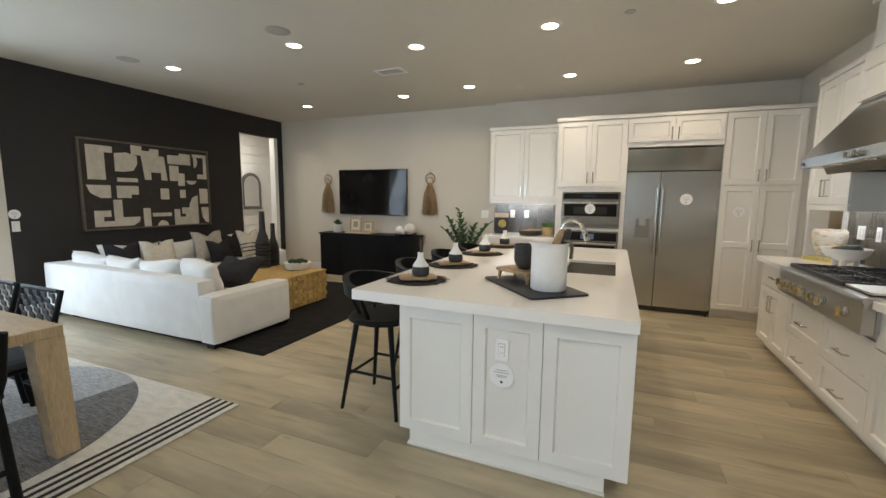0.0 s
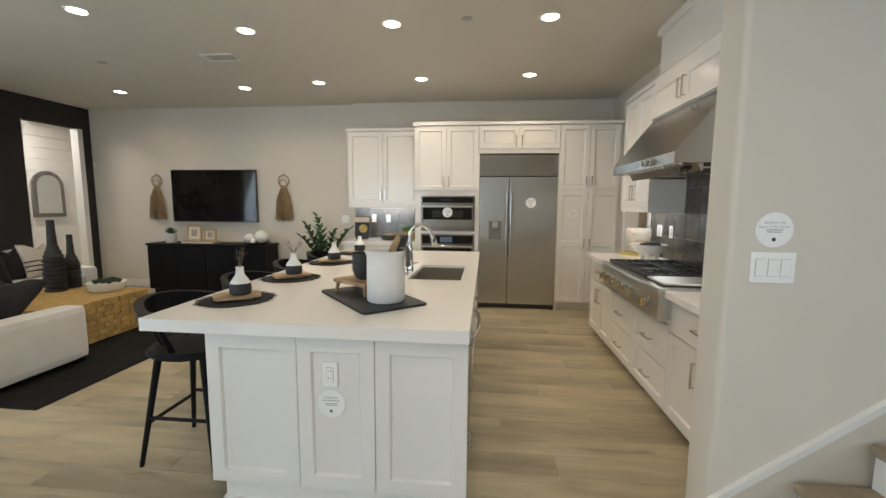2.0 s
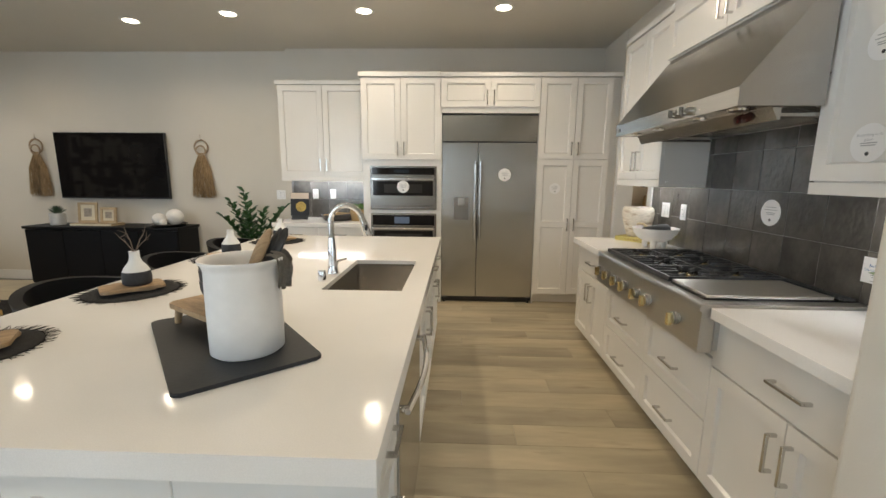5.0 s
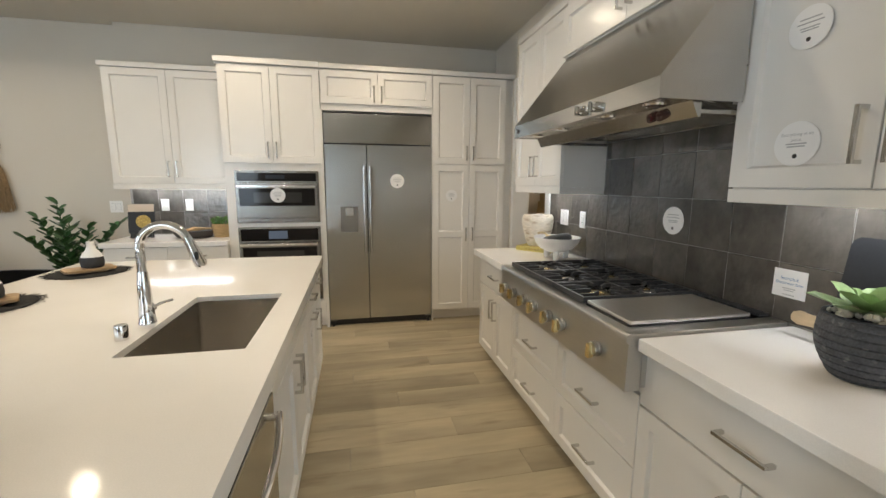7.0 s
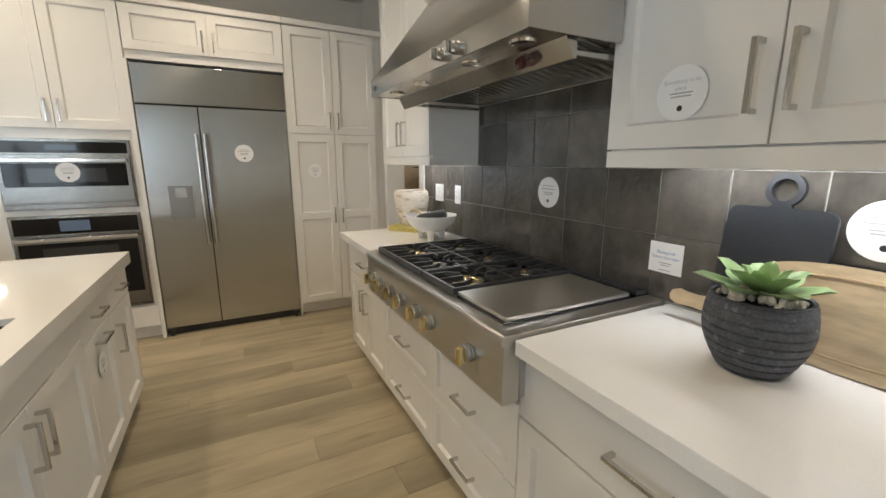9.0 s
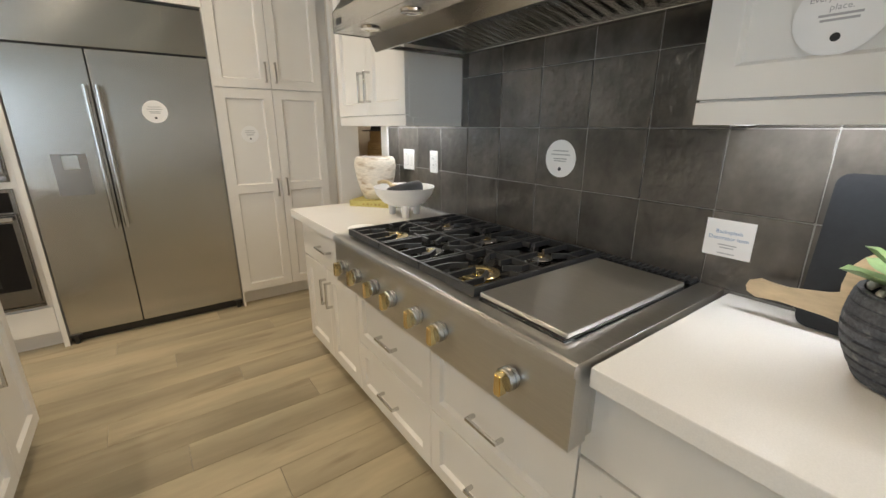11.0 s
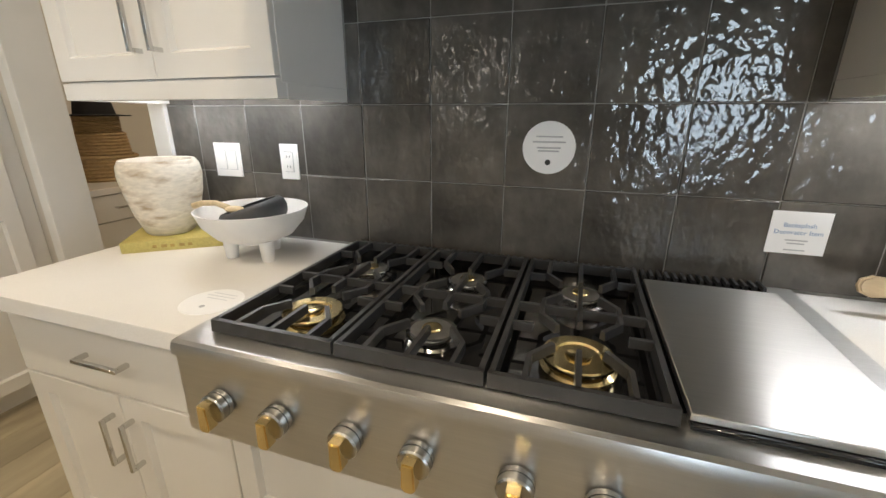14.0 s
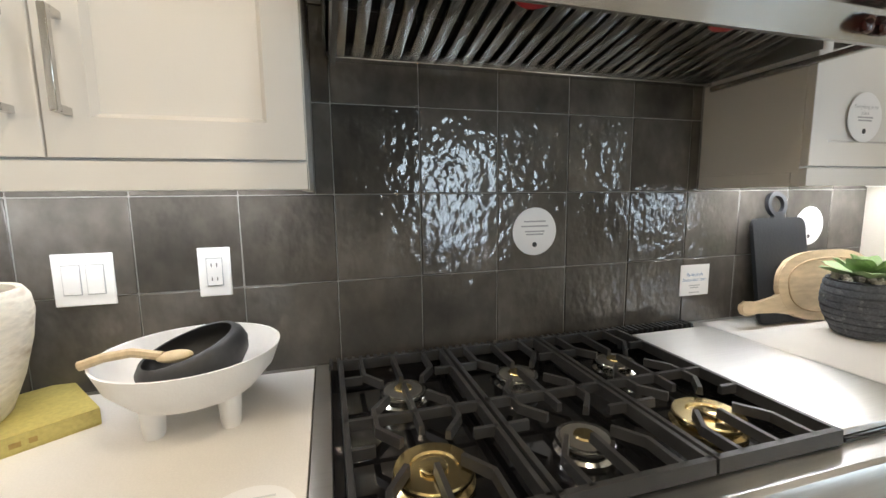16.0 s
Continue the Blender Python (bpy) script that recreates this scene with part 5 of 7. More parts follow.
lathe(bm, [(0, 0), (0.072, 0), (0.08, 0.008), (0.104, 0.072), (0.121, 0.145), (0.128, 0.203), (0.124, 0.236), (0.113, 0.254), (0.103, 0.252), (0.099, 0.236), (0.08, 0.054), (0, 0.05)], (-0.165, 1.868, 0.9512), 40)
for v in bm.verts:
    a = math.atan2(v.co.y - 1.868, v.co.x + 0.165)
    k = 1 + 0.04 * math.sin(2 * a + 0.7) + 0.025 * math.sin(3 * a + v.co.z * 9)
    v.co.x, v.co.y = -0.165 + (v.co.x + 0.165) * k, 1.868 + (v.co.y - 1.868) * k
solid("vase", bm, M_VASEW, "pale carved wooden vase with brown grain patches", "vase", angle=60)
M_MATTEW = mat("matte_white_ceramic", (0.80, 0.78, 0.75), 0.6, vary=0.03, scale=20, bump=0.0003, bump_scale=200)
fb = thing("footed_bowl", (-0.205, 1.452, 0.915), "matte white footed bowl holding a dark bowl", "bowl")
part("bowl", lathe(bmesh.new(), [(0, 0.052), (0.06, 0.052), (0.115, 0.075), (0.15, 0.115), (0.166, 0.158), (0.161, 0.158), (0.144, 0.118), (0.108, 0.082), (0.05, 0.062), (0, 0.062)], (-0.205, 1.452, 0.915), 48), M_MATTEW, fb, "", 60)
for k in range(3):
    a = radians(122 + 120 * k)
    part("foot", lathe(bmesh.new(), [(0, 0), (0.017, 0), (0.019, 0.004), (0.023, 0.066), (0, 0.066)], (-0.205 + 0.078 * math.cos(a), 1.452 + 0.078 * math.sin(a), 0.915), 20), M_MATTEW, fb)
M_GREY = mat("charcoal_stoneware", (0.035, 0.036, 0.038), 0.5, vary=0.15, scale=20, fine=0.1, fine_scale=100)
mb = local_thing("small_bowl", "charcoal stoneware bowl lying tilted in white bowl", "bowl")
part("bowl", lathe(bmesh.new(), [(0, 0), (0.04, 0), (0.075, 0.014), (0.098, 0.038), (0.105, 0.06), (0.101, 0.08), (0.09, 0.093), (0.084, 0.092), (0.094, 0.077), (0.097, 0.058), (0.072, 0.024), (0.03, 0.012), (0, 0.012)], (0, 0, 0), 40), M_GREY, mb, "", 85)
mb.matrix_basis = pose(-0.198, 1.432, 0.993, -17, -6, 0)
M_PALEW = mat("pale_beech", (0.58, 0.45, 0.27), 0.55, vary=0.12, scale=20, stretch=(1, 4, 1))
ws = local_thing("wooden_spoon", "small pale wooden spoon resting in bowl", "spoon")
part("handle", tube(bmesh.new(), [(0, 0.0, 0), (0.01, 0.05, 0.010), (0.0, 0.09, 0.010), (0.0, 0.125, 0.0)], 0.009, 8), M_PALEW, ws)
bm = bmesh.new()
bmesh.ops.create_uvsphere(bm, u_segments=16, v_segments=10, radius=0.026, matrix=Matrix.Translation((0, -0.02, -0.004)) @ Matrix.Diagonal((0.8, 1.2, 0.4, 1)))
part("spoon_bowl", bm, M_PALEW, ws)
ws.matrix_basis = pose(-0.265, 1.485, 1.082, 0, 0, 6)
M_PALEINK = mat("pale_grey_ink", (0.66, 0.66, 0.67), 0.6, vary=0.05)
st_ = local_thing("counter_sticker", "round white sticker lying on the quartz worktop", "sticker")
part("disc", lathe(bmesh.new(), [(0, 0.0012), (0.072, 0.0012), (0.072, 0), (0, 0)], (0, 0, 0), 40), M_STICK, st_)
part("mark", lathe(bmesh.new(), [(0, 0.0018), (0.007, 0.0018), (0.007, 0.0013), (0, 0.0013)], (-0.03, 0.0, 0), 12), M_INK, st_)
for k, h in enumerate((0.03, 0.042, 0.036)):
    part("text_line", boxes((0.012 + 0.014 * k, 0.016 + 0.014 * k, -h, h, 0.0013, 0.0017)), M_PALEINK, st_, "grey line of small print")
st_.matrix_basis = pose(-0.527, 1.308, 0.9152)

# ---- island dressing ----
M_JUTE = mat("black_jute", (0.016, 0.015, 0.015), 0.95, vary=0.3, scale=60, fine=0.4, fine_scale=260, bump=0.003, bump_scale=220)
M_BOARDW = mat("mango_wood", (0.36, 0.24, 0.13), 0.55, vary=0.22, scale=6, fine=0.2, fine_scale=30, stretch=(1, 6, 1))
M_WHITEC = mat("white_bisque", (0.78, 0.77, 0.74), 0.5, vary=0.04, scale=20)
M_CHAR = mat("charcoal_clay", (0.03, 0.031, 0.034), 0.7, vary=0.15, scale=30, fine=0.15, fine_scale=160)
M_TWIG = mat("dry_twig", (0.16, 0.12, 0.085), 0.85, vary=0.25, scale=60)


def twig_sprig(at, seed):
    rnd = random.Random(seed)
    bm = bmesh.new()
    for k in range(4):
        a, h = rnd.uniform(0, 6.28), rnd.uniform(0.09, 0.15)
        p = [Vector(at)]
        d = Vector((0.4 * math.cos(a), 0.4 * math.sin(a), 1))
        for i in range(4):
            d = d + Vector((rnd.uniform(-0.3, 0.3), rnd.uniform(-0.3, 0.3), 0))
            p.append(p[-1] + d.normalized() * h / 4)
        tube(bm, p, 0.0028, 5, 0.001)
        for i in (2, 3):
            q = p[i] + Vector((rnd.uniform(-1, 1), rnd.uniform(-1, 1), 0.6)).normalized() * 0.035
            tube(bm, [p[i], (p[i] + q) / 2 + Vector((0, 0, 0.003)), q], 0.0017, 5, 0.0008)
    return bm


for n, (mx, my, turn, sprig) in enumerate(((-3.205, -0.645, 0.0, True), (-3.215, 0.02, 7.0, True), (-3.21, 0.80, -5.0, False), (-3.19, 1.50, 4.0, False))):
    rnd = random.Random(n + 5)
    pm = local_thing("placemat", "round black woven placemat with frayed fringe", "placemat", "place settings on the island")
    prof = [(0.0, 0.005)] + [(0.022 * k, 0.006 + 0.001 * (k % 2)) for k in range(1, 9)] + [(0.182, 0.003), (0.182, 0.0), (0, 0)]
    part("mat", lathe(bmesh.new(), prof, (0, 0, 0), 48), M_JUTE, pm, "", 80)
    bm = bmesh.new()
    for k in range(120):
        a = 2 * math.pi * k / 120 + rnd.uniform(-0.02, 0.02)
        r1 = 0.182 + rnd.uniform(0.012, 0.04)
        b2 = a + rnd.uniform(-0.1, 0.1)
        tube(bm, [(0.178 * math.cos(a), 0.178 * math.sin(a), 0.003), (r1 * math.cos(b2), r1 * math.sin(b2), rnd.uniform(0.002, 0.009))], 0.0016, 4, 0.0008)
    tagged(part("fringe", bm, M_JUTE, pm, "frayed black fringe"), kind="stuff")
    pm.matrix_basis = pose(mx, my, 0.9152, 0, 0, turn)
    for k, (w, h, dx, dy, rz) in enumerate(((0.20, 0.155, -0.02, 0.03, 18), (0.235, 0.15, 0.015, -0.015, 38))):
        sb = solid("wood_board", plate(rounded(w, h, 0.018), 0.013, 0.003), M_BOARDW, "small mango wood serving board on placemat", "serving board", "place settings on the island")
        sb.matrix_basis = pose(mx + dx, my + dy, 0.9222 + 0.0135 * k, 0, 0, rz + turn)
    vz = 0.9222 + 0.0272
    mx, my = mx + 0.025, my + 0.005
    bv = thing("bud_vase", (mx, my, vz), "small bud vase, white neck and charcoal base" + (", with dry twigs" if sprig else ""), "vase", "place settings on the island")
    part("base", lathe(bmesh.new(), [(0, 0), (0.048, 0), (0.055, 0.006), (0.058, 0.03), (0.054, 0.062), (0, 0.062)], (mx, my, vz), 36), M_CHAR, bv, "charcoal clay base", 60)
    part("neck", lathe(bmesh.new(), [(0.0535, 0.0622), (0.043, 0.082), (0.026, 0.105), (0.0205, 0.122), (0.0195, 0.148), (0.022, 0.152), (0.016, 0.152), (0.014, 0.122), (0, 0.115)], (mx, my, vz), 36), M_WHITEC, bv, "white neck", 60)
    if sprig:
        part("sprig", twig_sprig((mx, my, vz + 0.14), n), M_TWIG, bv, "thin dry twigs")

sl = solid("slate_tray", plate(rounded(0.64, 0.375, 0.02), 0.012, 0.003), M_SLATE, "dark slate tray board under the utensil crock", "tray")
sl.matrix_basis = pose(-2.47, -0.508, 0.9152, 0, 0, -49.4)
CX, CY, CZ = -2.36, -0.592, 0.9275
cr = thing("utensil_crock", (CX, CY, CZ), "tall white ceramic crock with cooking utensils", "crock")
part("crock", lathe(bmesh.new(), [(0, 0), (0.096, 0), (0.103, 0.006), (0.104, 0.12), (0.103, 0.248), (0.108, 0.264), (0.116, 0.272), (0.116, 0.280), (0.107, 0.279), (0.098, 0.262), (0.097, 0.02), (0, 0.015)], (CX, CY, CZ), 56), M_MATTEW, cr, "", 60)
M_LINEN = mat("grey_linen", (0.27, 0.245, 0.21), 0.95, vary=0.15, scale=30, fine=0.15, fine_scale=300, bump=0.001, bump_scale=300)
for nm, dx, dy, lean_x, lean_y, material, lab, wd in (("spatula", 0.02, 0.0, 0.10, 0.10, M_BOARDW, "wooden spatula standing in crock", 0.026), ("ladle", 0.03, 0.03, 0.14, 0.08, M_GREY, "dark cooking ladle standing in crock", 0.024), ("spoon", 0.05, 0.01, 0.13, 0.12, M_GREY, "dark cooking spoon standing in crock", 0.028)):
    ut = thing(nm, (CX + dx, CY + dy, CZ + 0.02), lab, "utensil")
    p0, p1, p2 = Vector((CX + dx - 0.05, CY + dy - 0.02, CZ + 0.02)), Vector((CX + dx, CY + dy, CZ + 0.23)), Vector((CX + dx + lean_x * 0.4, CY + dy + lean_y * 0.6, CZ + 0.355))
    part("handle", tube(bmesh.new(), [p0, p1], 0.006, 8), material, ut)
    bm = bmesh.new()
    d = (p2 - p1)
    m = Matrix.Translation((p1 + p2) / 2) @ d.to_track_quat("Z", "Y").to_matrix().to_4x4() @ Matrix.Diagonal((wd * 1.1, wd * 0.45, d.length / 2 * 1.05, 1))
    bmesh.ops.create_uvsphere(bm, u_segments=16, v_segments=10, radius=1, matrix=m)
    part("head", bm, material, ut)
bm = bmesh.new()
n = 16
rows = []
for i in range(8):
    t = i / 7
    rows.append([bm.verts.new((CX + 0.085 + 0.04 * min(1, t * 2.2) + 0.010 * math.sin(k * 1.3 + i * 0.5), CY - 0.045 + 0.10 * k / n * (1 - 0.35 * t) + 0.012, CZ + 0.29 - 0.10 * max(0, t - 0.2) * 1.2 + 0.006 * math.sin(k * 0.9))) for k in range(n + 1)])
for a, b in zip(rows, rows[1:]):
    for k in range(n):
        bm.faces.new((a[k], a[k + 1], b[k + 1], b[k]))
r = bmesh.ops.solidify(bm, geom=bm.faces[:], thickness=0.006)
part("cloth", bm, M_LINEN, cr, "grey linen cloth hung over rim", 70)
FX, FY = -2.565, -0.40
ft = local_thing("footed_board", "small footed wooden stand under black bowls", "stand")
part("top", plate(rounded(0.30, 0.19, 0.02), 0.018, 0.003), M_BOARDW, ft)
for a, b in ((-0.12, -0.07), (0.12, -0.07), (-0.12, 0.07), (0.12, 0.07)):
    part("leg", cone(bmesh.new(), (a * 1.08, b * 1.08, -0.058), (a, b, 0.001), 0.010, 0.014, 14), M_BOARDW, ft)
ft.matrix_basis = pose(FX, FY, 0.9275 + 0.058, 0, 0, -32)
for k in range(3):
    bw = thing("bowl", (FX + 0.02, FY + 0.01, 1.0038 + 0.038 * k), "black stoneware bowl in a nested stack", "bowl", "stack of black bowls")
    part("body", lathe(bmesh.new(), [(0, 0), (0.035, 0), (0.055, 0.02), (0.068, 0.055), (0.070, 0.085), (0.066, 0.085), (0.063, 0.055), (0.05, 0.024), (0, 0.012)], (FX + 0.02, FY + 0.01, 1.0038 + 0.038 * k), 36), M_GREY, bw, "", 60)

# ---- counter stools ----
M_STOOL = mat("black_stained_wood", (0.005, 0.005, 0.006), 0.5, spec=0.2, vary=0.15, scale=20, fine=0.15, fine_scale=80, stretch=(1, 1, 4))


def counter_stool():
    s = local_thing("counter_stool", "black wooden counter stool with curved low back rail", "stool", "stools along the island")
    bm = bmesh.new()
    out = [(0.215 * math.copysign(abs(math.cos(a)) ** 0.7, math.cos(a)), 0.225 * math.copysign(abs(math.sin(a)) ** 0.7, math.sin(a))) for a in [2 * math.pi * k / 32 for k in range(32)]]
    part("seat", posed(plate(out, 0.038, 0.012), Matrix.Translation((0, 0, 0.62))), M_STOOL, s)
    feet = [(-0.215, -0.205), (0.215, -0.205), (-0.215, 0.205), (0.215, 0.205)]
    tops = [(-0.13, -0.13), (0.13, -0.13), (-0.13, 0.13), (0.13, 0.13)]
    for a, b in zip(feet, tops):
        part("leg", cone(bmesh.new(), (*a, 0), (*b, 0.625), 0.012, 0.02, 14), M_STOOL, s)
    at = lambda i, z: tuple(feet[i][k] + (tops[i][k] - feet[i][k]) * z / 0.625 for k in (0, 1)) + (z,)
    for i, j, z in ((0, 2, 0.24), (1, 3, 0.20), (0, 1, 0.27), (2, 3, 0.27)):
        part("stretcher", cone(bmesh.new(), at(i, z), at(j, z), 0.0105, 0.0105, 10), M_STOOL, s)
    bm = bmesh.new()
    pts = []
    for k in range(25):
        a = radians(80 + 200 * k / 24)
        pts.append((0.04 + 0.29 * math.cos(a) * (0.98), 0.275 * math.sin(a), 0.845 + 0.03 * math.cos(a - math.pi) ** 2))
    n = len(pts)
    rings = []
    for k, (x, y, z) in enumerate(pts):
        w = 0.012 + 0.004 * math.sin(math.pi * k / (n - 1))
        h = 0.028 + 0.026 * math.sin(math.pi * k / (n - 1))
        c = Vector((x - 0.04, y, 0)).normalized()
        p = Vector((x, y, z))
        rings.append([bm.verts.new(p + c * (w + 0.014) + Vector((0, 0, h))), bm.verts.new(p - c * w + Vector((0, 0, h))), bm.verts.new(p - c * w - Vector((0, 0, h))), bm.verts.new(p + c * w - Vector((0, 0, h)))])
    for a, b in zip(rings, rings[1:]):
        for k in range(4):
            bm.faces.new((a[k], a[(k + 1) % 4], b[(k + 1) % 4], b[k]))
    bm.faces.new(rings[0])
    bm.faces.new(rings[-1][::-1])
    part("back_rail", bm, M_STOOL, s)
    for a in (100, 150, 210, 260):
        q = radians(a)
        part("spindle", cone(bmesh.new(), (0.02 + 0.17 * math.cos(q), 0.18 * math.sin(q), 0.65), (0.04 + 0.284 * math.cos(q), 0.275 * math.sin(q), 0.83), 0.017 if a in (100, 260) else 0.012, 0.012, 12), M_STOOL, s)
    return s


cs = counter_stool()
cs.matrix_basis = pose(-3.475, -0.625, 0)
for y in (0.10, 0.83, 1.52):
    copy_thing(cs, pose(-3.475, y, 0, 0, 0, 3 if y > 1 else -2))

# ---- coffee counter ----
M_DARKW = mat("dark_tray_wood", (0.03, 0.026, 0.024), 0.5, vary=0.15, scale=20)
cb = local_thing("cookbook", "open cookbook cover propped on a black stand", "book")
part("cover", boxes((-0.11, 0.11, -0.012, 0.008, 0.05, 0.33), bevel=0.002), M_SLATE, cb)
part("title_band", boxes((-0.108, 0.108, -0.0135, -0.0122, 0.255, 0.328)), mat("cover_band", (0.62, 0.52, 0.42), 0.5, vary=0.05), cb, "pale title band")
part("dish_picture", lathe(bmesh.new(), [(0, 0.001), (0.062, 0.001), (0.062, 0), (0, 0)], (0, 0, 0), 32), mat("printed_dish", (0.42, 0.30, 0.08), 0.6, vary=0.5, scale=60), cb, "printed picture of a dish").matrix_basis = pose(0.015, -0.0125, 0.16, 90, 0, 0)
part("stand", boxes((-0.09, -0.078, -0.05, 0.07, 0, 0.012), (0.078, 0.09, -0.05, 0.07, 0, 0.012), (-0.09, 0.09, -0.03, -0.018, 0.01, 0.05), (-0.09, 0.09, 0.02, 0.03, 0.005, 0.16), bevel=0.002), M_BLACK, cb, "black wire stand")
cb.matrix_basis = pose(-3.66, 3.2, 0.915, -8, 0, 6)
tr = thing("bread_tray", (-3.2, 3.2, 0.915), "dark oval tray with breadsticks", "tray")
part("tray", lathe(bmesh.new(), [(0, 0.004), (0.15, 0.004), (0.17, 0.03), (0.19, 0.075), (0.182, 0.075), (0.16, 0.032), (0, 0.012)], (-3.2, 3.2, 0.915), 40, 1.0), M_DARKW, tr, "", 60)
for k in range(7):
    a = 0.3 + 0.12 * k
    part("breadstick", tube(bmesh.new(), [(-3.34 + 0.012 * k, 3.12 + 0.022 * k, 0.985), (-3.2, 3.2, 0.985 + 0.004 * k), (-3.05, 3.24 - 0.01 * k, 1.0)], 0.008, 7), mat("baked_bread", (0.45, 0.30, 0.14), 0.8, vary=0.2, scale=50) if k == 0 else bpy.data.materials["baked_bread"], tr)
hb = thing("herb_basket", (-2.945, 3.2, 0.915), "small woven basket with green herbs", "potted plant")
part("basket", lathe(bmesh.new(), [(0, 0), (0.075, 0), (0.088, 0.06), (0.092, 0.13), (0.085, 0.13), (0.08, 0.02), (0, 0.02)], (-2.945, 3.2, 0.915), 32), M_STRAW, hb, "", 60)
M_GREEN = mat("green_foliage", (0.09, 0.20, 0.045), 0.5, vary=0.35, scale=40, per_piece=0.1)
bm = bmesh.new()
for k in range(80):
    a, r = random.uniform(0, 6.28), 0.08 * math.sqrt(random.random())
    leaf(bm, (-2.945 + r * math.cos(a), 3.2 + r * math.sin(a), 0.915 + 0.12 + random.uniform(0, 0.06)), a, random.uniform(0.1, 1.2), random.uniform(0.03, 0.05), 0.022, 0.002, 0.1, 3)
tagged(part("herbs", bm, M_GREEN, hb, "small green herb leaves", 80), kind="stuff")

# ---- television wall ----
tv = thing("television", (-6.24, 3.57, 1.13), "large flat black wall-mounted television, switched off", "television")
part("bezel", boxes((-6.975, -5.505, 3.535, 3.575, 1.13, 1.975), bevel=0.004), M_BLACK, tv)
part("screen", boxes((-6.965, -5.515, 3.5325, 3.5348, 1.148, 1.965)), M_BLACKGL, tv, "glossy black screen")
part("wall_mount", boxes((-6.45, -6.03, 3.5755, 3.599, 1.4, 1.7)), M_BLACK, tv)
M_BEAD = mat("wooden_beads", (0.40, 0.30, 0.20), 0.6, vary=0.15, scale=60)
M_RAFFIA = mat("raffia_fibre", (0.33, 0.225, 0.12), 0.9, vary=0.3, scale=50, fine=0.3, fine_scale=200, stretch=(1, 1, 0.2))


def tassel(x, seed):
    rnd = random.Random(seed)
    t = thing("wall_tassel", (x, 3.57, 1.15), "raffia tassel wall hanging on a beaded ring", "wall hanging", "tassels beside the television")
    bm = bmesh.new()
    for k in range(24):
        a = 2 * math.pi * k / 24
        bmesh.ops.create_icosphere(bm, subdivisions=1, radius=0.0135, matrix=Matrix.Translation((x + 0.088 * math.cos(a), 3.58, 1.80 + 0.088 * math.sin(a))))
    part("bead_ring", bm, M_BEAD, t)
    bm = bmesh.new()
    tube(bm, [(x + 0.062 * math.cos(2 * math.pi * k / 20), 3.562, 1.755 + 0.062 * math.sin(2 * math.pi * k / 20)) for k in range(21)], 0.009, 8)
    part("lower_ring", bm, M_BEAD, t, "smaller wooden ring")
    part("hook", cone(bmesh.new(), (x, 3.6, 1.90), (x, 3.575, 1.90), 0.006, 0.006, 10), M_NICKEL, t)
    part("cord", tube(bmesh.new(), [(x - 0.004, 3.58, 1.888), (x, 3.578, 1.96)], 0.003, 6), M_BEAD, t)
    bm = bmesh.new()
    for k in range(230):
        a, u = rnd.uniform(-1, 1), rnd.random()
        top = Vector((x + 0.028 * a, 3.578 - 0.02 * u, 1.715 + rnd.uniform(-0.01, 0.01)))
        mid = top + Vector((0.085 * a, -0.02 * u, -0.20))
        end = top + Vector((0.115 * a + rnd.uniform(-0.03, 0.03), -0.01 * u, -0.50 - rnd.uniform(0, 0.07)))
        tube(bm, [top, mid, end], 0.0032, 4, 0.002)
    tagged(part("fringe", bm, M_RAFFIA, t, "long tan raffia fringe"), kind="stuff")


tassel(-7.27, 1)
tassel(-5.06, 2)
co = thing("console", (-6.17, 3.36, 0), "low black wood media console with four doors", "console")
part("top", boxes((-7.17, -5.17, 3.14, 3.575, 0.765, 0.80), bevel=0.004), M_STOOL, co)
part("body", boxes((-7.15, -5.19, 3.165, 3.57, 0.07, 0.7645), bevel=0.003), M_STOOL, co)
part("plinth", boxes((-7.10, -5.24, 3.20, 3.55, 0.0, 0.0695)), M_STOOL, co)
for k in range(4):
    x0 = -7.145 + 0.4875 * k
    part("door", boxes((x0 + 0.003, x0 + 0.4845, 3.148, 3.1645, 0.085, 0.755), bevel=0.003), M_STOOL, co)
sp = thing("small_planter", (-6.86, 3.32, 0.80), "small white pot with a dark succulent", "potted plant")
part("pot", lathe(bmesh.new(), [(0, 0), (0.075, 0), (0.08, 0.006), (0.085, 0.15), (0.077, 0.15), (0.07, 0.13), (0, 0.13)], (-6.86, 3.32, 0.80), 32), M_WHITEC, sp, "", 60)
M_DKLEAF = mat("dark_succulent_leaf", (0.05, 0.09, 0.05), 0.5, vary=0.3, scale=30)
bm = bmesh.new()
for k in range(22):
    a = 2.4 * k
    leaf(bm, (-6.86, 3.32, 0.93), a, 0.25 + 0.05 * k, 0.12, 0.035, 0.004, 0.2, 4)
part("rosette", bm, M_DKLEAF, sp, "dark green rosette of leaves", 80)
M_LTWOOD = mat("light_wood", (0.48, 0.36, 0.22), 0.6, vary=0.15, scale=10, stretch=(1, 1, 5))


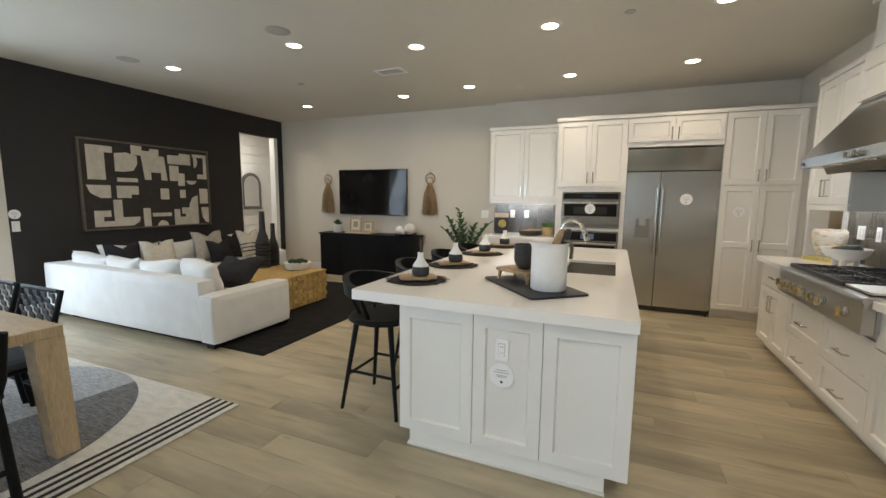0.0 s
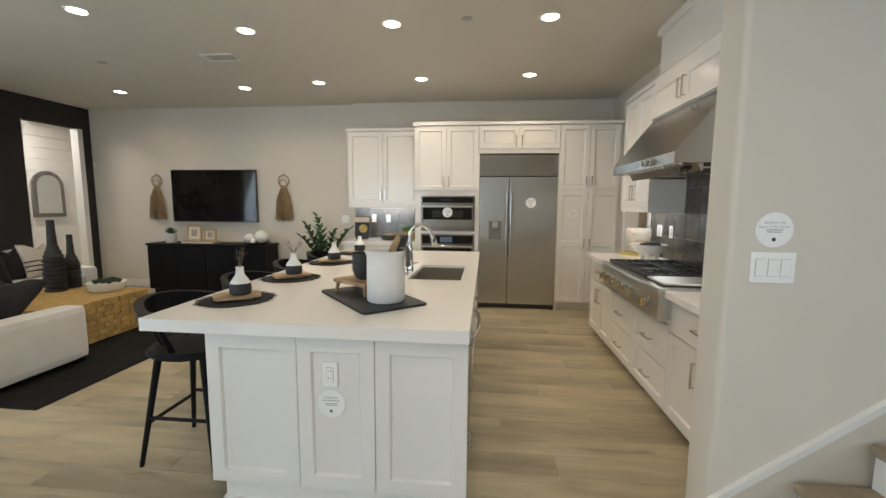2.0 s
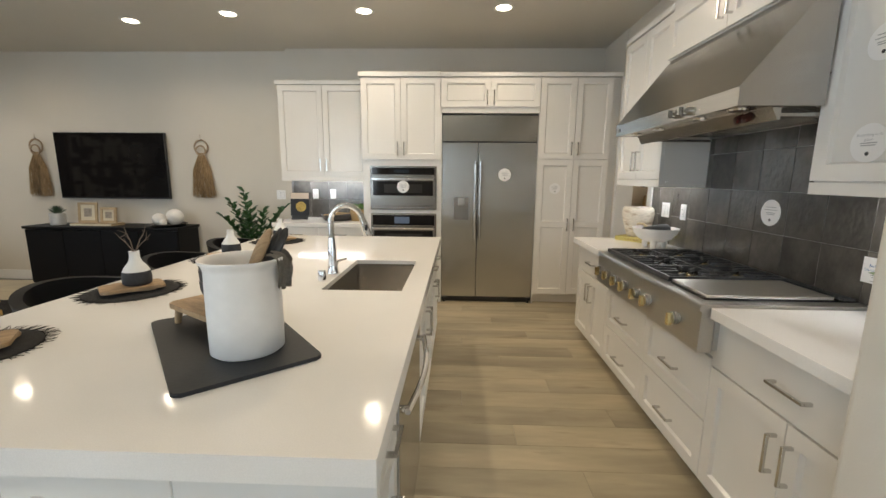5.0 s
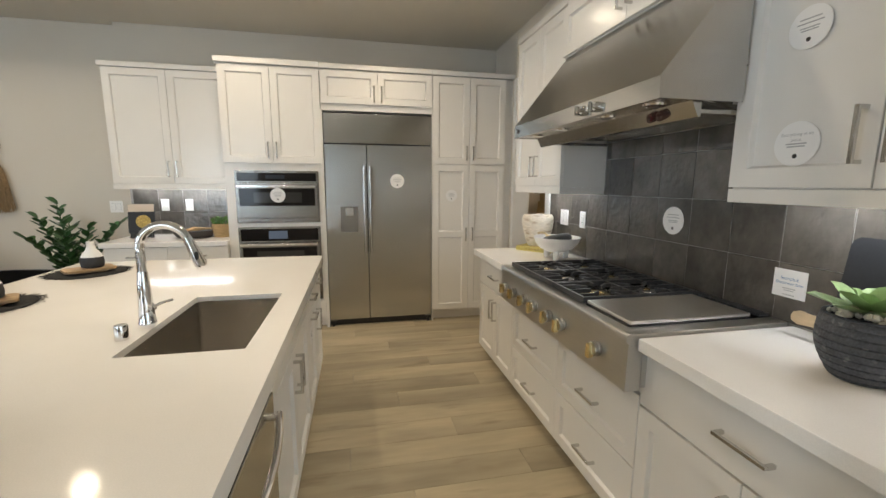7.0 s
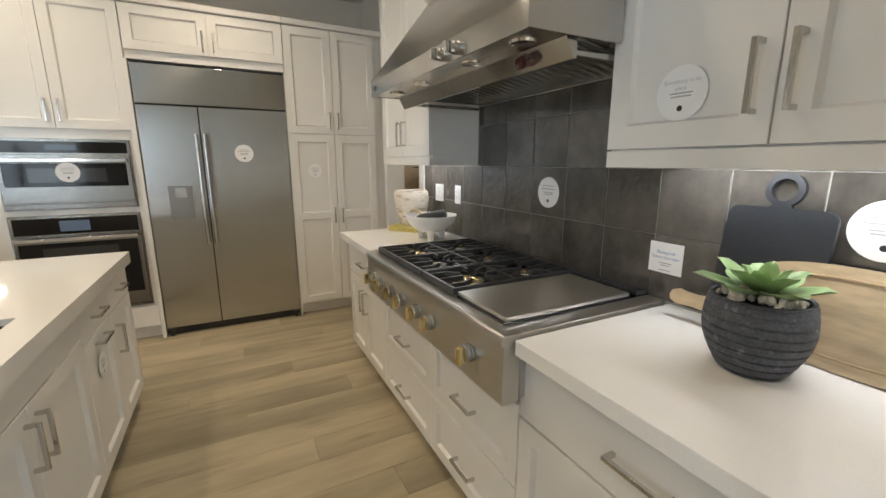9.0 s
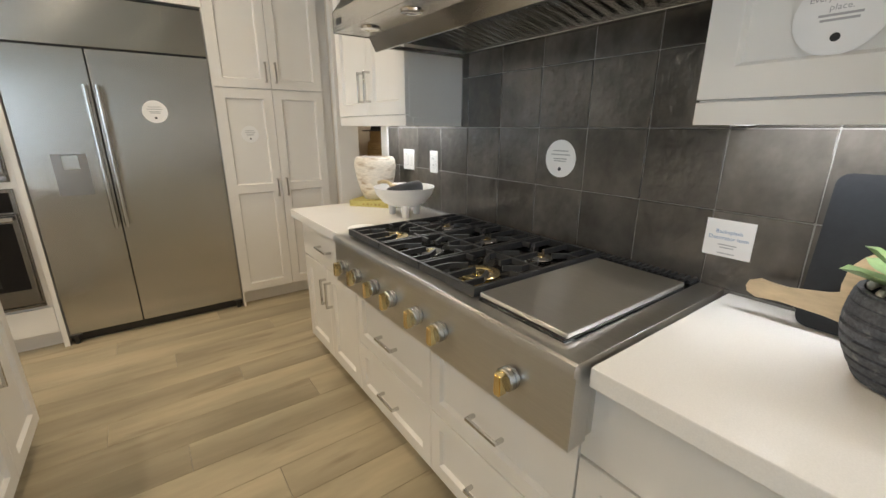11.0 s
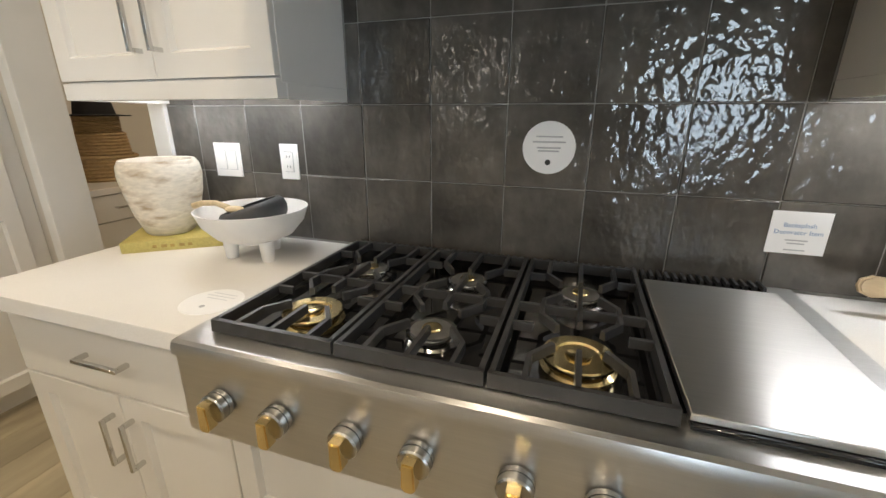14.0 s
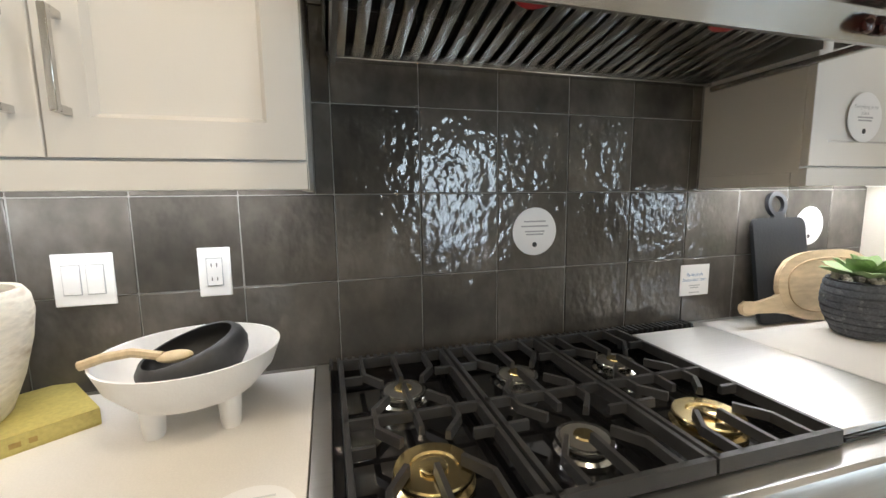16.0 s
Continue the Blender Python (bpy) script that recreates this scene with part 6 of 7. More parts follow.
def photo_frame(x, w, h, books):
    z = 0.80
    for k in range(books):
        b = thing("book", (x, 3.33, z), "pale hardback book lying on the console", "book")
        part("cover", boxes((x - w * 0.62, x + w * 0.62, 3.22, 3.44, z, z + 0.03), bevel=0.002), M_LTWOOD, b)
        part("pages", boxes((x - w * 0.6, x + w * 0.6, 3.2185, 3.2199, z + 0.005, z + 0.025)), M_PAPER, b)
        z += 0.0302
    t = local_thing("picture_frame", "light wood picture frame with a pale mat", "picture frame")
    part("frame", boxes((-w / 2, w / 2, -0.01, 0.012, 0, 0.03), (-w / 2, w / 2, -0.01, 0.012, h - 0.03, h), (-w / 2, -w / 2 + 0.03, -0.01, 0.012, 0.03, h - 0.03), (w / 2 - 0.03, w / 2, -0.01, 0.012, 0.03, h - 0.03), bevel=0.002), M_LTWOOD, t)
    part("mat_board", boxes((-w / 2 + 0.03, w / 2 - 0.03, 0.0, 0.006, 0.03, h - 0.03)), M_PAPER, t)
    part("print", boxes((-w / 5, w / 5, -0.0018, -0.0005, h * 0.3, h * 0.7)), mat("faded_print", (0.34, 0.30, 0.25), 0.6, vary=0.3, scale=30), t, "small faded abstract print")
    part("strut", boxes((-0.02, 0.02, 0.0125, 0.06, 0.0, 0.008)), M_LTWOOD, t)
    t.matrix_basis = pose(x, 3.33, z, -6, 0, 4)


photo_frame(-6.47, 0.24, 0.26, 1)
photo_frame(-6.20, 0.20, 0.20, 1)
ty = thing("tray", (-5.42, 3.34, 0.80), "dark shallow wooden tray holding white spheres", "tray")
part("dish", lathe(bmesh.new(), [(0, 0), (0.15, 0), (0.21, 0.03), (0.205, 0.036), (0.15, 0.012), (0, 0.01)], (-5.42, 3.34, 0.80), 40), M_DARKW, ty, "", 60)
for dx, dy, r in ((-0.11, -0.02, 0.075), (0.07, 0.03, 0.10), (0.0, -0.10, 0.045)):
    bm = bmesh.new()
    bmesh.ops.create_uvsphere(bm, u_segments=32, v_segments=20, radius=r, matrix=Matrix.Translation((-5.42 + dx, 3.34 + dy, 0.812 + r)))
    for v in bm.verts:
        q = v.co - Vector((-5.42 + dx, 3.34 + dy, 0.812 + r))
        v.co += q * (0.05 * noise.noise(q * 30))
    solid("decorative_ball", bm, M_MATTEW, "white textured decorative ball in tray", "ornament", "ornaments in the tray", angle=80)
fN = on("S", N_TV)
outlet(fN, -4.05, 1.2, gang=2, kind="switch", label="white double switch on the television wall")
solid("wall_sensor", boxes((-8.40, -8.36, 3.575, 3.599, 2.03, 2.09), bevel=0.006, seg=2), M_WHITEPL, "small white sensor high on the wall", "sensor")

# corner plant
M_ZZ = mat("zz_leaf", (0.035, 0.10, 0.03), 0.32, vary=0.35, scale=25, spec=0.6)
zx, zy = -4.28, 3.27
zz = thing("floor_plant", (zx, zy, 0), "tall green leafy plant in a dark floor pot", "potted plant")
part("pot", lathe(bmesh.new(), [(0, 0), (0.14, 0), (0.15, 0.01), (0.19, 0.42), (0.175, 0.42), (0.165, 0.36), (0, 0.36)], (zx, zy, 0), 36), M_CHAR, zz, "", 60)
rnd = random.Random(11)
for a, tilt, hgt in ((3.0, 0.36, 0.78), (2.9, 0.10, 0.88), (0.1, 0.50, 0.74), (-0.3, 0.22, 0.66), (3.5, 0.50, 0.62), (4.7, 0.2, 0.60), (2.2, 0.22, 0.70)):
    pts = [Vector((zx + 0.03 * math.cos(a), zy + 0.03 * math.sin(a), 0.36))]
    for i in range(1, 9):
        t = i / 8
        pts.append(Vector((zx + (0.03 + hgt * math.sin(tilt) * t ** 1.5) * math.cos(a), min(zy + (0.03 + hgt * math.sin(tilt) * t ** 1.5) * math.sin(a), 3.52), 0.36 + hgt * t * math.cos(tilt * t * 0.8))))
    part("stem", tube(bmesh.new(), pts, 0.011, 7, 0.004), M_ZZ, zz)
    bm = bmesh.new()
    for i in range(2, 9):
        for s in (-1, 1):
            leaf(bm, pts[i], a + s * (1.0 if i < 8 else 0.25), 0.6, rnd.uniform(0.13, 0.155) * (1.25 - 0.06 * i), 0.058, 0.002, 0.1, 5)
            leaf(bm, (pts[i] + pts[i - 1]) / 2, a + s * 1.7, 0.5, rnd.uniform(0.12, 0.15) * (1.25 - 0.06 * i), 0.058, 0.002, 0.1, 5)
    part("leaves", bm, M_ZZ, zz, "", 80)

# ---- living room ----
M_SHAG = mat("black_shag", (0.005, 0.0045, 0.0045), 1.0, vary=0.4, scale=12, fine=0.5, fine_scale=180, bump=0.01, bump_scale=150)
bm = bmesh.new()
nx, ny = 90, 90
gv = [[bm.verts.new((-8.0 + 3.08 * i / nx, -0.36 + 3.0 * j / ny, 0.012 + (0.014 * noise.noise((i * 0.7, j * 0.7, 0)) if 0 < i < nx and 0 < j < ny else -0.011))) for i in range(nx + 1)] for j in range(ny + 1)]
for j in range(ny):
    for i in range(nx):
        bm.faces.new((gv[j][i], gv[j][i + 1], gv[j + 1][i + 1], gv[j + 1][i]))
solid("area_rug", bm, M_SHAG, "black shag area rug under the sofa", "rug", angle=80)
M_SOFA = mat("white_linen", (0.74, 0.73, 0.71), 0.9, vary=0.05, scale=5, fine=0.06, fine_scale=500, bump=0.0012, bump_scale=420)


def soft(bm, x0, x1, y0, y1, z0, z1, r=0.05, puff=0.02, seed=0, cuts=7):
    """A cushion: a rounded box, swollen in the middle, slightly uneven."""
    t = bmesh.new()
    box(t, -0.5, 0.5, -0.5, 0.5, -0.5, 0.5)
    bmesh.ops.subdivide_edges(t, edges=t.edges[:], cuts=cuts, use_grid_fill=True)
    c = Vector(((x0 + x1) / 2, (y0 + y1) / 2, (z0 + z1) / 2))
    s = Vector((x1 - x0, y1 - y0, z1 - z0))
    for v in t.verts:
        p = Vector([v.co[i] * s[i] for i in range(3)])
        core = Vector([max(-s[i] / 2 + r, min(s[i] / 2 - r, p[i])) for i in range(3)])
        d = p - core
        if d.length > 1e-6:
            p = core + d.normalized() * min(d.length, r)
        e = [1 - (2 * v.co[i]) ** 2 for i in range(3)]
        k = puff * (e[0] * e[1] + e[1] * e[2] + e[0] * e[2]) * (0.8 + 0.4 * noise.noise(p * 4 + Vector((seed, 0, 0))))
        p += Vector([math.copysign(k, v.co[i]) if abs(v.co[i]) > 0.49 else 0 for i in range(3)])
        v.co = p + c
    me = bpy.data.meshes.new("tmp")
    t.to_mesh(me)
    t.free()
    bm.from_mesh(me)
    bpy.data.meshes.remove(me)
    return bm


sf = thing("sectional_sofa", (-6.8, 0.3, 0), "white upholstered L-shaped sectional sofa", "sofa")
part("base", soft(bmesh.new(), -8.2, -5.6, -0.44, 0.44, 0.07, 0.30, 0.02, 0.002), M_SOFA, sf, "", 50)
part("base", soft(bmesh.new(), -8.2, -7.32, 0.445, 2.3, 0.07, 0.30, 0.02, 0.002), M_SOFA, sf, "", 50)
part("back", soft(bmesh.new(), -8.25, -5.585, -0.475, -0.27, 0.065, 0.655, 0.03, 0.006), M_SOFA, sf, "", 50)
part("back", soft(bmesh.new(), -8.26, -8.05, -0.265, 2.3, 0.065, 0.655, 0.03, 0.006), M_SOFA, sf, "", 50)
part("arm", soft(bmesh.new(), -5.583, -5.375, -0.485, 0.48, 0.065, 0.535, 0.03, 0.006), M_SOFA, sf, "", 50)
part("arm", soft(bmesh.new(), -8.26, -7.35, 2.303, 2.50, 0.065, 0.535, 0.03, 0.006), M_SOFA, sf, "", 50)
for x0, x1 in ((-8.0, -7.2), (-7.195, -6.395), (-6.39, -5.59)):
    part("seat_cushion", soft(bmesh.new(), x0, x1, -0.26, 0.45, 0.302, 0.45, 0.045, 0.018, x0), M_SOFA, sf, "", 60)
for y0, y1 in ((0.46, 1.37), (1.375, 2.295)):
    part("seat_cushion", soft(bmesh.new(), -8.04, -7.33, y0, y1, 0.302, 0.45, 0.045, 0.018, y0), M_SOFA, sf, "", 60)
BACKS = [(-7.72, -0.16, 0.66, 0.36, 4, 180), (-7.10, -0.16, 0.64, 0.36, -3, 180), (-6.48, -0.15, 0.64, 0.37, 5, 180), (-5.92, -0.13, 0.60, 0.40, -9, 180),
         (-7.95, 0.36, 0.76, 0.40, 90, 0), (-7.95, 1.12, 0.76, 0.40, 93, 0), (-7.95, 1.88, 0.76, 0.40, 88, 0)]
for x, y in ((-5.46, -0.42), (-8.15, -0.42), (-5.46, 0.42), (-8.15, 2.42), (-7.42, 2.42)):
    part("leg", boxes((x - 0.05, x + 0.05, y - 0.05, y + 0.05, 0.024, 0.069), bevel=0.003), M_STOOL, sf, "dark block leg")

M_PBLK = mat("black_cushion_cloth", (0.016, 0.015, 0.018), 0.95, vary=0.2, scale=30, fine=0.2, fine_scale=300, bump=0.0015, bump_scale=300)
M_PTAUPE = mat("taupe_cushion_cloth", (0.42, 0.38, 0.32), 0.95, vary=0.12, scale=30, fine=0.2, fine_scale=300, bump=0.0015, bump_scale=300)
M_PCREAM = mat("cream_cushion_cloth", (0.64, 0.59, 0.50), 0.95, vary=0.1, scale=30, fine=0.15, fine_scale=300, bump=0.0015, bump_scale=300)


def pillow_mesh(w, h, th, notch=0.0, slump=0.0, seed=0, n=16):
    """A stuffed cushion standing in x, z: thin seams, pinched corners, an uneven swell and a chopped top."""
    bm = bmesh.new()
    for side in (-1, 1):
        g = []
        for j in range(n + 1):
            rowv = []
            for i in range(n + 1):
                u, v = 2 * i / n - 1, 2 * j / n - 1
                e = max(0.0, (1 - u * u) * (1 - v * v)) ** 0.40
                e *= 1 + 0.18 * noise.noise((u * 1.7 + seed, v * 1.7, side))
                top = (v + 1) / 2
                drop = notch * max(0, 1 - abs(u) * 1.9) ** 1.2 * max(0, (v - 0.0)) ** 2 + slump * top * (0.5 + 0.5 * math.sin(2.2 * u + seed))
                rowv.append(bm.verts.new((w / 2 * u * (1 - 0.08 * (1 - v * v)), side * th / 2 * e + notch * 0.12 * max(0, v), h / 2 * (v * (1 - 0.07 * (1 - u * u)) + 1) - drop)))
            g.append(rowv)
        for j in range(n):
            for i in range(n):
                bm.faces.new((g[j][i], g[j][i + 1], g[j + 1][i + 1], g[j + 1][i]))
    bmesh.ops.remove_doubles(bm, verts=bm.verts, dist=0.0005)
    return bm


def throw_pillow(x, y, z, size, turn, tip, material, label, seed, stripes=False):
    p = local_thing("throw_pillow", label, "pillow", "throw pillows on the sofa")
    bm = pillow_mesh(size, size, size * 0.34, size * 0.17, 0.0, seed)
    part("cushion", bm, material, p, "", 80)
    if stripes:
        for k in range(3):
            b2 = bmesh.new()
            pts = [(size / 2 * u * 0.9, -size * 0.16 * max(0.0, (1 - u * u) * (1 - (2 * (0.2 + 0.13 * k) - 1) ** 2)) ** 0.42 - 0.003, size * (0.2 + 0.13 * k)) for u in [i / 8 - 1 for i in range(17)]]
            tube(b2, pts, 0.011, 5)
            part("stripe", b2, M_PBLK, p, "woven black stripe")
    p.matrix_basis = pose(x, y, z, tip, 0, turn)


for k, (x, y, w, h, turn, flip) in enumerate(BACKS):
    bm = posed(pillow_mesh(w, h, 0.24, 0.0, 0.05, k * 1.7), pose(x, y, 0.44, 14 if flip else -14, 0, turn))
    part("back_cushion", bm, M_SOFA, sf, "", 80)
throw_pillow(-7.78, 0.16, 0.46, 0.40, 75, -18, M_PBLK, "black square throw pillow on the sofa", 1)
throw_pillow(-7.62, 0.52, 0.46, 0.42, 80, -20, M_PCREAM, "cream patterned throw pillow on the sofa", 2)
throw_pillow(-7.70, 1.32, 0.46, 0.48, 84, -16, M_PTAUPE, "taupe square throw pillow on the sofa", 3)
throw_pillow(-7.52, 1.36, 0.46, 0.36, 78, -24, M_PBLK, "black throw pillow with pale piping", 4)
throw_pillow(-7.62, 2.02, 0.46, 0.46, 92, -16, M_PCREAM, "cream throw pillow with black woven stripes", 5, True)
throw_pillow(-7.68, 1.74, 0.46, 0.44, 88, -20, M_PBLK, "black square throw pillow on the sofa", 6)
throw_pillow(-5.90, 0.05, 0.46, 0.52, 15, -55, M_PBLK, "large black throw pillow leaning on arm", 7)

# woven coffee table
M_WOVEN = mat("woven_water_hyacinth", (0.46, 0.30, 0.10), 0.75, vary=0.25, scale=30, fine=0.3, fine_scale=160, bump=0.003, bump_scale=120, per_piece=0.22)
ct = thing("coffee_table", (-6.3, 1.05, 0), "block coffee table of woven golden fibre", "table")
part("core", boxes((-6.88, -5.765, 0.515, 1.585, 0.024, 0.432)), M_WOVEN, ct)
wm = {}
for axis in "xy":
    bm = bmesh.new()
    box(bm, -0.046, 0.046, -0.007, 0.007, -0.027, 0.027, 0.006, 2) if axis == "y" else box(bm, -0.007, 0.007, -0.046, 0.046, -0.027, 0.027, 0.006, 2)
    finish(bm)
    wm[axis] = bpy.data.meshes.new("strand")
    bm.to_mesh(wm[axis])
    bm.free()
    wm[axis].materials.append(M_WOVEN)
for rowk in range(7):
    z = 0.056 + 0.058 * rowk
    for k in range(11):
        o = new("strand", wm["x"])
        o.parent, o.location = ct, Vector((-5.761 + (0.003 if (k + rowk) % 2 else -0.003), 0.565 + 0.0965 * k + (0.02 if rowk % 2 else 0), z)) - Vector(BASE[ct.name])
        o = new("strand", wm["y"])
        o.parent, o.location = ct, Vector((-6.83 + 0.0975 * k + (0.02 if rowk % 2 else 0), 0.511 + (0.003 if (k + rowk) % 2 else -0.003), z)) - Vector(BASE[ct.name])
part("top", boxes((-6.89, -5.755, 0.505, 1.595, 0.4325, 0.446), bevel=0.005), M_WOVEN, ct)
M_BOTTLE = mat("black_carved_wood", (0.02, 0.019, 0.019), 0.55, vary=0.2, scale=20, fine=0.2, fine_scale=100)


def carved_bottle(x, y, h, r, label):
    prof = [(0, 0), (r * 0.9, 0)]
    body = h * 0.6
    for k in range(11):
        z = body * k / 10
        env_r = r * (1 - 0.12 * abs(k / 10 - 0.4)) if k < 8 else r * (1 - 0.16 * (k - 7))
        prof += [(env_r, z + 0.004), (env_r, z + body * 0.045), (env_r * 0.84, z + body * 0.07)]
    prof += [(r * 0.42, body * 1.12), (r * 0.36, h * 0.85), (r * 0.34, h), (r * 0.26, h), (0, h * 0.97)]
    solid("bottle_vase", lathe(bmesh.new(), prof, (x, y, 0.4462), 28), M_BOTTLE, label, "vase", angle=50)


carved_bottle(-6.63, 1.30, 0.80, 0.105, "tall black carved bottle vase on coffee table")
carved_bottle(-6.66, 1.52, 0.62, 0.085, "shorter black carved bottle vase on coffee table")
pb = thing("planter_bowl", (-6.10, 1.40, 0.4462), "low white bowl planted with green succulents", "potted plant")
part("bowl", lathe(bmesh.new(), [(0, 0), (0.14, 0), (0.17, 0.02), (0.185, 0.10), (0.175, 0.10), (0.16, 0.08), (0, 0.08)], (-6.10, 1.40, 0.4462), 40), M_WHITEC, pb, "", 60)
for k in range(9):
    a, r = 2.4 * k, 0.04 * math.sqrt(k)
    bm = bmesh.new()
    for q in range(12):
        leaf(bm, (-6.10 + r * math.cos(a), 1.40 + r * math.sin(a), 0.535), 2.4 * q, 0.3 + 0.07 * q, 0.06, 0.024, 0.003, 0.2, 3)
    part("rosette", bm, M_DKLEAF, pb, "small green succulent rosette", 80)

# wall art
M_CANVAS = mat("dark_canvas", (0.040, 0.034, 0.029), 0.85, vary=0.15, scale=10, fine=0.12, fine_scale=200, bump=0.0005, bump_scale=300)
M_CREAM = mat("cream_paint", (0.58, 0.53, 0.45), 0.8, vary=0.12, scale=8, fine=0.08, fine_scale=60, bump=0.0006, bump_scale=150)
art = thing("wall_art", (W_X + 0.02, 0.97, 0.98), "large abstract art of cream shapes on dark canvas", "art")
AY0, AY1, AZ0, AZ1 = 0.045, 1.87, 0.975, 2.195
fA = on("E", W_X)
M_FRAME = mat("bronze_frame", (0.16, 0.13, 0.10), 0.45, 0.4, vary=0.15, scale=20)
bm = bmesh.new()
for r in ((AY0, AY1, AZ0, AZ0 + 0.025), (AY0, AY1, AZ1 - 0.025, AZ1), (AY0, AY0 + 0.025, AZ0 + 0.025, AZ1 - 0.025), (AY1 - 0.025, AY1, AZ0 + 0.025, AZ1 - 0.025)):
    fbox(bm, fA, *r, 0.001, 0.045, 0.002)
part("frame", bm, M_FRAME, art)
part("canvas", (lambda b: fbox(b, fA, AY0 + 0.025, AY1 - 0.025, AZ0 + 0.025, AZ1 - 0.025, 0.001, 0.03))(bmesh.new()), M_CANVAS, art)


def shape(*pts):
    bm = bmesh.new()
    prism(bm, [(AY0 + (AY1 - AY0) * u, AZ1 - (AZ1 - AZ0) * v) for u, v in pts], "x", W_X + 0.0302, W_X + 0.0335)
    part("cream_shape", bm, M_CREAM, art)


def rect(a, b, c, d):
    shape((a, c), (b, c), (b, d), (a, d))


def quarter(cx, cy, rx, ry, a0, a1, n=8):
    shape((cx, cy), *[(cx + rx * math.cos(radians(a0 + (a1 - a0) * k / n)), cy + ry * math.sin(radians(a0 + (a1 - a0) * k / n))) for k in range(n + 1)])


shape((0.05, 0.07), (0.22, 0.07), (0.22, 0.14), (0.165, 0.14), (0.165, 0.44), (0.05, 0.44))
shape((0.23, 0.14), (0.31, 0.12), (0.39, 0.15), (0.39, 0.24), (0.36, 0.32), (0.30, 0.34), (0.23, 0.34))
shape((0.35, 0.03), (0.43, 0.03), (0.43, 0.08), (0.49, 0.08), (0.49, 0.05), (0.56, 0.05), (0.56, 0.13), (0.60, 0.13), (0.62, 0.42), (0.57, 0.42), (0.57, 0.33), (0.49, 0.33), (0.49, 0.42), (0.44, 0.42), (0.42, 0.14), (0.35, 0.14))
shape((0.63, 0.10), (0.73, 0.10), (0.73, 0.07), (0.83, 0.07), (0.83, 0.21), (0.63, 0.21))
quarter(0.86, 0.16, 0.035, 0.08, -90, 90)
shape((0.85, 0.06), (0.98, 0.06), (0.98, 0.38), (0.89, 0.38), (0.89, 0.32), (0.95, 0.32), (0.95, 0.10), (0.85, 0.10))
rect(0.24, 0.385, 0.41, 0.455)
shape((0.64, 0.23), (0.72, 0.23), (0.72, 0.32), (0.77, 0.32), (0.77, 0.48), (0.71, 0.48), (0.71, 0.42), (0.64, 0.42))
quarter(0.83, 0.41, 0.045, 0.05, 0, 180)
shape((0.035, 0.50), (0.19, 0.50), (0.19, 0.64), (0.12, 0.64), (0.06, 0.59))
shape((0.23, 0.50), (0.385, 0.50), (0.385, 0.60), (0.33, 0.60), (0.33, 0.64), (0.23, 0.64))
rect(0.555, 0.625, 0.52, 0.655)
rect(0.72, 0.77, 0.53, 0.635)
rect(0.90, 0.98, 0.51, 0.71)
shape((0.20, 0.66), (0.26, 0.66), (0.26, 0.86), (0.385, 0.86), (0.375, 0.92), (0.33, 0.96), (0.07, 0.96), (0.07, 0.78), (0.18, 0.78), (0.18, 0.85), (0.13, 0.85), (0.13, 0.90), (0.20, 0.90))
rect(0.41, 0.465, 0.76, 0.985)
rect(0.48, 0.635, 0.82, 0.865)
quarter(0.56, 0.985, 0.045, 0.07, 180, 360)
shape((0.66, 0.78), (0.71, 0.78), (0.71, 0.88), (0.76, 0.88), (0.76, 0.84), (0.73, 0.84), (0.73, 0.76), (0.80, 0.76), (0.80, 0.72), (0.83, 0.63), (0.88, 0.60), (0.88, 0.98), (0.66, 0.98))
shape((0.91, 0.76), (0.98, 0.76), (0.98, 0.97), (0.95, 0.96), (0.92, 0.90))
fD = on("E", W_X)
disc_on(fD, -0.60, 1.22, 0.055, label="round white sticker beside the patio door")
outlet(fD, -0.60, 1.08, gang=1, kind="switch", label="white switch beside the patio door")

# ---- dining area ----
M_RUGC = mat("cream_wool", (0.70, 0.67, 0.61), 0.98, vary=0.10, scale=9, fine=0.22, fine_scale=140, bump=0.003, bump_scale=220, stretch=(1, 3, 1))
M_RUGG = mat("grey_wool", (0.20, 0.195, 0.195), 0.98, vary=0.25, scale=10, fine=0.5, fine_scale=30, bump=0.004, bump_scale=160, stretch=(1, 8, 1))
M_RUGL = mat("pale_grey_wool", (0.46, 0.47, 0.48), 0.98, vary=0.18, scale=10, fine=0.4, fine_scale=30, bump=0.004, bump_scale=160, stretch=(1, 8, 1))
M_RUGK = mat("black_wool_stripe", (0.035, 0.033, 0.034), 0.98, vary=0.2, scale=40, fine=0.2, fine_scale=200)
dr_ = thing("dining_rug", (-5.9, -2.4, 0), "cream wool rug with grey circle and black stripes", "rug")
part("field", boxes((-7.6, -4.37, -3.75, -1.095, 0.0005, 0.010), bevel=0.003), M_RUGC, dr_)
RCX, RCY, RR = -5.74, -2.16, 1.05


def cap(a0, a1, z, material, name):
    bm = bmesh.new()
    prism(bm, [(RCX + RR * math.cos(radians(a0 + (a1 - a0) * k / 40)), RCY + RR * math.sin(radians(a0 + (a1 - a0) * k / 40))) for k in range(41)], "z", 0.0102, z)
    part(name, bm, material, dr_)


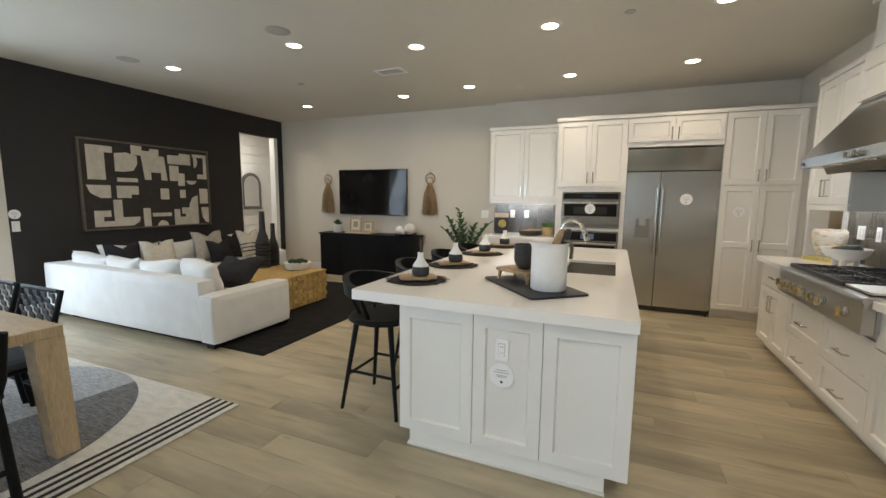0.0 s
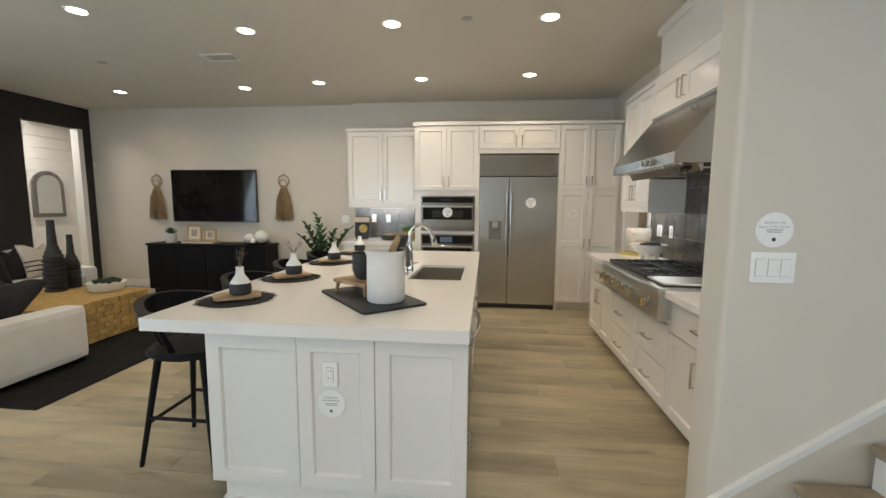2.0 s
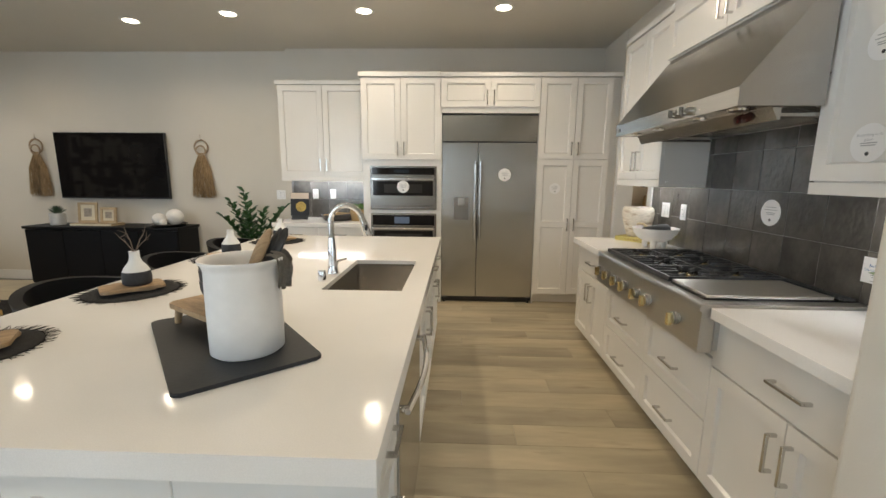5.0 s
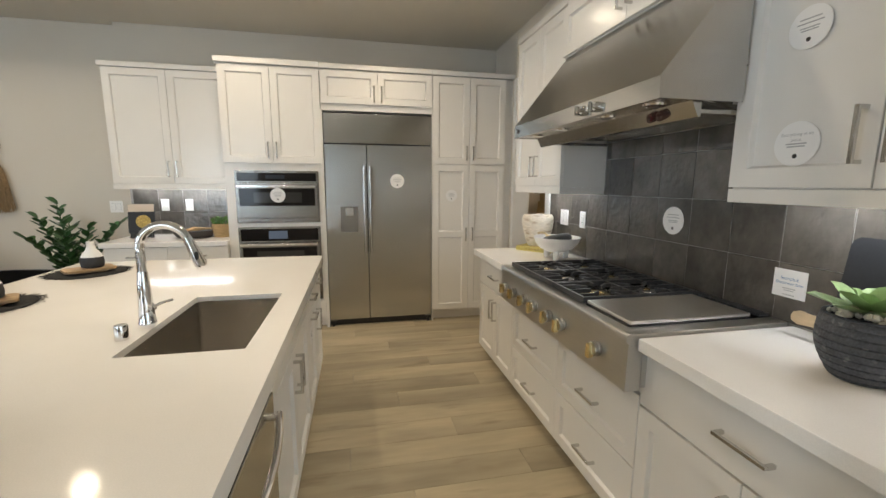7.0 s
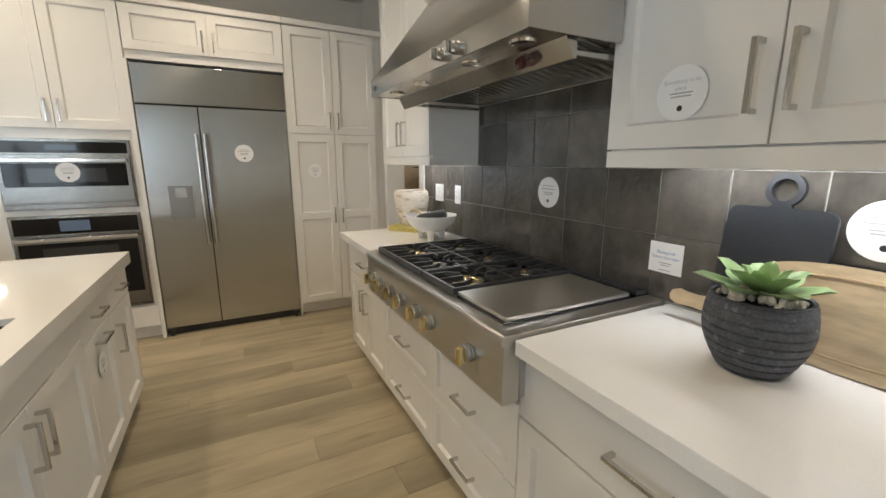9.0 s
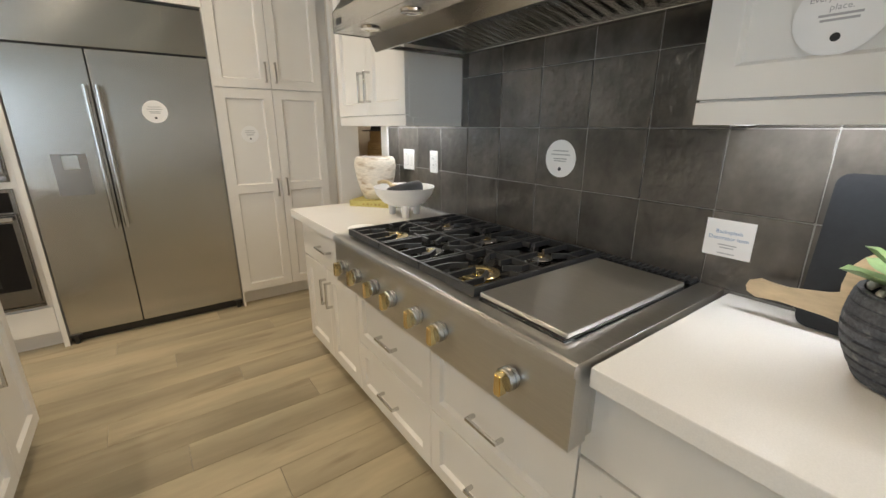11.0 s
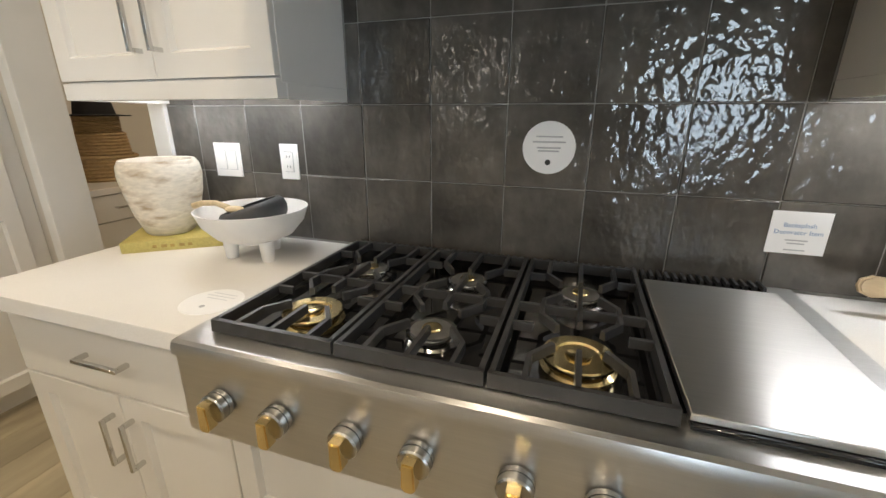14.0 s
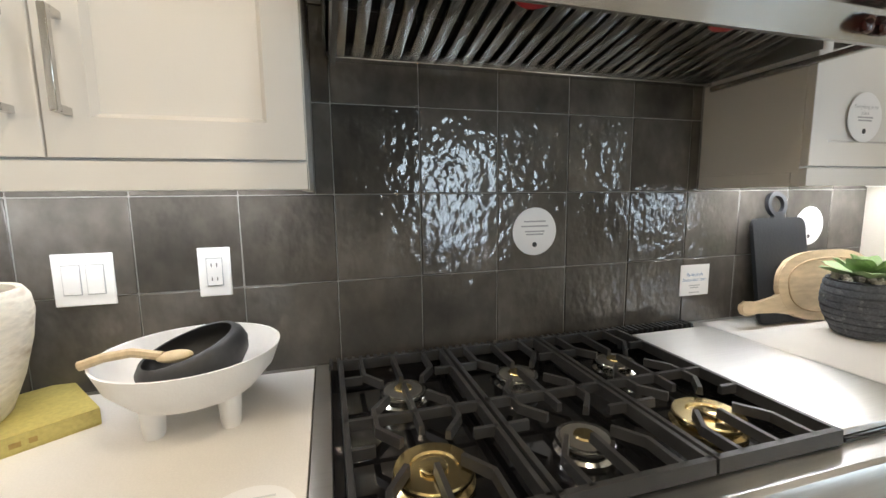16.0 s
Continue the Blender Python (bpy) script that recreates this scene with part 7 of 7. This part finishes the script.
cap(71, 276, 0.0135, M_RUGL, "pale_half")
cap(-84, 71, 0.0135, M_RUGG, "grey_half")
for k in range(4):
    x = -4.42 - 0.06 * k
    part("stripe", boxes((x - 0.013, x + 0.013, -3.74, -1.10, 0.0102, 0.0122)), M_RUGK, dr_)
M_OAK = mat("honey_oak", (0.50, 0.385, 0.245), 0.42, vary=0.12, scale=3, fine=0.15, fine_scale=18, stretch=(1, 7, 1), bump=0.0003, bump_scale=40)
dt = thing("dining_table", (-5.7, -2.45, 0.0135), "solid honey oak dining table with thick tapered legs", "table")
part("tabletop", boxes((-6.85, -4.745, -2.92, -1.855, 0.695, 0.755), bevel=0.004), M_OAK, dt)
for sx in (-1, 1):
    for sy in (-1, 1):
        bm = bmesh.new()
        cx, cy = -5.7975 + sx * 1.0525, -2.3875 + sy * 0.5325
        top = [(cx, cy), (cx - sx * 0.12, cy), (cx - sx * 0.12, cy - sy * 0.13), (cx, cy - sy * 0.13)]
        bot = [(cx - sx * 0.008, cy + sy * 0.025), (cx - sx * 0.108, cy + sy * 0.025), (cx - sx * 0.108, cy - sy * 0.085), (cx - sx * 0.008, cy - sy * 0.085)]
        lo = [bm.verts.new((*p, 0.014)) for p in bot]
        hi = [bm.verts.new((*p, 0.6945)) for p in top]
        bm.faces.new(lo[::-1])
        bm.faces.new(hi)
        for k in range(4):
            bm.faces.new((lo[k], lo[(k + 1) % 4], hi[(k + 1) % 4], hi[k]))
        part("leg", bm, M_OAK, dt)
M_LEATHER = mat("navy_woven_leather", (0.026, 0.036, 0.056), 0.28, vary=0.2, scale=30, fine=0.1, fine_scale=200, per_piece=0.15)


def dining_chair():
    c = local_thing("dining_chair", "black wood dining chair with woven navy leather back", "chair", "dining chairs")
    for sx in (-1, 1):
        part("front_leg", cone(bmesh.new(), (sx * 0.20, -0.20, 0), (sx * 0.19, -0.19, 0.44), 0.014, 0.02, 12), M_STOOL, c)
        bm = bmesh.new()
        tube(bm, [(sx * 0.21, 0.27, 0), (sx * 0.205, 0.21, 0.42), (sx * 0.215, 0.24, 0.62), (sx * 0.22, 0.295, 0.845)], 0.021, 10, 0.015)
        part("back_post", bm, M_STOOL, c)
        part("side_rail", cone(bmesh.new(), (sx * 0.195, -0.19, 0.40), (sx * 0.205, 0.21, 0.40), 0.016, 0.016, 10), M_STOOL, c)
    for y, z in ((-0.19, 0.40), (0.21, 0.40), (0.235, 0.19)):
        part("cross_rail", cone(bmesh.new(), (-0.2, y, z), (0.2, y, z), 0.014, 0.014, 10), M_STOOL, c)
    part("seat", soft(bmesh.new(), -0.225, 0.225, -0.22, 0.215, 0.412, 0.462, 0.018, 0.008), M_LEATHER, c, "navy leather seat", 60)
    bm = bmesh.new()
    for i in range(8):
        for j in range(8):
            z = 0.56 + 0.0355 * j
            y = 0.235 + (z - 0.58) * 0.19 + (0.006 if (i + j) % 2 else -0.006)
            box(bm, -0.196 + 0.0492 * i, -0.150 + 0.0492 * i, y - 0.005, y + 0.005, z - 0.0175, z + 0.0175, 0.004)
    tagged(part("woven_back", bm, M_LEATHER, c, "woven navy leather backrest"), kind="stuff")
    for z in (0.545, 0.838):
        part("back_rail", cone(bmesh.new(), (-0.215, 0.235 + (z - 0.58) * 0.19, z), (0.215, 0.235 + (z - 0.58) * 0.19, z), 0.014, 0.014, 10), M_STOOL, c)
    return c


ch = dining_chair()
ch.matrix_basis = pose(-5.41, -1.95, 0.0137)
copy_thing(ch, pose(-5.93, -1.95, 0.0137))
copy_thing(ch, pose(-4.72, -2.42, 0.0137, 0, 0, -90))
copy_thing(ch, pose(-5.42, -3.16, 0.0137, 0, 0, 180))
copy_thing(ch, pose(-6.1, -3.16, 0.0137, 0, 0, 180))
# ---- floor planks ----
M_PLANK = mat("oak_vinyl_plank", (0.385, 0.326, 0.222), 0.38, vary=0.28, scale=0.95, fine=0.06, fine_scale=5, stretch=(1, 5, 1), bump=0.0003, bump_scale=30, per_piece=0.11, dirt=((0.20, 0.155, 0.10), 2.0, 0.60), rough_vary=0.06)
PW, PL = 0.19, 1.52


def plank_mesh(w):
    bm = bmesh.new()
    box(bm, -PL / 2 + 0.0008, PL / 2 - 0.0008, -w / 2 + 0.0008, w / 2 - 0.0008, -0.0115, 0.0)
    me = bpy.data.meshes.new("plank")
    bmesh.ops.bevel(bm, geom=[e for e in bm.edges if all(v.co.z > -0.001 for v in e.verts)], offset=0.0008, segments=1, affect="EDGES")
    bm.to_mesh(me)
    bm.free()
    me.materials.append(M_PLANK)
    return me


PLANK = plank_mesh(PW)
rest = bmesh.new()
row = 0
y = -5.5
while y < 3.6:
    x = -8.9 + (row * 0.61) % PL
    while x - PL / 2 < 2.58:
        if -4.6 < x < 0.2 and -3.6 < y < 3.0:
            ob = new("plank", PLANK)
            ob.parent = floor
            ob.location = Vector((x, y, 0)) - Vector(BASE[floor.name])
        else:
            box(rest, max(x - PL / 2 + 0.0008, -8.43), min(x + PL / 2 - 0.0008, 2.6), y - PW / 2 + 0.0008, y + PW / 2 - 0.0008, -0.0115, 0.0)
        x += PL
    y += PW
    row += 1
for i in range(11):
    box(rest, -10.1, -8.43, 1.3 + 0.19 * i * 2, 1.3 + 0.19 * (i * 2 + 1.99), -0.0115, 0.0)
tagged(part("planks", rest, M_PLANK, floor, "oak-look vinyl planks farther off"), kind="stuff")
